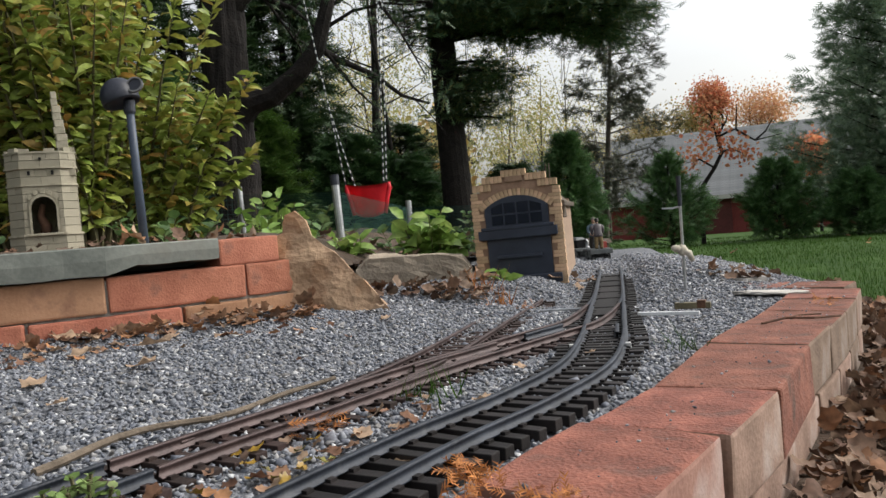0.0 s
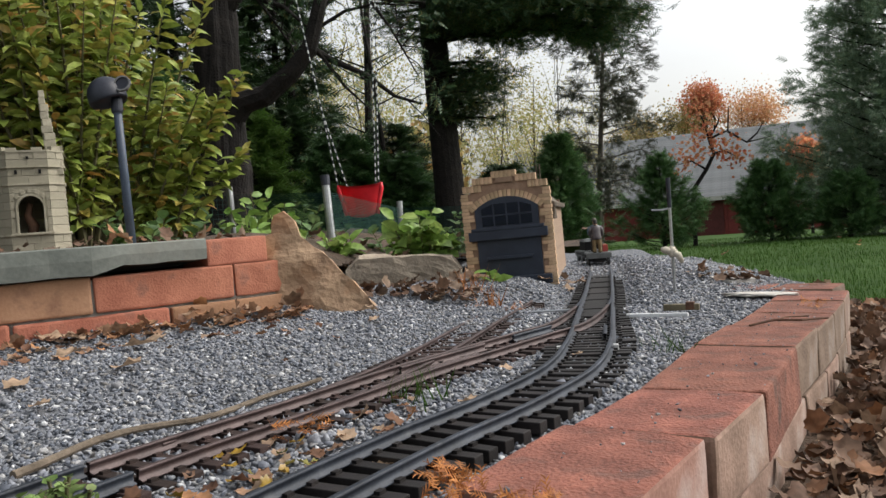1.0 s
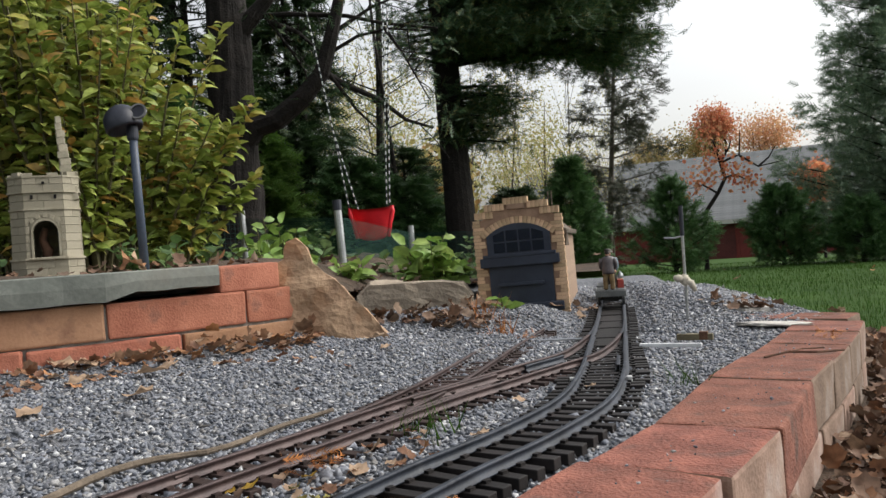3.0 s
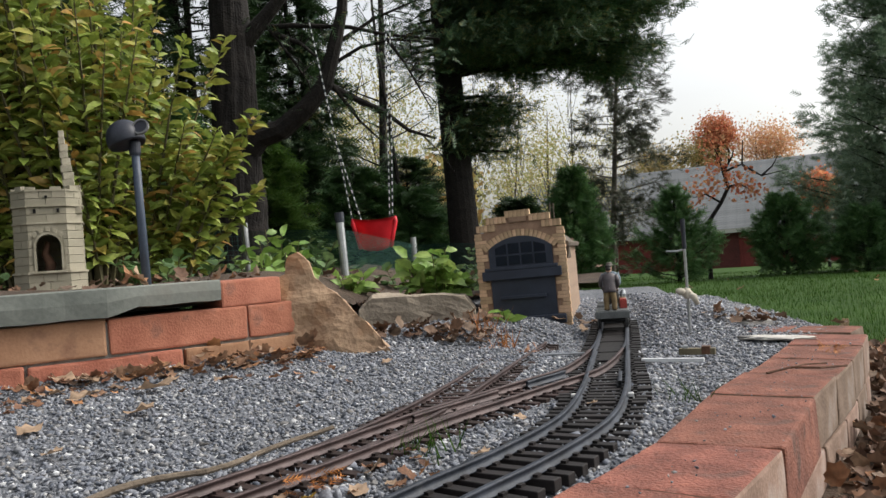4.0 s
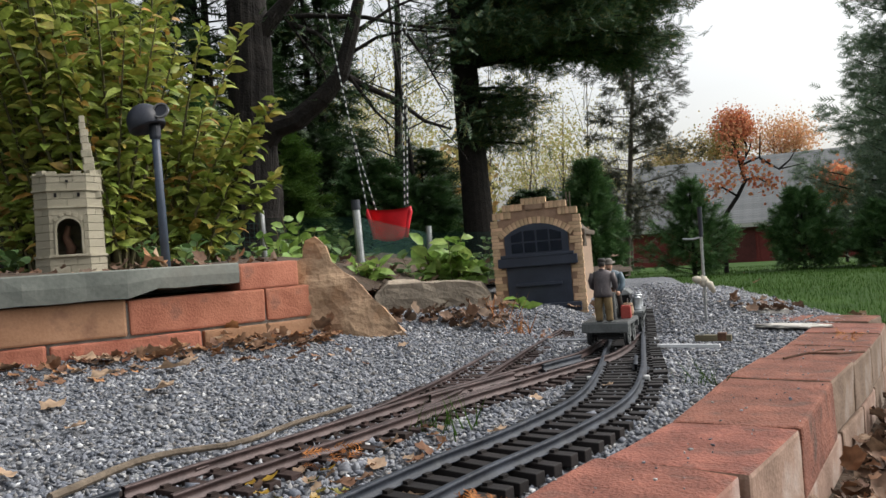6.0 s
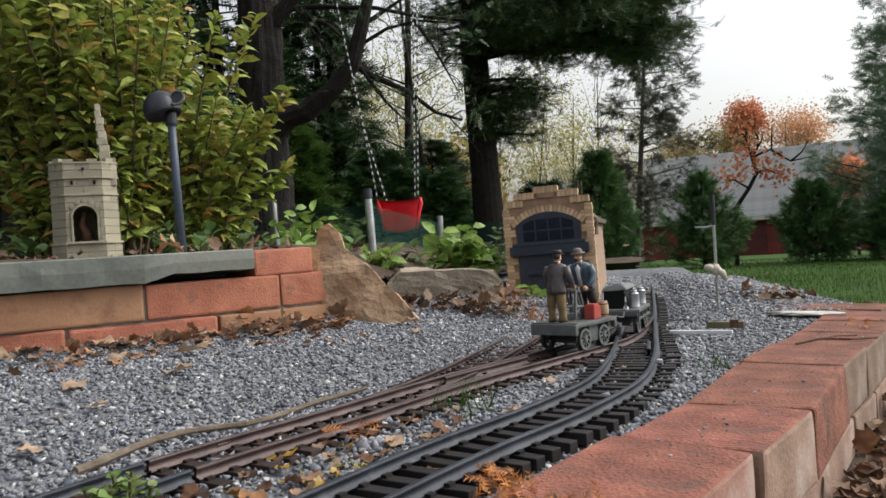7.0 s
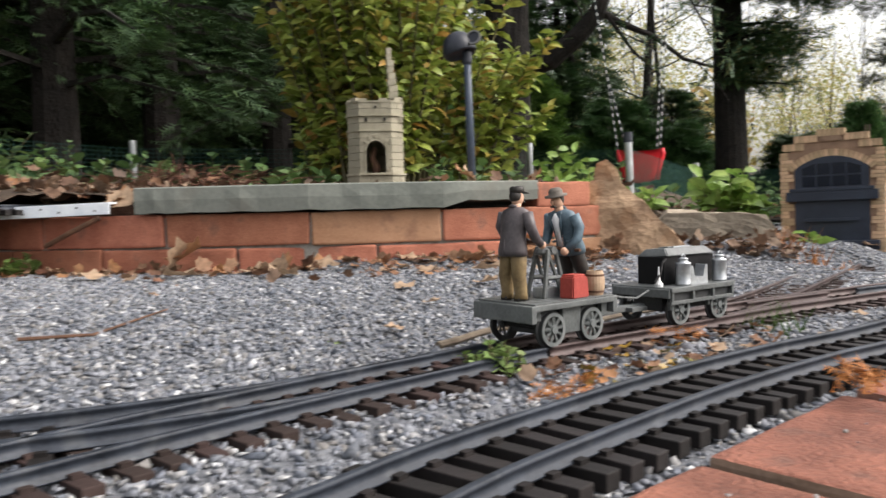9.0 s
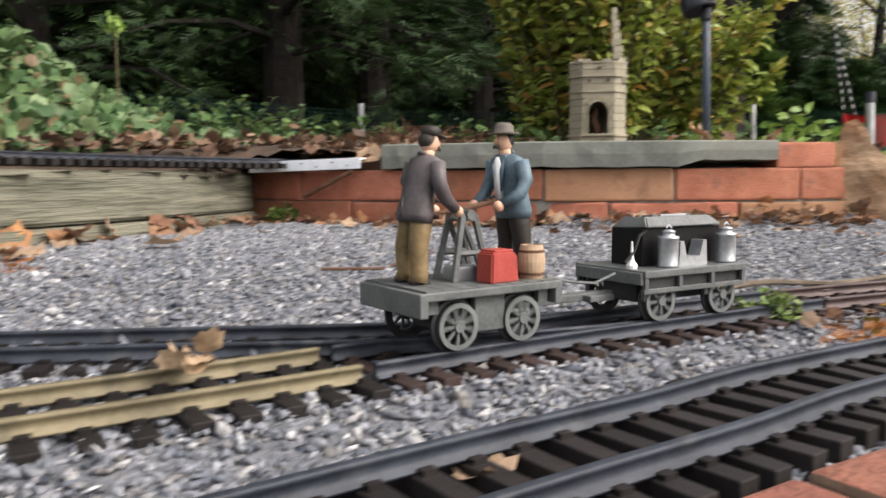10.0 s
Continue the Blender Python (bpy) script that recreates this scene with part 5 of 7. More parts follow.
    bm = bmesh.new()
    lathe(bm, [(0.0062, 0), (0.0074, 0.005), (0.0078, 0.0095), (0.0074, 0.014), (0.0062, 0.019), (0.0052, 0.019), (0.0052, 0.0178)], None, 20)
    part("body", bm, BARREL, br)
    for z, r in ((0.003, 0.0072), (0.0155, 0.0073)):
        bm = bmesh.new()
        lathe(bm, [(r - 0.001, z - 0.0008), (r, z - 0.0008), (r, z + 0.0008), (r - 0.001, z + 0.0008)], None, 20, caps=False)
        part("hoop", bm, RUST, br)
    bm = bmesh.new()
    tube(bm, [(0, 0, 0.017), (0, 0, 0.0255)], 0.0007, 6)
    part("bung_stick", bm, GALV, br)
    return car, wheels, lever, [(front, pose(0.012, -0.002, 0.0327, 0, 0, 180) @ Matrix.Scale(1.04, 4)), (back, pose(-0.0605, 0.0, 0.0327, 0, 0, 0) @ Matrix.Scale(1.05, 4)), (bx, pose(-0.031, 0.0205, 0.0327, 0, 0, 4)), (br, pose(-0.056, 0.0195, 0.0327))]


def build_trailer():
    """Origin at its front axle on the rail."""
    car = empty("rail_trailer", label="grey model flat trailer with an open black engine box", category="model wagon")
    blocky("deck", 0.092, 0.058, 0.0040, pose(-0.028, 0, 0.0282), GREY_PAINT, car, 0.0008)
    for sy in (-1, 1):
        blocky("side_rail", 0.092, 0.003, 0.0042, pose(-0.028, sy * 0.0305, 0.0280), GREY_PAINT, car, 0.0006)
        blocky("lower_rail", 0.092, 0.0025, 0.0030, pose(-0.028, sy * 0.0300, 0.0180), GREY_PAINT, car, 0.0005)
        # dark inset panel: the shade of the recess under the deck, as colour
        blocky("recess_shade_panel", 0.088, 0.002, 0.0080, pose(-0.028, sy * 0.0270, 0.0203), DARK_GREY, car, 0)
        for i in range(4):
            blocky("stake_pocket", 0.003, 0.0024, 0.0085, pose(-0.072 + i * 0.0293, sy * 0.0302, 0.0203), GREY_PAINT, car, 0.0004)
    blocky("end_beam", 0.004, 0.060, 0.0075, pose(0.0180, 0, 0.0235), GREY_PAINT, car, 0.0008)
    blocky("end_beam", 0.004, 0.060, 0.0075, pose(-0.0740, 0, 0.0235), GREY_PAINT, car, 0.0008)
    blocky("chassis", 0.070, 0.030, 0.018, pose(-0.026, 0, 0.0105), DARK_GREY, car, 0.001)
    for sy in (-1, 1):
        for x in (0.012, -0.012, -0.042, -0.066):
            blocky("axle_guard", 0.004, 0.003, 0.016, pose(x, sy * 0.0255, 0.013), GREY_PAINT, car, 0.0005)
    wheels = [spoked_wheel(car, x, y, 8) for x in (0.0, -0.056) for y in (-0.0245, 0.0245)]
    # open box with lid, cans, oil can
    for y in (-0.016, 0.010):
        blocky("box_side", 0.072, 0.002, 0.024, pose(-0.036, y, 0.0322), BLACK, car, 0.0004)
    blocky("box_end", 0.002, 0.026, 0.024, pose(-0.071, -0.003, 0.0322), BLACK, car, 0.0004)
    blocky("box_end", 0.002, 0.026, 0.024, pose(-0.001, -0.003, 0.0322), BLACK, car, 0.0004)
    bm = bmesh.new()
    r = box(bm, 0.070, 0.034, 0.0068)
    for v in r:
        if v.co.z > 0.003:
            v.co.x, v.co.y = v.co.x * 0.86, v.co.y * 0.62
    bmesh.ops.bevel(bm, geom=bm.edges[:], offset=0.0009, segments=2, affect='EDGES')
    lid = placed(part("lid", bm, GREY_PAINT, car), pose(-0.036, -0.003, 0.0562, 3, 0, 0))
    blocky("lid_cap", 0.036, 0.010, 0.0012, pose(0, 0, 0.0067), GREY_PAINT, lid, 0.0004)
    blocky("lid_strip", 0.024, 0.002, 0.0012, pose(0, 0.0055, 0.0069), SILVER, lid, 0.0002)
    for x, y in ((-0.012, 0.0215), (-0.066, 0.0215)):
        bm = bmesh.new()
        lathe(bm, [(0.0064, 0), (0.0066, 0.0015), (0.0063, 0.002), (0.0063, 0.0178), (0.0066, 0.0182), (0.0066, 0.0195), (0.0040, 0.0200), (0.0040, 0.0222), (0.0046, 0.0228), (0.002, 0.0238)], None, 20)
        can = placed(part("milk_can", bm, SILVER, car, "silver milk can", smooth=True), pose(x, y, 0.0322))
        bm = bmesh.new()
        tube(bm, [(-0.0025, 0, 0.0250), (0, 0, 0.0268), (0.0025, 0, 0.0250)], 0.0006, 6)
        part("can_handle", bm, SILVER, can)
    bm = bmesh.new()
    prism(bm, [(-0.013, 0), (0.013, 0), (0.012, 0.016), (0.009, 0.016), (0.006, 0.006), (-0.006, 0.006), (-0.009, 0.016), (-0.012, 0.016)], 0.010, pose(-0.034, 0.0125, 0.0322))
    part("cradle", bm, SILVER, car, "silver cradle")
    bm = bmesh.new()
    lathe(bm, [(0.0036, 0), (0.0038, 0.002), (0.0018, 0.005), (0.0010, 0.010), (0.0006, 0.017)], pose(0.012, 0.014, 0.0322), 12)
    part("oil_can", bm, WHITE_PLASTIC, car, "white oil can")
    bm = bmesh.new()
    tube(bm, [(0.020, 0.016, 0.036), (0.010, 0.014, 0.043), (0.004, 0.012, 0.052), (-0.004, 0.010, 0.055)], 0.0012, 6)
    part("hose", bm, BLACK, car, "black hose")
    # draw bar towards the handcar
    bm = bmesh.new()
    box(bm, 0.082, 0.007, 0.005, pose(0.058, 0, 0.0125), 0.0008)
    box(bm, 0.020, 0.020, 0.004, pose(0.032, 0, 0.0125), 0.0008)
    part("draw_bar", bm, GREY_PAINT, car)
    bm = bmesh.new()
    tube(bm, [(0.026, 0.014, 0.03), (0.044, 0.016, 0.0255), (0.062, 0.015, 0.0275), (0.078, 0.012, 0.0315)], 0.0009, 6)
    part("cable", bm, GREY_PAINT, car)
    return car, wheels


build_shed()
build_castle()
build_path_lamp()
build_rocks()
build_small_fixtures()
build_fence()
build_swing()
HANDCAR = build_handcar()
TRAILER = build_trailer()


# ---------------------------------------------------------------- leaves and plants
RNG = np.random.default_rng(11)
DRY = island_palette("dry_leaves", [(0.085, 0.043, 0.027), (0.19, 0.098, 0.056), (0.30, 0.185, 0.115), (0.15, 0.066, 0.041), (0.36, 0.255, 0.17), (0.12, 0.076, 0.053), (0.34, 0.165, 0.070), (0.23, 0.135, 0.085)], 0.75, 120, translucent=0.2)
DRY_DARK = island_palette("dark_dry_leaves", [(0.055, 0.032, 0.022), (0.12, 0.070, 0.045), (0.19, 0.125, 0.085), (0.090, 0.046, 0.030), (0.25, 0.175, 0.12), (0.075, 0.052, 0.040), (0.20, 0.095, 0.045), (0.14, 0.088, 0.060)], 0.8, 120, translucent=0.12)
DRY_ORANGE = island_palette("orange_needles", [(0.30, 0.10, 0.025), (0.42, 0.17, 0.045), (0.24, 0.09, 0.03)], 0.7, 200, translucent=0.15)
SHRUB_LEAF = island_palette("yellow_green_leaves", [(0.125, 0.185, 0.034), (0.275, 0.345, 0.070), (0.180, 0.250, 0.047), (0.350, 0.405, 0.105), (0.145, 0.205, 0.040), (0.260, 0.320, 0.062), (0.330, 0.365, 0.085), (0.210, 0.280, 0.053), (0.390, 0.350, 0.082), (0.240, 0.300, 0.060), (0.420, 0.225, 0.062), (0.165, 0.230, 0.048)], 0.40, 80, translucent=0.28)
BRIGHT_LEAF = island_palette("bright_green_leaves", [(0.12, 0.23, 0.045), (0.22, 0.34, 0.075), (0.17, 0.28, 0.06), (0.30, 0.39, 0.11)], 0.45, 80, translucent=0.3)
WEED_LEAF = island_palette("weed_leaves", [(0.11, 0.18, 0.05), (0.19, 0.28, 0.08), (0.15, 0.23, 0.07), (0.25, 0.32, 0.12)], 0.6, 80, translucent=0.25)
COVER_LEAF = island_palette("ground_cover_leaves", [(0.045, 0.09, 0.03), (0.09, 0.16, 0.05), (0.07, 0.13, 0.05), (0.15, 0.22, 0.06), (0.10, 0.16, 0.08)], 0.5, 80, translucent=0.25)
IVY_LEAF = island_palette("ivy_leaves", [(0.030, 0.070, 0.024), (0.060, 0.120, 0.042), (0.110, 0.175, 0.070), (0.045, 0.095, 0.034), (0.085, 0.140, 0.055), (0.140, 0.200, 0.090), (0.060, 0.105, 0.040), (0.15, 0.085, 0.045)], 0.5, 80, translucent=0.15)
NEEDLE_DARK = island_palette("dark_conifer_needles", [(0.0136, 0.034, 0.0136), (0.034, 0.0714, 0.0238), (0.0238, 0.051, 0.0204), (0.0595, 0.1054, 0.0306)], 0.6, 40, translucent=0.15)
NEEDLE_GREEN = island_palette("conifer_needles", [(0.0364, 0.091, 0.02912), (0.0819, 0.1729, 0.0546), (0.05824, 0.1274, 0.04732), (0.1365, 0.2275, 0.0728)], 0.6, 40, translucent=0.2)
NEEDLE_PINE = island_palette("pine_needles", [(0.02116, 0.0529, 0.02645), (0.0529, 0.1032, 0.05026), (0.03703, 0.0767, 0.03703), (0.08596, 0.1455, 0.05951), (0.1455, 0.1323, 0.04629)], 0.6, 40, translucent=0.2)
NEEDLE_BLUE = island_palette("blue_green_needles", [(0.075, 0.125, 0.076), (0.165, 0.245, 0.155), (0.120, 0.180, 0.116), (0.23, 0.315, 0.195), (0.165, 0.205, 0.105)], 0.6, 40, translucent=0.25)
NEEDLE_LIME = island_palette("light_green_sprays", [(0.05, 0.11, 0.02), (0.10, 0.19, 0.035), (0.075, 0.15, 0.03), (0.14, 0.22, 0.05)], 0.6, 40, translucent=0.25)
NEEDLE_GREY = island_palette("grey_spruce_needles", [(0.030, 0.044, 0.030), (0.062, 0.074, 0.046), (0.052, 0.060, 0.040), (0.095, 0.082, 0.055), (0.070, 0.086, 0.060)], 0.7, 40, translucent=0.1)
AUTUMN_RED = island_palette("red_maple_leaves", [(0.48, 0.12, 0.07), (0.56, 0.22, 0.11), (0.56, 0.30, 0.15), (0.46, 0.15, 0.08)], 0.6, 40, translucent=0.5)
AUTUMN_GOLD = island_palette("golden_leaves", [(0.42, 0.30, 0.10), (0.34, 0.32, 0.12), (0.46, 0.26, 0.09), (0.26, 0.27, 0.10), (0.52, 0.40, 0.20)], 0.6, 40, translucent=0.4)
AUTUMN_ORANGE = island_palette("orange_maple_leaves", [(0.58, 0.28, 0.15), (0.62, 0.42, 0.22), (0.55, 0.24, 0.13), (0.60, 0.46, 0.25)], 0.6, 40, translucent=0.5)
PALE_GOLD = island_palette("pale_gold_leaves", [(0.42, 0.36, 0.14), (0.34, 0.36, 0.14), (0.50, 0.40, 0.17), (0.27, 0.31, 0.12), (0.48, 0.34, 0.14)], 0.6, 40, translucent=0.45)
# near-black: the shade on the backlit trunks is put into the bark colour
BARK = material("shade_dark_bark", (0.00525, 0.0042, 0.003675), (0.01785, 0.01418, 0.01155), 0.95, 12, 60, 0.9, 0.02)
BARK_LIGHT = material("grey_bark", (0.06, 0.05, 0.04), (0.13, 0.11, 0.09), 0.95, 12, 60, 0.9, 0.02)
STEM = material("green_brown_stem", (0.05, 0.045, 0.02), (0.10, 0.09, 0.04), 0.8, 60, 300, 0.2, 0.001)
STICK = material("grey_stick", (0.0715, 0.05525, 0.039), (0.156, 0.1235, 0.091), 0.9, 60, 300, 0.7, 0.002)
GRASS = island_palette("grass_blades", [(0.022, 0.058, 0.008), (0.036, 0.085, 0.012), (0.030, 0.072, 0.010), (0.050, 0.098, 0.017), (0.055, 0.078, 0.020)], 0.95, 60, spec=0.05, translucent=0.3)

LEAF_V = np.array([(0, 0, 0), (0.36, 0, 0.03), (0.70, 0, 0.02), (1.0, 0, -0.08), (0.30, 0.36, 0.10), (0.68, 0.32, 0.08), (0.30, -0.36, 0.10), (0.68, -0.32, 0.08)])
LEAF_F = np.array([(0, 1, 4), (0, 6, 1), (1, 5, 4), (1, 2, 5), (1, 7, 2), (1, 6, 7), (2, 3, 5), (2, 7, 3)])
LEAF_F_FAR = np.array([(0, 5, 4), (0, 3, 5), (0, 7, 3), (0, 6, 7)])
LOBE_V = [(0.45, 0.0, 0.0)]
for _i in range(16):
    _a = 2 * math.pi * _i / 16
    _r = (0.50 if _i % 2 == 0 else 0.42) * (1.0 + 0.25 * math.cos(_a))
    LOBE_V.append((0.45 + _r * math.cos(_a), 0.85 * _r * math.sin(_a), 0.45 * _r * _r * (1 + 0.8 * math.sin(3 * _a)) * (0.6 if _i % 2 else 1.0)))
LOBE_V = np.array(LOBE_V)
LOBE_F = np.array([(0, 1 + i, 1 + (i + 1) % 16) for i in range(16)])
SPRAY_V, SPRAY_F = [(0, -0.025, 0), (0, 0.025, 0), (0.96, 0, -0.06)], [(0, 1, 2)]
for _i in range(4):
    for _s in (-1, 1):
        _x, _l, _k = 0.04 + 0.22 * _i + 0.05 * _s, 0.40 - 0.03 * _i, len(SPRAY_V)
        SPRAY_V += [(_x - 0.06, 0, 0.0), (_x + 0.06, 0, 0.0), (_x + 0.72 * _l, _s * 0.75 * _l, 0.05 * math.sin(5 * _i + _s) - 0.03 * _x)]
        SPRAY_F.append((_k, _k + 1, _k + 2))
SPRAY_V, SPRAY_F = np.array(SPRAY_V), np.array(SPRAY_F)
BLADE_V = np.array([(0, -0.05, 0), (0, 0.05, 0), (0.25, 0.0, 1.0)])
BLADE_F = np.array([(0, 1, 2)])


def unit(v):
    return v / np.maximum(np.linalg.norm(v, axis=-1, keepdims=True), 1e-9)


def scattered(name, pos, along, normal, size, V, F, mat, parent=None, label="", kind="", wide=1.0):
    """One mesh of many copies of a small template: x along, z towards the normal."""
    pos, along = np.asarray(pos, float), unit(np.asarray(along, float))
    normal = np.asarray(normal, float)
    side = unit(np.cross(normal, along))
    up = np.cross(along, side)
    size = np.broadcast_to(np.asarray(size, float), (len(pos),))
    wide = np.broadcast_to(np.asarray(wide, float), (len(pos),))
    v = pos[:, None] + size[:, None, None] * (V[None, :, :1] * along[:, None] + (V[None, :, 1:2] * side[:, None]) * wide[:, None, None] + V[None, :, 2:] * up[:, None])
    f = F[None] + (np.arange(len(pos)) * len(V))[:, None, None]
    return arrays(name, v.reshape(-1, 3), f.reshape(-1, 3), mat, parent, label, kind)


def rnd_dirs(n, up=0.0):
    d = RNG.normal(size=(n, 3))
    d[:, 2] += up
    return unit(d)


def shrub(x, y, z, stems, height, spread, leaf, per_stem, mat, label, name="shrub", start=0.25, angle=0.0, squash=1.0, wide=0.95, taper=0.0, rise=(0.1, 0.9), broad=False):
    plant = empty(name, pose(x, y, z), label, "shrub")
    bm = bmesh.new()
    P, A, N, S = [], [], [], []
    for k in range(stems):
        r, a = math.sqrt(RNG.uniform(0, 1)), RNG.uniform(0, 2 * math.pi)
        bx, by = r * math.cos(a) * spread, r * math.sin(a) * spread * squash
        bx, by = bx * math.cos(angle) - by * math.sin(angle), bx * math.sin(angle) + by * math.cos(angle)
        h = height * RNG.uniform(0.6, 1.05) * (1 - 0.30 * r * r) * (1 - taper * float(smooth(bx, -0.25 * spread, spread)))
        lean = Vector((bx, by, 0)) * 0.55 + Vector((RNG.normal() * 0.05, RNG.normal() * 0.05, 0)) * height
        pts = [Vector((bx * 0.55, by * 0.55, -0.02)) + lean * (f ** 1.3) + Vector((0, 0, h * f)) for f in (0, 0.35, 0.7, 1.0)]
        tube(bm, pts, [0.004 * height + 0.001, 0.003 * height + 0.001, 0.002 * height + 0.0008, 0.0012], 4)
        for j in range(per_stem):
            f = start + (1 - start) * (j + RNG.uniform()) / per_stem
            i = min(int(f * 3), 2)
            seg = [0, 0.35, 0.7, 1.0]
            g = np.clip((f - seg[i]) / (seg[i + 1] - seg[i]), 0, 1)
            p = pts[i].lerp(pts[i + 1], float(g))
            ang = j * 2.4 + k
            out = Vector((math.cos(ang), math.sin(ang), RNG.uniform(*rise) + 1.6 * max(0, f - 0.80)))
            P.append(p)
            if broad:
                face = Vector((math.cos(ang), math.sin(ang), 0))
                A.append(face * 0.75 + Vector((-face.y, face.x, 0)) * RNG.normal() * 0.55 + Vector((0, 0, RNG.uniform(*rise) + 1.6 * max(0, f - 0.80))))
                N.append((face.x * 0.75 + RNG.normal() * 0.35, face.y * 0.75 + RNG.normal() * 0.35, 0.75))
            else:
                A.append(out)
                N.append((RNG.normal() * 0.3 - out.x * 0.5, RNG.normal() * 0.3 - out.y * 0.5, 1.0))
            S.append(leaf * RNG.uniform(0.65, 1.2) * (0.75 if f > 0.93 else 1))
    part("stemwork", bm, STEM, plant, kind="stuff")
    scattered("foliage", P, A, N, S, LEAF_V, LEAF_F, mat, plant, kind="stuff", wide=wide)
    return plant


def conifer(x, y, z, height, radius, mat, label, start=0.08, branches=70, sprays=26, spray=0.22, droop=0.25, trunk=0.10, power=0.8, bark=None, name="conifer", lean=(0, 0), gaps=0.0, ragged=0.65, puff=0.04, flat=1.0, low_heavy=0.95):
    tree = empty(name, pose(x, y, z), label, "tree")
    bm = bmesh.new()
    top = Vector((lean[0], lean[1], height))
    tube(bm, [Vector((0, 0, -0.5)), Vector((0, 0, 0)), top * 0.35, top * 0.7, top], [trunk * 1.15, trunk, trunk * 0.72, trunk * 0.4, 0.01], 10)
    part("trunk", bm, bark or BARK, tree)
    bm = bmesh.new()
    P, A, N, S = [], [], [], []
    for k in range(branches):
        f = start + (1 - start) * ((k + RNG.uniform()) / branches) ** low_heavy
        if RNG.uniform() < gaps:
            continue
        ang = k * 2.39996 + RNG.normal() * 0.25
        ln = radius * max(0.06, (1 - f) / (1 - start)) ** power * RNG.uniform(ragged, 1.15)
        base = top * f
        d = Vector((math.cos(ang), math.sin(ang), 0))
        pts = [base + d * ln * u + Vector((0, 0, ln * (0.18 * u - droop * u * u + RNG.normal() * 0.01))) for u in (0, 0.33, 0.66, 1.0)]
        tube(bm, pts, [0.014 * ln + 0.003, 0.010 * ln + 0.002, 0.006 * ln + 0.0015, 0.002], 4, caps=False)
        n = max(4, int(sprays * (0.35 + 0.65 * ln / radius)))
        for j in range(n):
            u = 0.12 + 0.88 * math.sqrt((j + RNG.uniform()) / n)
            i = min(int(u * 3), 2)
            p = pts[i].lerp(pts[i + 1], u * 3 - i)
            s = 1 if j % 2 else -1
            out = d * (0.35 + 0.8 * u) + Vector((-d.y, d.x, 0)) * s * RNG.uniform(0.1, 1.1) + Vector((0, 0, RNG.normal() * (0.25 if flat == 1.0 else 0.6) - droop * 0.7))
            P.append(p + Vector((-d.y, d.x, 0)) * s * RNG.uniform(0, 0.22) * ln * (1.1 - u) + Vector((0, 0, RNG.normal() * puff * ln)))
            A.append(out)
            N.append((RNG.normal() * 0.7, RNG.normal() * 0.7, flat if flat == 1.0 else RNG.normal() * 0.7 + flat))
            S.append(spray * RNG.uniform(0.6, 1.25))
    part("branchwork", bm, bark or BARK, tree, kind="stuff")
    scattered("needles", P, A, N, S, SPRAY_V, SPRAY_F, mat, tree, kind="stuff")
    return tree


def broadleaf(x, y, z, height, crown, mat, label, clumps=40, leaves=45, leaf=0.10, trunk=0.09, bark=None, name="tree", low=0.35, puff=0.28, branches=True):
    tree = empty(name, pose(x, y, z), label, "tree")
    bm = bmesh.new()
    tops = []
    mid_z = height * (low + (1 - low) * 0.5)
    tube(bm, [(0, 0, -0.5), (RNG.normal() * 0.03 * height, RNG.normal() * 0.03 * height, height * low), (RNG.normal() * 0.05 * height, 0, height * 0.92)], [trunk, trunk * 0.75, trunk * 0.15], 8)
    part("trunk", bm, bark or BARK, tree)
    bm = bmesh.new()
    P, A, N, S = [], [], [], []
    for k in range(clumps):
        d = rnd_dirs(1)[0] * RNG.uniform(0.35, 1.0)
        c = np.array([d[0] * crown, d[1] * crown, mid_z + d[2] * height * (1 - low) * 0.5])
        if branches:
            f = max(low * 0.8, c[2] / height - 0.25)
            tube(bm, [(0, 0, height * f), (c[0] * 0.55, c[1] * 0.55, (height * f + c[2]) / 2 + 0.03 * height), tuple(c)], [trunk * 0.28, trunk * 0.16, trunk * 0.04], 4, caps=False)
        q = c + RNG.normal(size=(leaves, 3)) * crown * puff
        P.append(q)
        A.append(rnd_dirs(leaves))
        N.append(rnd_dirs(leaves, 0.6))
        S.append(leaf * RNG.uniform(0.6, 1.3, leaves))
    if branches:
        part("limbwork", bm, bark or BARK, tree, kind="stuff")
    else:
        bm.free()
    scattered("crown", np.vstack(P), np.vstack(A), np.vstack(N), np.concatenate(S), LEAF_V, LEAF_F_FAR, mat, tree, kind="stuff", wide=1.2)
    return tree


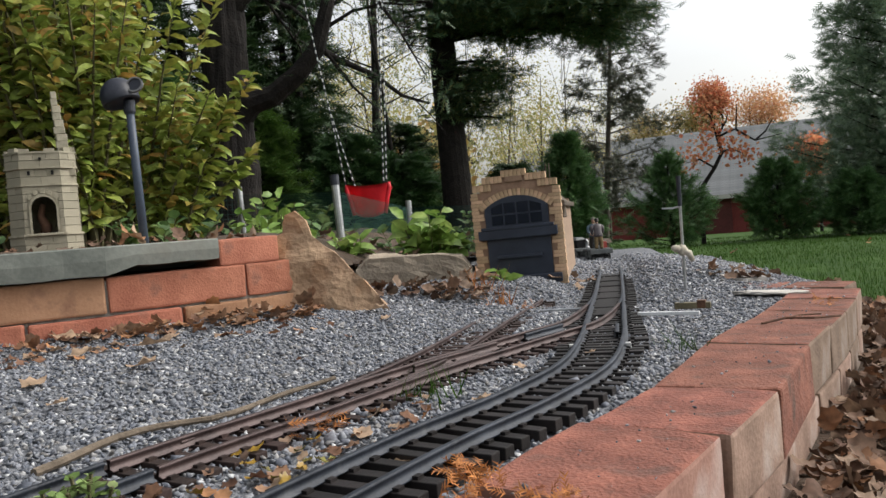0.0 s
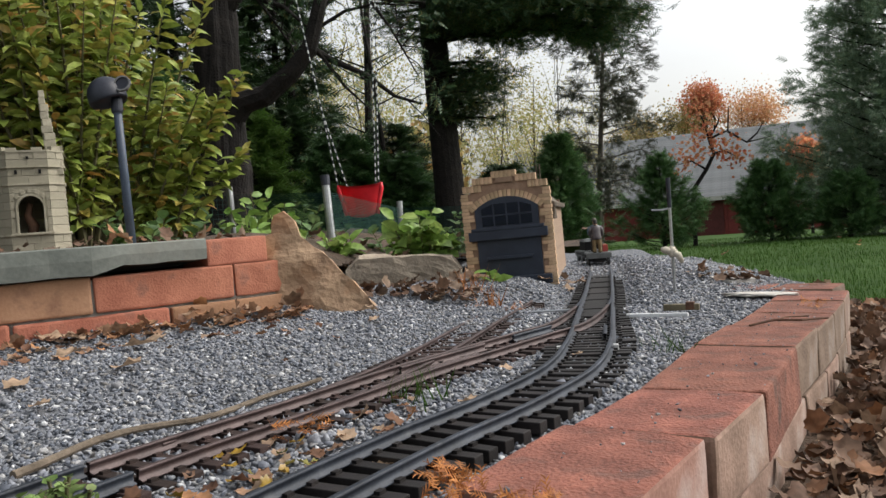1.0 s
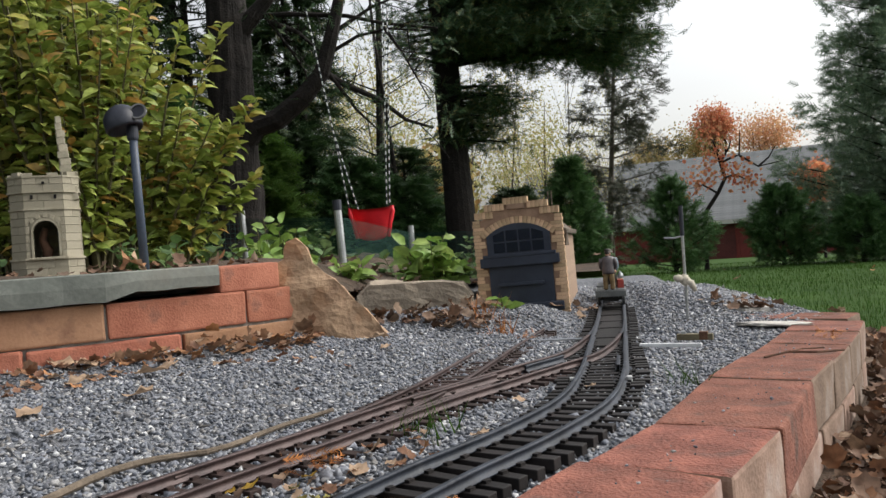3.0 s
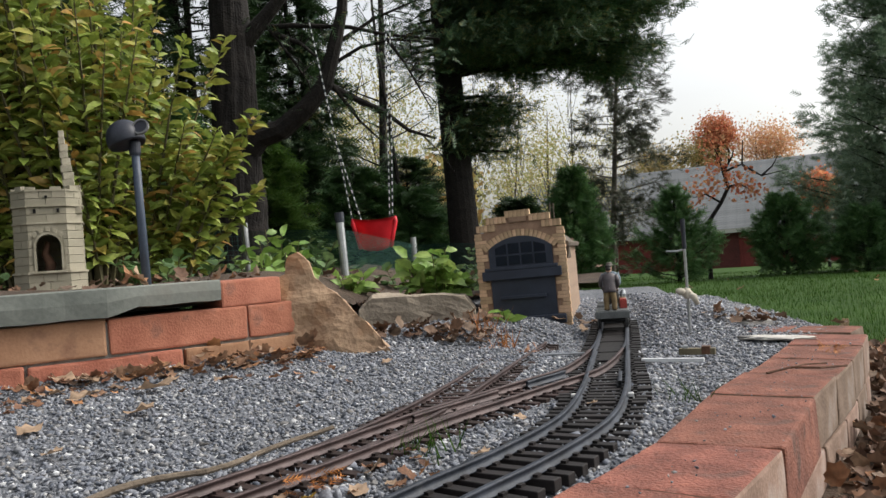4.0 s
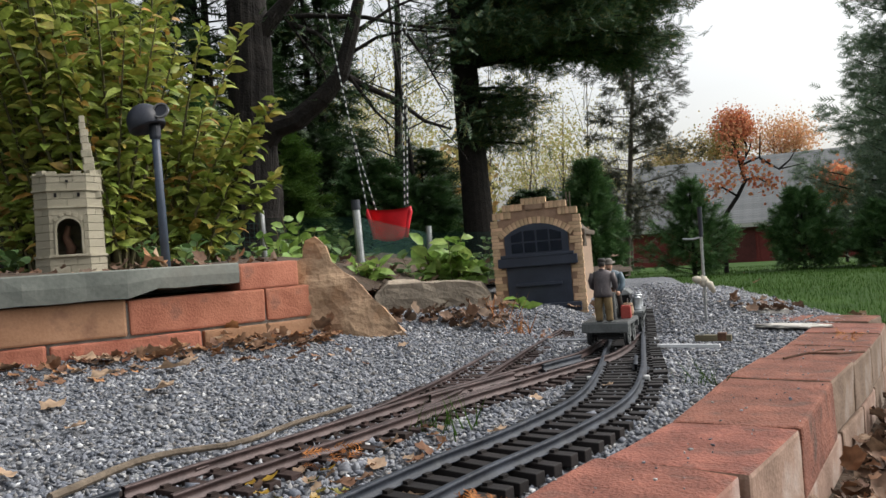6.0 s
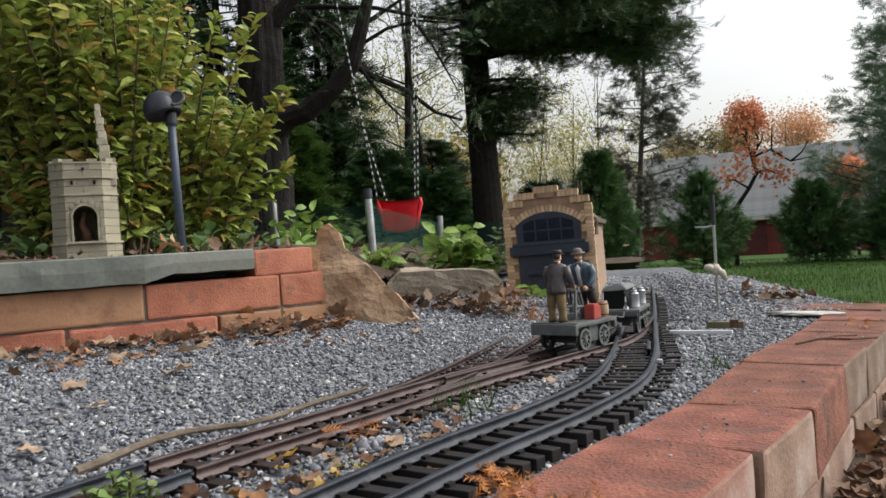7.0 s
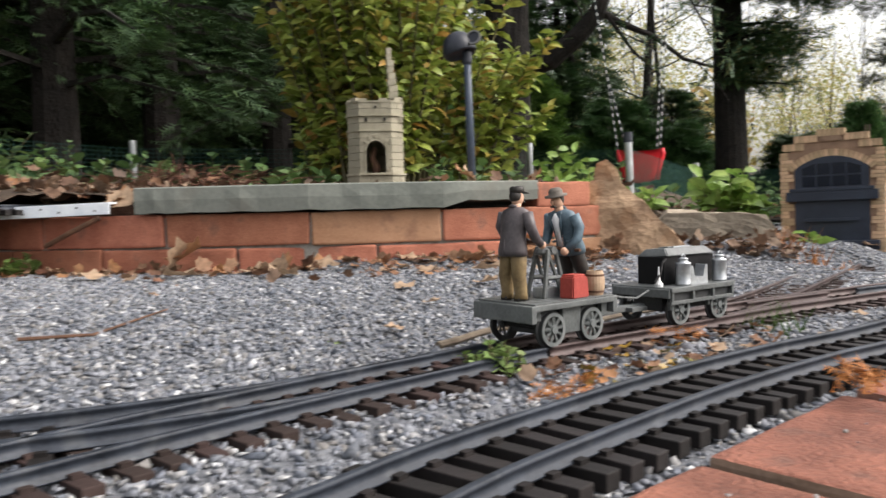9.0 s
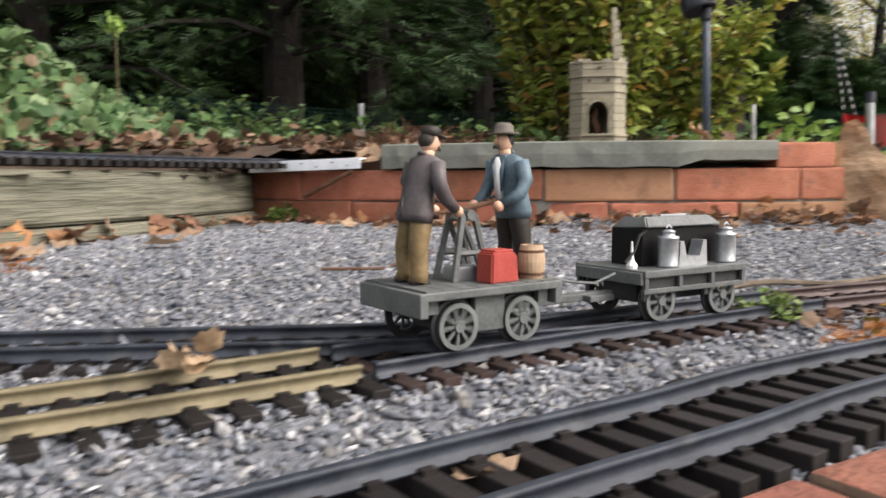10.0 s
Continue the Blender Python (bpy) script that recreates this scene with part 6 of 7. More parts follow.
def build_trees():
    # big swing tree with its long limb
    t = empty("swing_tree", pose(-2.375, 5.55, -0.05), "large tree with shade-darkened bark whose limb carries the swing", "tree")
    bm = bmesh.new()
    tube(bm, [(0.0, 0, -0.3), (0, 0, 0.0), (0.0, 0, 0.39), (0.005, 0, 0.9), (0.012, 0, 1.48), (0.02, 0, 2.0), (0.0, 0, 3.0), (-0.1, 0.1, 4.2)], [0.30, 0.235, 0.200, 0.188, 0.170, 0.155, 0.12, 0.08], 20)
    bmesh.ops.subdivide_edges(bm, edges=bm.edges[:], cuts=2, use_grid_fill=True)
    for v in bm.verts:
        v.co += Vector((noise.noise(v.co * 6), noise.noise(v.co * 6 + Vector((3, 1, 2))), 0)) * 0.02 + Vector((v.co.x, v.co.y, 0)) * 0.10 * noise.noise(Vector((v.co.x * 22, v.co.y * 22, v.co.z * 5)))
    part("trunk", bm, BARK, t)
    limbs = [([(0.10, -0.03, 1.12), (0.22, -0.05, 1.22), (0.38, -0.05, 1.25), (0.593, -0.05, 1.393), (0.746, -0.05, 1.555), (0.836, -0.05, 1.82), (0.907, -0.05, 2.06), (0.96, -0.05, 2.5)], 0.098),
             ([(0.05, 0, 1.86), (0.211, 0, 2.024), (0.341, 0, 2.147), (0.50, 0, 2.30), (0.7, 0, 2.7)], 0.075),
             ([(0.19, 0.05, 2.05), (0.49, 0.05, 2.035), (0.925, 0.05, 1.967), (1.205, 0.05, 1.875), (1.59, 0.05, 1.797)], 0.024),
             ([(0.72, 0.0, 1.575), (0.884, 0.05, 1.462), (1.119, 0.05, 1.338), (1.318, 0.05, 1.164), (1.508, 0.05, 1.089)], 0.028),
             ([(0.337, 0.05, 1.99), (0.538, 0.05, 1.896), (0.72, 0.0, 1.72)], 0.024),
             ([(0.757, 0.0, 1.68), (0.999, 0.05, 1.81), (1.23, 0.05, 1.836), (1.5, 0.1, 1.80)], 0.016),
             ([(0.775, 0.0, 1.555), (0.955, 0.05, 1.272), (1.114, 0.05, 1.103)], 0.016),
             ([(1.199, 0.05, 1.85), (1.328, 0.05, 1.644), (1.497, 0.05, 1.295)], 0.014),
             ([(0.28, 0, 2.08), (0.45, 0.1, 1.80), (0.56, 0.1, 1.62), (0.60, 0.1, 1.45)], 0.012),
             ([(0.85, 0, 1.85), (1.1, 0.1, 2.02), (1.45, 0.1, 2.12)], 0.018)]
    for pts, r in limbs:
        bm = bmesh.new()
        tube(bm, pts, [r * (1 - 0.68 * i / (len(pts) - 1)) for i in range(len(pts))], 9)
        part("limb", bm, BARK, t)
    bm = bmesh.new()
    for pts, r in limbs[2:]:
        for k in range(9):
            i = int(RNG.integers(0, len(pts) - 1))
            p = Vector(pts[i]).lerp(Vector(pts[i + 1]), RNG.uniform())
            d = Vector((RNG.uniform(-0.2, 1.0), RNG.normal() * 0.4, RNG.uniform(-0.9, 0.5)))
            ln = RNG.uniform(0.12, 0.38)
            tube(bm, [p, p + d * ln * 0.5 + Vector((0, 0, 0.02)), p + d * ln], [0.006, 0.004, 0.0015], 4, caps=False)
    part("twigwork", bm, BARK, t, kind="stuff")
    n = 420
    ends = np.array([p for pts, _ in limbs[2:] for p in pts[1:]])
    c = ends[RNG.integers(0, len(ends), n)] + RNG.normal(size=(n, 3)) * np.array([0.15, 0.14, 0.09])
    scattered("foliage", c, rnd_dirs(n), rnd_dirs(n, 0.5), RNG.uniform(0.06, 0.12, n), SPRAY_V, SPRAY_F, NEEDLE_PINE, t, kind="stuff")

    # white pine with layered boughs, thick above and thin below
    t = empty("white_pine", pose(-1.28, 8.95, -0.2), "tall white pine with layered dark boughs", "tree")
    bm = bmesh.new()
    tube(bm, [(0.08, 0, -0.3), (0.05, 0, 0.0), (0.02, 0, 1.2), (-0.02, 0, 2.6), (-0.06, 0, 6.5)], [0.22, 0.19, 0.165, 0.150, 0.08], 16)
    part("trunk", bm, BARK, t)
    P, A, N, S = [], [], [], []
    bm = bmesh.new()
    for k in range(150):
        if k < 104:
            z = 2.42 + 1.2 * ((k + 0.5) / 104)
            ang = RNG.uniform(-0.42, 0.30) * math.pi
            ln = RNG.uniform(0.9, 2.75)
        elif k < 128:
            z = 2.45 + 1.8 * (k - 104) / 24
            ang = RNG.uniform(0.6, 1.4) * math.pi
            ln = RNG.uniform(0.3, 0.7)
        else:
            z = 1.55 + 0.65 * (k - 128) / 22
            ang = RNG.uniform(-0.4, 0.4) * math.pi
            ln = RNG.uniform(0.35, 0.95)
        d = Vector((math.cos(ang), math.sin(ang) * 0.8, 0))
        pts = [Vector((0, 0, z)) + d * ln * u + Vector((0, 0, 0.22 * ln * u - 0.24 * ln * u * u)) for u in (0, 0.33, 0.66, 1.0)]
        tube(bm, pts, [0.030, 0.021, 0.012, 0.004], 5, caps=False)
        for j in range(int(120 * ln)):
            u = 0.15 + 0.85 * math.sqrt(RNG.uniform())
            i = min(int(u * 3), 2)
            p = pts[i].lerp(pts[i + 1], u * 3 - i) + Vector((RNG.normal() * 0.13, RNG.normal() * 0.16, RNG.normal() * 0.05 - 0.02))
            P.append(p)
            A.append(d * 0.6 + Vector((RNG.normal() * 0.6, RNG.normal() * 0.6, RNG.normal() * 0.35 + 0.05)))
            N.append((RNG.normal() * 0.6, RNG.normal() * 0.6, 1))
            S.append(RNG.uniform(0.10, 0.19))
    part("branchwork", bm, BARK, t, kind="stuff")
    scattered("needles", P, A, N, S, SPRAY_V, SPRAY_F, NEEDLE_PINE, t, kind="stuff")

    # thin bare trunks
    for x, y, h, r, lx in ((-2.9, 11.6, 6, 0.075, 0.25), (-2.2, 10.2, 5, 0.035, -0.3), (-3.6, 10.5, 6, 0.07, 0.0), (-4.6, 9.0, 6, 0.09, -0.1)):
        tr = empty("bare_tree", pose(x, y, -0.4), "thin bare dark trunk with few twigs", "tree", "bare trunks")
        bm = bmesh.new()
        tube(bm, [(0, 0, 0), (lx * 0.3, 0, h * 0.35), (lx * 0.8, 0, h * 0.7), (lx, 0, h)], [r, r * 0.85, r * 0.6, r * 0.3], 8)
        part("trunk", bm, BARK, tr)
        bm = bmesh.new()
        for k in range(14):
            f = RNG.uniform(0.2, 0.95)
            a = RNG.uniform(0, 6.28)
            ln = RNG.uniform(0.4, 1.3)
            b0 = Vector((lx * f, 0, h * f))
            tube(bm, [b0, b0 + Vector((math.cos(a) * ln * 0.5, math.sin(a) * ln * 0.5, ln * 0.22)), b0 + Vector((math.cos(a) * ln, math.sin(a) * ln, ln * 0.5))], [r * 0.28, r * 0.16, 0.004], 4, caps=False)
        part("twigwork", bm, BARK, tr, kind="stuff")

    # dark hedge of conifers around the west and north
    for x, y, h, r, st in ((-3.75, 2.7, 5.5, 1.5, 0.16), (-3.95, 3.6, 6, 1.5, 0.16), (-4.1, 4.9, 6, 1.6, 0.12), (-4.8, 1.7, 6, 1.6, 0.13), (-5.0, 6.0, 6, 1.8, 0.08), (-5.9, 3.4, 7, 2.0, 0.06), (-6.3, 1.0, 7, 2.0, 0.06)):
        conifer(x, y, -0.1, h, r, NEEDLE_DARK, "dense dark green conifer closing the garden's edge", st, 110, 130, 0.13, 0.35, 0.13, 0.45)
    for x, y, h, r, mat in ((-3.0, 7.5, 1.75, 0.62, NEEDLE_LIME), (-3.9, 7.2, 2.2, 0.8, NEEDLE_GREEN), (-2.5, 8.9, 1.6, 0.75, NEEDLE_GREEN), (-1.95, 9.3, 1.35, 0.7, NEEDLE_GREEN), (-2.25, 10.6, 1.9, 0.9, NEEDLE_DARK), (-3.4, 9.6, 2.1, 0.9, NEEDLE_DARK), (-0.75, 10.6, 1.2, 0.6, NEEDLE_DARK)):
        conifer(x, y, -0.3, h, r, mat, "bushy evergreen under the tall trees", 0.03, 110, 50, 0.20, 0.12, 0.05, 0.5)
    for x, y, h, r in ((-7.5, 5.5, 8, 2.4), (-7, 8.5, 8, 2.2), (-8.5, 2.0, 8, 2.4), (-8, -1.5, 8, 2.6), (-7.3, 3.6, 8, 2.3), (-7.2, 0.2, 8, 2.3), (-6.2, 6.6, 8, 2.0)):
        conifer(x, y, -0.4, h, r, NEEDLE_DARK, "tall dark conifer at the back of the garden", 0.01, 190, 60, 0.46, 0.25, 0.16, 0.4)

    for x, y, h, r in ((-4.5, 9.0, 6.0, 1.2), (-3.75, 10.4, 5.2, 0.85)):
        conifer(x, y, -0.3, h, r, NEEDLE_DARK, "tall dark hemlock among the trunks", 0.30, 110, 60, 0.26, 0.30, 0.09, 0.5, puff=0.08)
    # trees on the lawn
    conifer(-0.02, 10.1, -0.35, 1.52, 0.50, NEEDLE_GREEN, "dark green young fir behind the engine shed", 0.02, 110, 60, 0.14, -0.25, 0.03, 0.6, puff=0.10, flat=0.1, ragged=0.5)
    conifer(0.47, 14.1, -0.5, 5.6, 1.22, NEEDLE_GREY, "thin grey-green spruce with drooping bare branches", 0.10, 170, 100, 0.15, 0.10, 0.06, 0.42, BARK_LIGHT, lean=(0.52, 0), gaps=0.36, ragged=0.22, puff=0.10, flat=0.1)
    conifer(0.15, 14.6, -0.5, 1.9, 0.60, NEEDLE_DARK, "dark green fir beside the spruce", 0.03, 70, 40, 0.13, 0.05, 0.04, 0.7)
    conifer(5.0, 12.6, -0.45, 6.3, 2.10, NEEDLE_BLUE, "broad grey-green fir on the lawn's edge", 0.01, 300, 170, 0.17, -0.10, 0.12, 0.85, ragged=0.40, puff=0.09, gaps=0.05, flat=0.1, low_heavy=1.35)
    conifer(1.29, 11.0, -0.38, 1.25, 0.66, NEEDLE_GREEN, "young spreading fir on the lawn", 0.01, 80, 56, 0.14, -0.28, 0.03, 0.8, puff=0.08, flat=0.1, ragged=0.4)
    conifer(2.84, 11.8, -0.42, 1.12, 0.58, NEEDLE_GREEN, "low spreading evergreen bush before the barn", 0.01, 90, 64, 0.14, -0.3, 0.03, 0.55, puff=0.08, flat=0.1, ragged=0.45)
    conifer(3.75, 11.4, -0.40, 0.85, 0.46, NEEDLE_GREEN, "low dark evergreen bush on the lawn's edge", 0.01, 70, 50, 0.14, -0.2, 0.03, 0.5, flat=0.1)

    # crooked little tree with thin red leaves
    t = empty("crooked_tree", pose(1.83, 12.0, -0.4), "small crooked dark tree with a few reddish leaves", "tree")
    bm = bmesh.new()
    tube(bm, [(0, 0, 0), (0.0, 0, 0.6), (0.04, 0, 0.85), (0.22, 0, 1.10), (0.34, 0, 1.32), (0.28, 0, 1.53), (0.42, 0, 1.59), (0.55, 0, 1.63), (0.58, 0, 1.98)], [0.034, 0.032, 0.030, 0.028, 0.026, 0.022, 0.018, 0.014, 0.006], 8)
    part("trunk", bm, BARK, t)
    tips = []
    for pts in ([(0.28, 0, 1.53), (0.24, 0, 1.75), (0.14, 0, 2.02)], [(0.55, 0, 1.62), (0.8, 0, 1.44), (1.16, 0, 1.50)], [(0.22, 0, 1.10), (0.02, 0, 1.24), (-0.18, 0, 1.20)], [(0.34, 0, 1.32), (0.5, 0.1, 1.36), (0.66, 0.1, 1.26)], [(0.28, 0, 1.53), (0.42, 0, 1.75), (0.46, 0, 1.9)], [(0.8, 0, 1.44), (0.95, 0, 1.56), (1.05, 0, 1.72)]):
        bm = bmesh.new()
        tube(bm, pts, [0.018, 0.012, 0.004], 6)
        part("branch", bm, BARK, t)
        tips += pts[1:]
    n = 620
    at = np.array([(-0.18, 0, 1.20), (0.02, 0, 1.28), (0.66, 0.1, 1.26), (0.5, 0.1, 1.36), (0.24, 0, 1.62), (0.46, 0, 1.45), (0.1, 0, 1.45)] + tips[:2])
    c = at[RNG.integers(0, len(at), n)] + RNG.normal(size=(n, 3)) * np.array([0.12, 0.1, 0.10])
    scattered("foliage", c, rnd_dirs(n), rnd_dirs(n), RNG.uniform(0.03, 0.065, n), LEAF_V, LEAF_F, AUTUMN_RED, t, kind="stuff", wide=1.3)

    # autumn crowns beyond the barn
    for x, y, h, cr, mat, lab, low in ((9.2, 57, 10.2, 1.2, AUTUMN_RED, "red autumn maple beyond the barn", 0.76), (12.3, 57, 9.3, 1.9, AUTUMN_ORANGE, "orange autumn maple beyond the barn", 0.66), (8.1, 58, 8.9, 2.0, AUTUMN_GOLD, "yellow-green autumn tree beyond the barn", 0.72), (4.8, 60, 8.6, 1.8, AUTUMN_GOLD, "golden autumn tree beyond the barn", 0.68)):
        broadleaf(x, y, -1.5, h, cr, mat, lab, 40, 130, 0.125, 0.09, low=low, puff=0.30)
    broadleaf(5.35, 19, -0.7, 2.30, 0.55, AUTUMN_RED, "low red-leaved bush behind the fir", 20, 60, 0.09, 0.04, low=0.6)
    # thin golden woods to the north
    for x, y, h, cr in ((-1.6, 22, 7, 1.5), (-3.2, 24, 8, 2.2), (-0.3, 27, 8, 2.0), (-5.5, 22, 8, 2.2), (-2.6, 30, 9, 2.6), (1.2, 36, 8.5, 2.2), (-8.0, 26, 9, 3.0), (-11, 22, 9, 3.0), (-4.4, 18, 6.5, 1.6), (-6.2, 17, 6.5, 1.8), (-0.8, 20, 5, 1.3)):
        broadleaf(x, y, -0.9, h, cr, PALE_GOLD, "thin golden-leaved tree in the far woods", 30, 110, 0.055, 0.05, BARK_LIGHT, low=0.10, puff=0.17)
    broadleaf(-2.5, 13.8, -0.5, 2.6, 0.9, AUTUMN_GOLD, "small orange-leaved tree between the dark trunks", 24, 40, 0.12, 0.05, low=0.2)
    # distant woods closing the view all round
    P, A, N, S = [], [], [], []
    for k in range(240):
        a = RNG.uniform(0, 2 * math.pi)
        if 0.85 < a < 1.75:
            continue
        r = RNG.uniform(55, 95)
        hgt = RNG.uniform(5, 11)
        c = np.array([r * math.cos(a), r * math.sin(a), -2 + hgt * 0.5])
        q = c + RNG.normal(size=(60, 3)) * np.array([2.6, 2.6, hgt * 0.24])
        P.append(q)
        A.append(rnd_dirs(60))
        N.append(rnd_dirs(60))
        S.append(RNG.uniform(0.8, 1.8, 60))
    tagged(scattered("distant_woods", np.vstack(P), np.vstack(A), np.vstack(N), np.concatenate(S), LEAF_V, LEAF_F_FAR, NEEDLE_GREY, None, "hazy far woods round the garden", "stuff", wide=1.3), category="woods")


def build_barn():
    barn = empty("barn", pose(5.0, 47.0, -1.55, 0, 0, -14), "long dark red barn with a grey shingle roof", "barn")
    L, W, EH, RH = 19.0, 8.0, 2.45, 6.3
    bm = bmesh.new()
    box(bm, L, W, EH, pose(0, W / 2, 0))
    part("wall", bm, BARN_RED, barn)
    for i in range(38):
        blocky("siding_board", L / 38 - 0.03, 0.04, EH - 0.1, pose(-L / 2 + L / 38 * (i + 0.5), -0.02, 0), BARN_RED, barn, 0)
    bm = bmesh.new()
    prism(bm, [(-0.6, EH - 0.15), (W / 2, RH), (W + 0.6, EH - 0.15), (W + 0.6, EH - 0.35), (W / 2, RH - 0.25), (-0.6, EH - 0.35)], L + 0.8, pose(-L / 2 - 0.4, 0, 0) @ Matrix(((0, 1, 0, 0), (1, 0, 0, 0), (0, 0, 1, 0), (0, 0, 0, 1))))
    roof = part("roof", bm, SHINGLE, barn)
    n = Vector((0, -(RH - EH), W / 2 + 0.6)).normalized()
    slope = math.degrees(math.atan2(RH - EH + 0.15, W / 2 + 0.6))
    rows = 30
    for r in range(rows):
        f = r / rows
        blocky("shingle_course", L + 0.8, (W / 2 + 0.6) / math.cos(radians(slope)) / rows + 0.03, 0.012, pose(0, -0.6 + (W / 2 + 0.6) * (f + 0.5 / rows), EH - 0.15 + (RH - EH + 0.15) * (f + 0.5 / rows), slope - 1.2, 0, 0), SHINGLE, roof, 0)
    blocky("fascia", L + 0.8, 0.05, 0.22, pose(0, -0.63, EH - 0.38), PALE_STONE, barn, 0)
    for x in (-6.8, 2.2):
        blocky("barn_door", 2.2, 0.06, 2.0, pose(x, -0.08, 0), BARN_DARK, barn, 0)
    shed = empty("far_shed", pose(19.0, 44.0, -1.6, 0, 0, -10), "far low red outbuilding with a pale roof edge", "outbuilding")
    bm = bmesh.new()
    box(bm, 8, 5, 2.0, pose(0, 2.5, 0))
    part("wall", bm, BARN_RED, shed)
    bm = bmesh.new()
    box(bm, 8.6, 5.8, 0.3, pose(0, 2.5, 2.0, -6, 0, 0))
    part("roof", bm, SHINGLE, shed)


BARN_RED = material("barn_red_paint", (0.10, 0.016, 0.013), (0.19, 0.035, 0.028), 0.8, 1.5, 12, 0.3, 0.02)
BARN_DARK = material("dark_barn_door", (0.05, 0.012, 0.010), (0.10, 0.022, 0.018), 0.8, 1.5, 12, 0.3, 0.02)
SHINGLE = material("grey_shingles", (0.12, 0.1275, 0.1312), (0.2025, 0.21, 0.2137), 0.9, 1.2, 9, 0.5, 0.05, piece=0.12)


def build_plants():
    shrub(-1.05, 1.86, 0.14, 58, 1.12, 0.38, 0.050, 92, SHRUB_LEAF, "tall broadleaf shrub with yellow-green autumn leaves", "garden_shrub", 0.16, 0.55, 0.55, 0.56, 0.48, (-0.55, 0.65), True)
    shrub(-1.27, 2.00, 0.14, 42, 1.2, 0.31, 0.050, 88, SHRUB_LEAF, "tall broadleaf shrub with yellow-green autumn leaves", "garden_shrub", 0.14, 0.55, 0.6, 0.56, 0.0, (-0.55, 0.65), True)
    # bright rosette plants near the shed
    for x, y, z, st, h, sp, lf, pr in ((-0.165, 1.78, 0.06, 14, 0.15, 0.075, 0.052, 12), (-0.005, 1.565, 0.02, 3, 0.06, 0.025, 0.045, 5), (-0.085, 1.535, 0.01, 3, 0.04, 0.02, 0.035, 5), (-0.47, 1.72, 0.09, 7, 0.15, 0.07, 0.045, 9), (-0.58, 1.86, 0.10, 8, 0.20, 0.10, 0.045, 9), (-0.37, 1.78, 0.08, 6, 0.09, 0.05, 0.045, 8)):
        shrub(x, y, z, st, h, sp, lf, pr, BRIGHT_LEAF, "bright green leafy perennial in the bed", "perennial", 0.3, 0, 1, 0.72, 0.0, (-0.4, 0.7), True)
    # low ground cover behind the wall
    for x, y, z, n, h, sp in ((-0.62, 2.05, 0.10, 16, 0.16, 0.20), (-0.30, 2.15, 0.06, 16, 0.13, 0.18), (-0.72, 1.62, 0.14, 12, 0.13, 0.12), (-1.10, 1.46, 0.14, 10, 0.10, 0.12), (-1.45, 1.55, 0.16, 16, 0.13, 0.22), (-1.75, 1.35, 0.18, 16, 0.13, 0.25), (-1.62, 1.05, 0.17, 14, 0.12, 0.18), (-2.1, 1.2, 0.22, 18, 0.2, 0.28), (-0.85, 2.5, 0.10, 16, 0.2, 0.3), (-0.2, 2.7, 0.04, 14, 0.2, 0.25), (-2.4, 1.8, 0.15, 18, 0.25, 0.35), (-1.9, 2.1, 0.12, 16, 0.2, 0.3)):
        shrub(x, y, z, n, h, sp, 0.036, 11, COVER_LEAF, "low green ground cover in the planting bed", "ground_cover", 0.15, 0, 1, 1.0)
    # ivy bank
    n = 16000
    x, y = RNG.uniform(-2.5, -1.10, n), RNG.uniform(-0.6, 1.12, n)
    cut = 0.10 + 0.55 * smooth(y, 0.45, 1.05)
    front = np.interp(y, [-0.6, -0.07, 0.23, 0.70, 1.12], [-0.82, -0.90, -1.0, -1.2, -1.25]) - 0.10 - cut * 0.3
    ok = x < front
    x, y = x[ok], y[ok]
    hump = 0.04 + 0.20 * smooth(front[ok] - x, 0.0, 0.55) * (1 - 0.8 * smooth(y, 0.35, 1.05))
    z = bank_height(x, y) + hump * RNG.uniform(0.3, 1.0, len(x)) ** 0.6
    tagged(scattered("ivy_bank", np.c_[x, y, z], rnd_dirs(len(x), 0.1), rnd_dirs(len(x), 1.6) + np.array([0.6, -0.3, 0]), RNG.uniform(0.018, 0.036, len(x)), LEAF_V, LEAF_F, IVY_LEAF, None, "thick bank of ivy and bramble leaves", "stuff", wide=1.25), category="ivy")
    # single flower head above the ivy
    fl = empty("seed_head", pose(-1.47, 0.62, 0.25), "pale green seed head on a thin stem", "flower")
    bm = bmesh.new()
    tube(bm, [(0, 0, 0), (0.0, 0, 0.15)], 0.002, 5)
    part("stem", bm, STEM, fl)
    q = RNG.normal(size=(30, 3)) * 0.008 + np.array([0, 0, 0.155])
    scattered("head", q, rnd_dirs(30), rnd_dirs(30), 0.016, LEAF_V, LEAF_F, BRIGHT_LEAF, fl, kind="stuff")
    # weeds between the rails
    for x, y, h, sp, lf in ((-0.126, 0.450, 0.040, 0.024, 0.0088), (-0.16, 0.60, 0.014, 0.016, 0.008), (-1.085, 0.725, 0.05, 0.025, 0.016), (-0.30, 0.50, 0.015, 0.02, 0.009), (0.02, 0.46, 0.014, 0.02, 0.009)):
        shrub(x, y, float(bed_height(x, y)) + 0.002, 26, h, sp, lf, 14, WEED_LEAF, "small green weed growing in the gravel", "weed", 0.2, 0, 1, 1.3)
    for x, y, n, h in ((0.020, 0.715, 46, 0.030), (0.265, 0.93, 26, 0.03), (-0.02, 1.44, 30, 0.045), (0.02, 1.36, 26, 0.04)):
        p = np.c_[x + RNG.normal(size=n) * 0.014, y + RNG.normal(size=n) * 0.014, np.full(n, float(bed_height(x, y)) - 0.001)]
        a = rnd_dirs(n) * np.array([1, 1, 0.1])
        tuft = empty("grass_tuft", label="small tuft of thin grass in the gravel", category="grass")
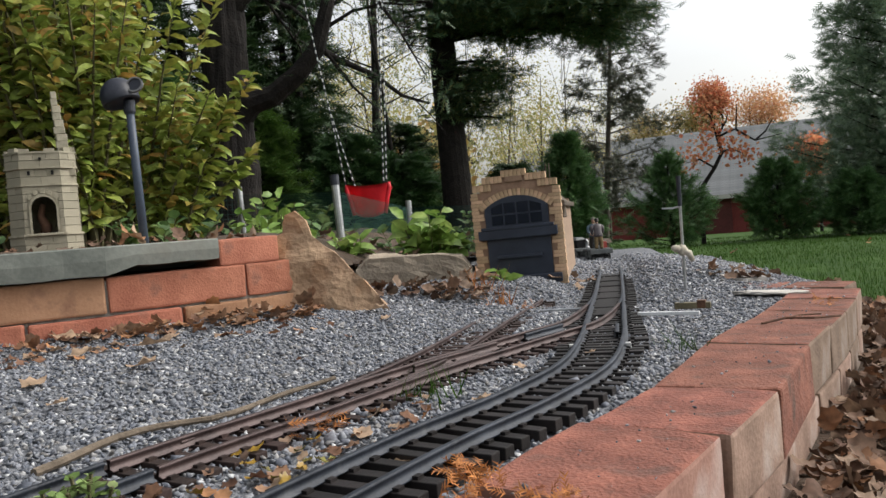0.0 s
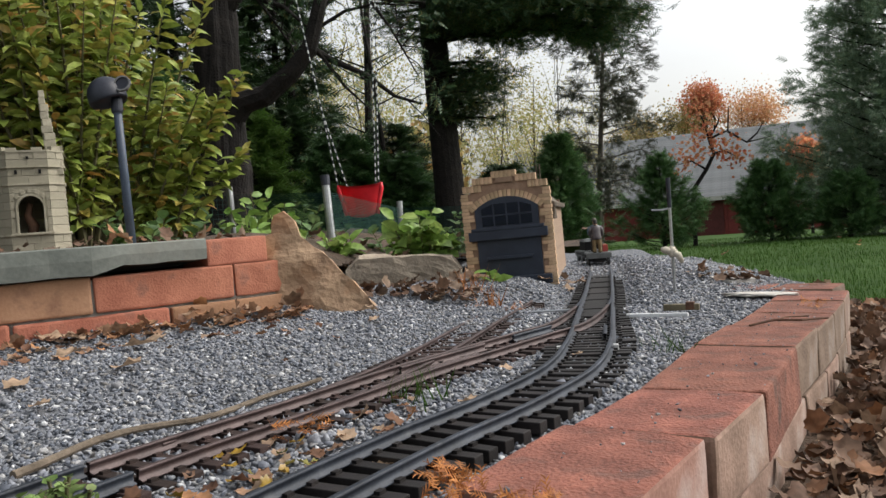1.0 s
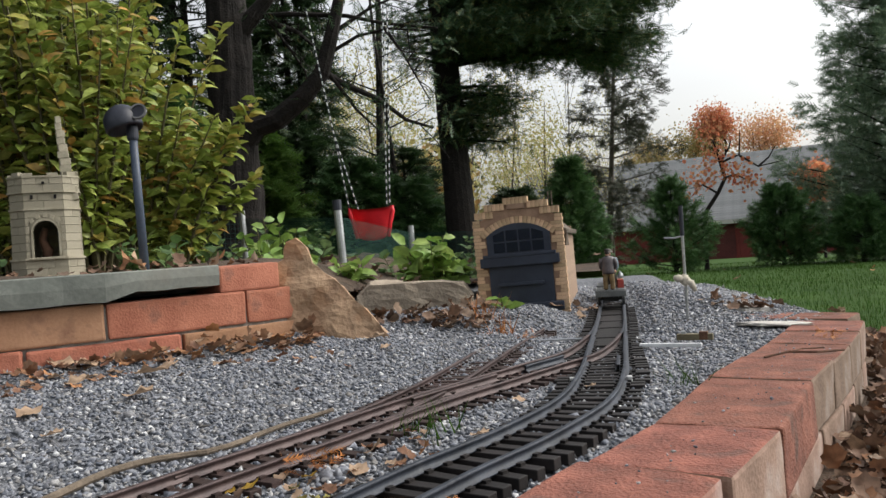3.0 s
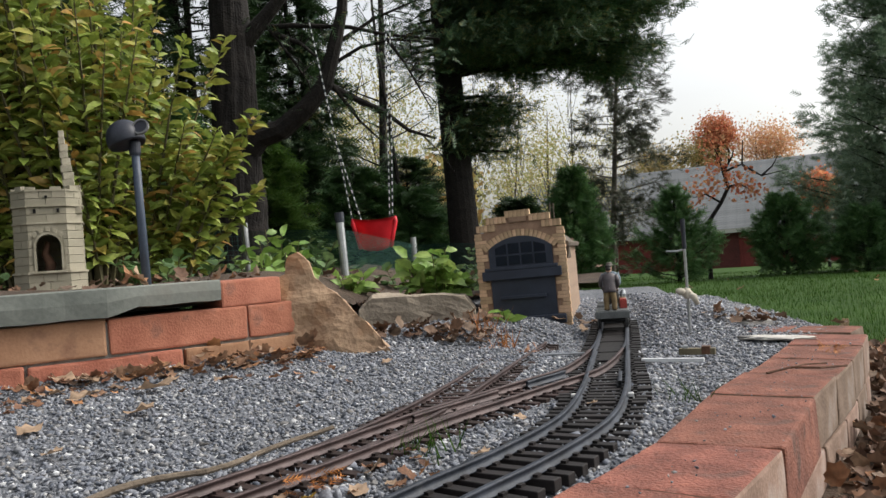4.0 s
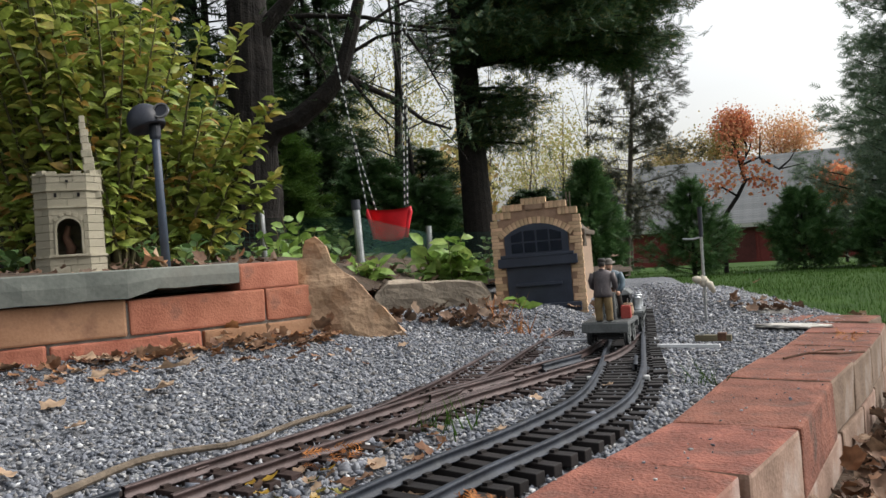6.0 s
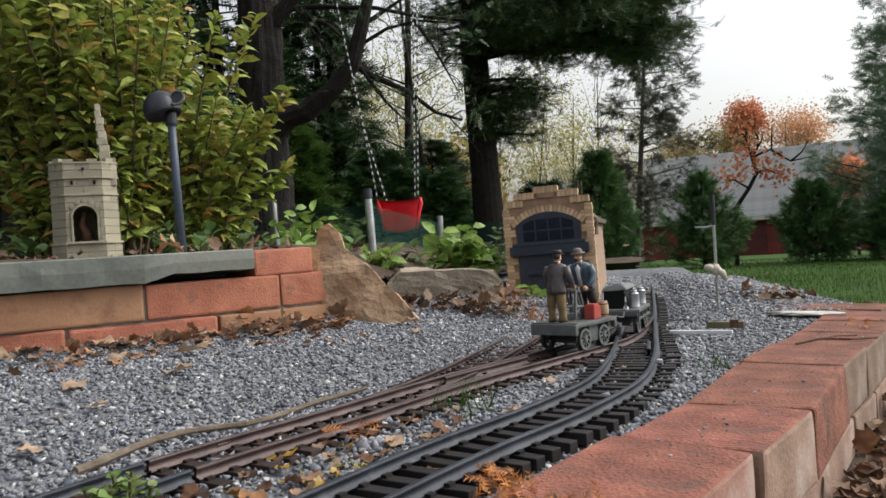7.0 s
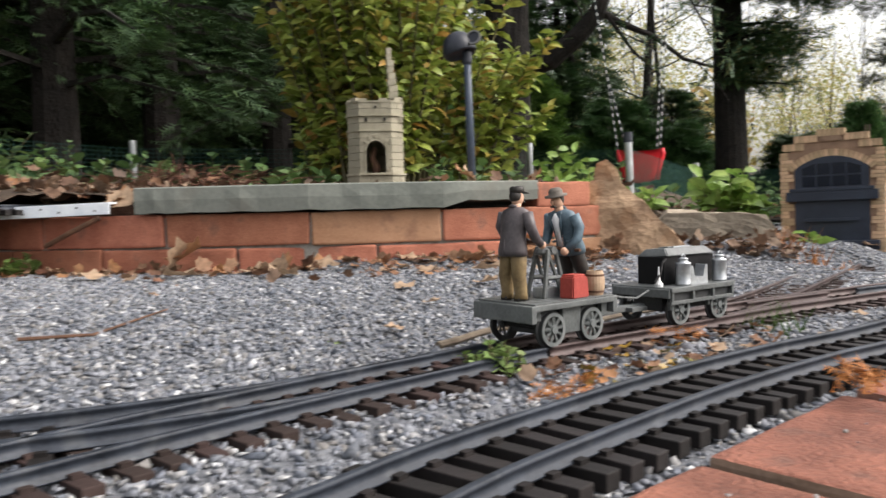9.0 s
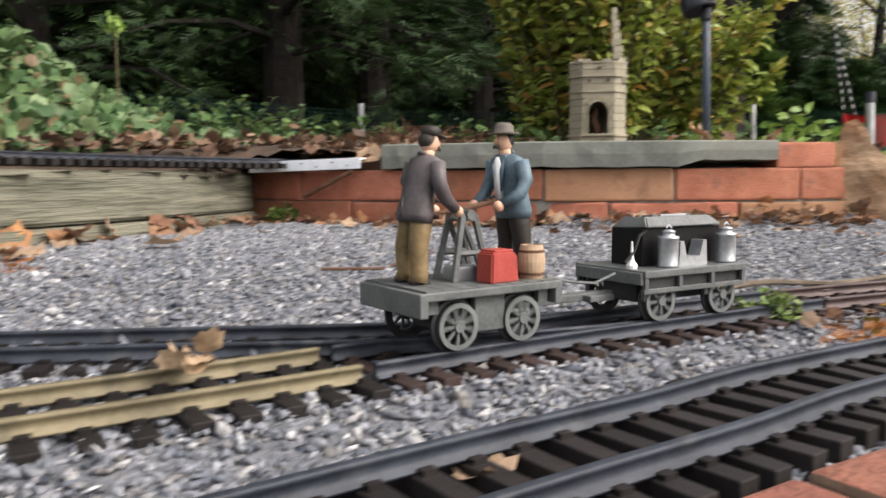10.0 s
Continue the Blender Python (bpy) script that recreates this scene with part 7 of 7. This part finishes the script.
        scattered("foliage", p, a, np.tile((0, 0, 1.0), (n, 1)) + RNG.normal(size=(n, 3)) * 0.3, h * RNG.uniform(0.5, 1.2, n), BLADE_V * np.array([2.0, 0.5, 1]), BLADE_F, GRASS if y < 1.3 else DRY_ORANGE, tuft, kind="stuff")


def litter(name, x, y, z, size, mat, label, lift=0.5, tilt=0.38, kind="stuff", V=None):
    n = len(x)
    a = rnd_dirs(n) * np.array([1, 1, 0.35])
    nrm = np.tile((0, 0, 1.0), (n, 1)) + RNG.normal(size=(n, 3)) * tilt
    return tagged(scattered(name, np.c_[x, y, z], a, nrm, size, LOBE_V, LOBE_F, mat, None, label, kind, wide=RNG.uniform(0.7, 1.3, n)), category="leaves")


def build_litter():
    # beside the brick edging
    n = 15000
    t = RNG.uniform(0, 1, n) ** 1.0
    y = 0.0 + 2.0 * t
    ex = np.interp(y, [p[1] for p in EDGE] + [2.2], [p[0] for p in EDGE] + [0.66])
    d = RNG.gamma(1.6, 0.16, n)
    x = ex + 0.012 + d
    z = lawn_height(x, y) + RNG.uniform(0.0, 0.035, n) * np.exp(-d * 2)
    litter("leaf_litter", x, y, z, RNG.uniform(0.010, 0.029, n), DRY_DARK, "drift of dry brown leaves beside the brick wall", tilt=0.7)
    # under the rocks, before the shed and on the raised bed
    spots = [(-0.16, 1.425, 0.055, 0.02, 62, 0.0), (-0.05, 1.385, 0.045, 0.025, 44, 0.0), (-0.05, 1.50, 0.02, 0.015, 12, 0.0), (-0.36, 1.12, 0.03, 0.02, 14, 0.0), (-0.25, 1.70, 0.07, 0.04, 80, 0.075), (-0.40, 1.34, 0.05, 0.05, 40, 0.02), (0.45, 1.62, 0.04, 0.03, 34, 0.0), (0.13, 1.64, 0.02, 0.015, 6, 0.016), (-1.08, 0.85, 0.055, 0.03, 90, 0.146), (-1.10, 0.775, 0.035, 0.015, 50, 0.147), (-1.17, 0.66, 0.02, 0.06, 60, 0.155), (-1.0, 0.90, 0.03, 0.02, 30, 0.15), (-1.2, 0.92, 0.08, 0.05, 90, 0.160), (-1.45, 1.0, 0.15, 0.10, 120, 0.18), (-1.05, 1.25, 0.15, 0.08, 50, 0.158), (-0.62, 1.35, 0.10, 0.10, 40, 0.152), (-1.6, 1.35, 0.3, 0.2, 160, 0.18), (-1.3, 0.6, 0.06, 0.3, 260, 0.155), (-1.12, 0.15, 0.06, 0.25, 160, 0.15), (-0.5, 1.5, 0.08, 0.08, 60, 0.14), (-0.5, 2.1, 0.3, 0.2, 130, 0.10)]
    for cx, cy, sx, sy, k, z in spots:
        x, y = cx + RNG.normal(size=k) * sx, cy + RNG.normal(size=k) * sy
        litter("leaf_pile", x, y, np.maximum(z, bed_height(x, y) + 0.004) + RNG.uniform(0, 0.014, k), RNG.uniform(0.014, 0.032, k), DRY_DARK if z > 0.1 or cy > 1.38 else DRY, "small pile of dry brown leaves")
    # along the foot of the brick wall
    k = 250
    f = RNG.uniform(0, 1, k) ** 0.8
    px = np.interp(f, np.linspace(0, 1, len(WALL)), [p[0] for p in WALL])
    py = np.interp(f, np.linspace(0, 1, len(WALL)), [p[1] for p in WALL])
    o = RNG.gamma(1.3, 0.018, k)
    x, y = px + 0.62 * o + 0.012, py - 0.78 * o - 0.012
    litter("leaf_fringe", x, y, bed_height(x, y) + RNG.uniform(0.001, 0.006, k), RNG.uniform(0.010, 0.034, k), DRY, "fringe of dry leaves along the wall's foot", tilt=0.22)
    k = 110
    f = RNG.uniform(0, 1, k)
    px = np.interp(f, np.linspace(0, 1, len(WALL)), [p[0] for p in WALL])
    py = np.interp(f, np.linspace(0, 1, len(WALL)), [p[1] for p in WALL])
    o = 0.03 + RNG.gamma(1.2, 0.07, k)
    x, y = px + 0.62 * o, py - 0.78 * o
    litter("leaf_scraps", x, y, bed_height(x, y) + 0.004, RNG.uniform(0.007, 0.024, k), DRY, "scraps of dry leaves scattered over the gravel", tilt=0.2)
    k = 50
    f = RNG.uniform(0, 1, k)
    x, y = np.interp(f, [0, 1], [-1.10, -0.80]) + 0.02 + RNG.gamma(1.3, 0.025, k), np.interp(f, [0, 1], [0.66, -0.1])
    litter("leaf_fringe", x, y, bed_height(x, y) + RNG.uniform(0.002, 0.012, k), RNG.uniform(0.025, 0.05, k), DRY, "fringe of dry leaves along the timber boards")
    # scattered single leaves on gravel and brick
    single = [(-0.395, 0.935, 0.05, 20), (-0.43, 0.87, 0.038, 100), (-0.50, 0.99, 0.04, 200), (-0.32, 0.80, 0.035, 60), (-0.36, 0.72, 0.030, 140), (-0.62, 0.82, 0.055, 300), (-0.69, 0.80, 0.06, 80), (-0.78, 0.74, 0.05, 10), (-0.84, 0.70, 0.045, 230), (-0.18, 1.22, 0.035, 40), (-0.13, 1.15, 0.022, 90), (-0.24, 1.28, 0.04, 150), (0.16, 1.63, 0.05, 170),
              (-0.70, 0.17, 0.05, 190), (-0.76, 0.30, 0.05, 40), (-0.31, 0.66, 0.02, 50), (-0.27, 0.56, 0.02, 250), (0.06, 0.70, 0.018, 20), (0.10, 0.83, 0.016, 200), (0.155, 0.87, 0.012, 20), (-0.10, 0.075, 0.025, 60), (0.03, 0.53, 0.02, 10), (-0.06, 0.40, 0.028, 330)]
    for x, y, s, a in single:
        ob = scattered("dry_leaf", [(0, 0, 0)], [(1, 0, 0.05)], [(0.1, 0.15, 1)], [s], LOBE_V, LOBE_F, DRY, None, "single curled brown leaf on the gravel", wide=1.0)
        ob.matrix_world = pose(x, y, float(bed_height(x, y)) + 0.006, 0, 0, a)
        tagged(ob, category="leaf", group="single leaves")
    # the large crumpled leaf by the wall, and those on the slab
    for x, y, z, s, a, lab in ((-0.80, 0.785, 0.040, 0.075, 15, "large crumpled tan leaf leaning on the wall"), (-0.470, 1.095, 0.158, 0.05, 200, "curled brown leaf on the slab beside the lamp"), (-0.40, 1.19, 0.158, 0.035, 30, "small brown leaf on the slab's end"), (-0.935, 0.80, 0.135, 0.048, 100, "curled tan leaf at the slab's end"), (-0.665, 0.845, 0.022, 0.06, 60, "upright jagged brown leaf at the wall"), (-0.61, 0.885, 0.022, 0.05, 120, "upright brown leaf at the wall")):
        ob = scattered("dry_leaf", [(-s / 2, 0, 0), (-s / 2, 0.004, 0.004)], [(1, 0, 0.2), (1, 0.3, 0.3)], [(0.1, -0.75, 0.6), (-0.2, -0.5, 0.8)], [s, s * 0.9], LOBE_V, LOBE_F, DRY, None, lab, wide=1.0)
        ob.matrix_world = pose(x, y, z, 0, 0, a - 60)
        tagged(ob, category="leaf")
    # crumpled leaf on the brass rails: several folded lobes
    ob = scattered("dry_leaf", RNG.normal(size=(9, 3)) * np.array([0.0025, 0.0025, 0.001]) + np.array([-0.004, 0, 0.004]), rnd_dirs(9) * np.array([1, 1, 0.4]), rnd_dirs(9, 0.8), RNG.uniform(0.010, 0.017, 9), LOBE_V, LOBE_F, TAN_LEAF, None, "crumpled tan leaf lying on the brass rails", wide=1.0)
    ob.matrix_world = pose(-0.248, 0.069, 0.015)
    tagged(ob, category="leaf")
    # heap of dead reddish stems behind the slab
    heap = empty("brush_heap", pose(-1.311, 1.300, 0.160), "low heap of dead reddish-brown stems behind the slab", "dead stems")
    bm = bmesh.new()
    for k in range(170):
        p = Vector((RNG.normal() * 0.10, RNG.normal() * 0.05, 0.0))
        p.z = RNG.uniform(0, 0.06) * max(0.1, 1 - abs(p.x) / 0.2)
        d = Vector((RNG.normal(), RNG.normal() * 0.5, RNG.uniform(0.0, 0.6)))
        ln = RNG.uniform(0.04, 0.10)
        tube(bm, [p, p + d * ln * 0.5 + Vector((0, 0, 0.012)), p + d * ln], [0.0015, 0.0012, 0.0006], 4, caps=False)
    part("stemwork", bm, DEAD_STEM, heap, kind="stuff")
    # orange cedar sprigs
    for x, y, z, s, a, k in ((0.099, 0.455, 0.006, 0.050, 110, 14), (0.137, 0.431, 0.004, 0.042, 40, 10), (-0.035, 0.592, 0.004, 0.045, 10, 8), (0.55, 0.95, -0.085, 0.07, 80, 16), (0.50, 0.72, -0.09, 0.07, 20, 18), (0.42, 0.55, -0.09, 0.07, 150, 14), (-0.055, 0.385, 0.003, 0.04, 30, 10), (-0.66, 0.13, 0.02, 0.05, 10, 8), (0.0, 1.33, 0.004, 0.045, 20, 8), (0.06, 1.30, 0.002, 0.04, 340, 6), (0.47, 1.18, 0.002, 0.04, 10, 6)):
        sp = empty("cedar_sprig", pose(x, y, z, 0, 0, a), "dry orange cedar sprig", "sprig", "cedar sprigs")
        k = int(k * 3.2)
        p = np.c_[RNG.uniform(-0.5, 0.4, k) * s, RNG.normal(size=k) * 0.16 * s, RNG.uniform(0, 0.25, k) * s]
        scattered("sprays", p, rnd_dirs(k) * np.array([1, 0.7, 0.3]) + np.array([0.7, 0, 0.15]), rnd_dirs(k, 1.5), s * RNG.uniform(0.2, 0.36, k), SPRAY_V, SPRAY_F, DRY_ORANGE, sp, kind="stuff")
    # yellow-green wet leaves between the tracks
    k = 60
    f = RNG.uniform(0, 1, k)
    x, y = -0.085 + 0.11 * f + RNG.normal(size=k) * 0.016, 0.42 + 0.26 * f + RNG.normal(size=k) * 0.02
    litter("leaf_scraps", x, y, bed_height(x, y) + 0.004, RNG.uniform(0.006, 0.017, k), DRY, "scraps of brown and orange leaves between the tracks", tilt=0.25)
    k = 34
    x, y = -0.02 + RNG.normal(size=k) * 0.03, 0.52 + RNG.normal(size=k) * 0.04
    litter("wet_leaves", x, y, bed_height(x, y) + 0.004, RNG.uniform(0.007, 0.015, k), WET_LEAF, "flat wet yellow-brown leaves between the tracks", tilt=0.2)
    # sticks
    st = empty("long_stick", label="long bent grey stick lying on the gravel", category="stick")
    bm = bmesh.new()
    pts = [(-0.214, 0.522), (-0.212, 0.535), (-0.205, 0.598), (-0.180, 0.640), (-0.146, 0.668), (-0.126, 0.745), (-0.090, 0.805)]
    ln = Line(pts)
    tube(bm, [(p[0] + 0.002 * math.sin(i * 0.7), p[1], float(bed_height(*p)) + 0.0055) for i, p in enumerate(ln.xy[::5])], [0.0033 - 0.0012 * i / len(ln.xy[::5]) for i in range(len(ln.xy[::5]))], 7)
    part("wood", bm, STICK, st)
    st = empty("thin_twig", label="thin dark twig on the gravel", category="stick")
    bm = bmesh.new()
    tube(bm, [(x, y, float(bed_height(x, y)) + 0.004) for x, y in ((-0.485, 0.332), (-0.454, 0.377), (-0.486, 0.483))], [0.0016, 0.0013, 0.0008], 6)
    part("wood", bm, RUST, st)
    st = empty("thin_twig", label="thin branching twig lying on the bricks", category="stick")
    bm = bmesh.new()
    tube(bm, [(0.36, 1.02, 0.004), (0.39, 1.035, 0.007), (0.42, 1.03, 0.006), (0.455, 1.05, 0.004)], 0.0014, 5)
    tube(bm, [(0.39, 1.035, 0.006), (0.41, 1.06, 0.006), (0.44, 1.075, 0.004)], 0.001, 5)
    part("wood", bm, RUST, st)


TAN_LEAF = island_palette("tan_leaf", [(0.30, 0.20, 0.12), (0.40, 0.29, 0.19), (0.34, 0.24, 0.15)], 0.75, 120, translucent=0.2)
DEAD_STEM = material("dead_red_stems", (0.055, 0.022, 0.014), (0.15, 0.065, 0.040), 0.85, 60, 300, 0.2, 0.001)
WET_LEAF = island_palette("wet_yellow_leaves", [(0.20, 0.12, 0.02), (0.30, 0.19, 0.03), (0.12, 0.10, 0.03), (0.22, 0.20, 0.05)], 0.25, 120, translucent=0.1)


def build_gravel():
    px = [p[0] for p in EDGE]
    py = [p[1] for p in EDGE]
    for name, n, lo, hi, plain in (("gravel", 26000, 0.0014, 0.0037, False), ("gravel_beyond", 96000, 0.0016, 0.0038, True)):
        x, y = RNG.uniform(-1.2, 0.62, n * (6 if plain else 11)), RNG.uniform(-0.35, 2.3, n * (6 if plain else 11))
        d = np.hypot(x + 0.05, y - 0.32)
        x, y = (x[d >= 0.38], y[d >= 0.38]) if plain else (x[d < 0.40], y[d < 0.40])
        right = np.interp(y, py + [2.3], px + [0.5]) - 0.105 + 0.10 * smooth(y, 1.35, 1.5)
        wx = np.interp(x, [p[0] for p in WALL], [p[1] for p in WALL])
        timber = np.interp(y, [-0.5, -0.07, 0.23, 0.47, 0.70], [-0.72, -0.80, -0.90, -1.0, -1.14])
        ok = (x < right) & ((y < wx - 0.004) | (x > -0.285)) & (x > timber + 0.005) & ~((y > 1.62) & (x < 0.12))
        x, y = x[ok][:n], y[ok][:n]
        size = RNG.uniform(lo, hi, len(x)) * (1 + 0.25 * smooth(np.hypot(x, y - 0.3), 0.8, 1.8))
        size[RNG.uniform(size=len(x)) < 0.05] *= 1.6
        z = bed_height(x, y) + RNG.uniform(-0.0005, 0.0022, len(x))
        stones_mesh(name, np.c_[x, y, z], size, STONES, "loose grey crushed stone with pale chips" + (" beyond the tracks" if plain else " between the tracks"), plain=plain)
    # crumbs on the bricks
    k = 130
    t = RNG.uniform(0.15, 0.95, k)
    i = t * (len(EDGE) - 1)
    bx, by = np.interp(i, range(len(EDGE)), px) - 0.05 + RNG.normal(size=k) * 0.022, np.interp(i, range(len(EDGE)), py) + RNG.normal(size=k) * 0.02
    stones_mesh("brick_crumbs", np.c_[bx, by, np.full(k, 0.0015)], RNG.uniform(0.0005, 0.0016, k), STONES, "small stone crumbs lying on the brick wall")


def build_grass():
    n = 95000
    r = np.exp(RNG.uniform(np.log(1.2), np.log(20), n))
    a = RNG.uniform(radians(40), radians(95), n)
    x, y = r * np.cos(a) + 0.1, r * np.sin(a)
    ex = np.interp(y, [p[1] for p in EDGE] + [2.2, 4], [p[0] for p in EDGE] + [0.66, 0.4])
    ok = (x > ex + 0.25 * (y < 1.9)) | (y > 4)
    x, y, r = x[ok], y[ok], r[ok]
    nn = len(x)
    h = RNG.uniform(0.012, 0.028, nn) * (1 + 0.05 * r)
    V = BLADE_V * np.array([1.6, 1.0, 1])
    tagged(scattered("grass", np.c_[x, y, lawn_height(x, y) - 0.004], rnd_dirs(nn) * np.array([1, 1, 0.05]), np.tile((0, 0, 1.0), (nn, 1)), h, V, BLADE_F, GRASS, None, "mown green lawn grass", "stuff", wide=0.55 + 0.09 * r), category="grass")
    k = 45
    r = np.exp(RNG.uniform(np.log(2.5), np.log(24), k))
    a = RNG.uniform(radians(45), radians(95), k)
    x, y = r * np.cos(a), r * np.sin(a)
    litter("lawn_leaves", x, y, lawn_height(x, y) + 0.03, RNG.uniform(0.03, 0.07, k), DRY, "fallen leaves sprinkled over the lawn")


build_trees()
build_barn()
build_plants()
build_litter()
build_grass()
build_gravel()


# ---------------------------------------------------------------- what moves
def motions():
    """The handcar comes from behind the shed, takes the turnout and rolls past; its trailer follows."""
    keys = [(0.0, 0.688), (1.0, 0.86), (1.5, 0.96), (3.8, 1.36), (4.5, 1.512), (5.2, 1.676), (6.3, 1.872),
            (7.0, 1.988), (7.5, 2.10), (8.0, 2.216), (9.0, 2.52), (10.0, 2.848)]
    ts, ss = [k[0] for k in keys], [k[1] for k in keys]
    rows_h, rows_t, turns, swing = [], [], [], []
    for i in range(301):
        t = i / 30
        s = float(np.interp(t, ts, ss))
        if 0 < i < 300:
            s = float(np.mean([np.interp(t + d, ts, ss) for d in np.linspace(-0.35, 0.35, 15) * min(1, t / 0.35, (10 - t) / 0.35)]))
        out = []
        for a, b in ((s, s - 0.043), (s - 0.153, s - 0.209)):
            p, _ = MAIN.at(a)
            q, _ = MAIN.at(b)
            zp, zq = float(rail_top(*p)), float(rail_top(*q))
            d = p - q
            out.append(pose(p[0], p[1], zp, 0, -math.degrees(math.atan2(zp - zq, math.hypot(*d))), math.degrees(math.atan2(d[1], d[0]))))
        rows_h.append((t, out[0]))
        rows_t.append((t, out[1]))
        swing.append(math.cos(2 * math.pi * (s - 2.585) / 0.714))
        turns.append(math.degrees(s / WHEEL_R))
    car, wheels, lever, riders = HANDCAR
    walk(car, rows_h)
    for i, (ob, m) in enumerate(riders):
        bend = (lambda c: 4 * (1 - c), lambda c: 8 * (1 + c), lambda c: 0, lambda c: 0)[i]
        walk(ob, [(t, h @ m @ pose(0, 0, 0, 0, bend(c), 0)) for (t, h), c in zip(rows_h, swing)])
    arm = lever.matrix_basis.copy()
    walk(lever, [(t, arm @ pose(0, 0, 0, 0, -12 * c, 0)) for (t, h), c in zip(rows_h, swing)])
    trailer, twheels = TRAILER
    walk(trailer, rows_t)
    for w in (*wheels, *twheels):
        base = w.matrix_basis.copy()
        walk(w, [(i / 30, base @ pose(0, 0, 0, 0, a, 0)) for i, a in enumerate(turns)])


motions()
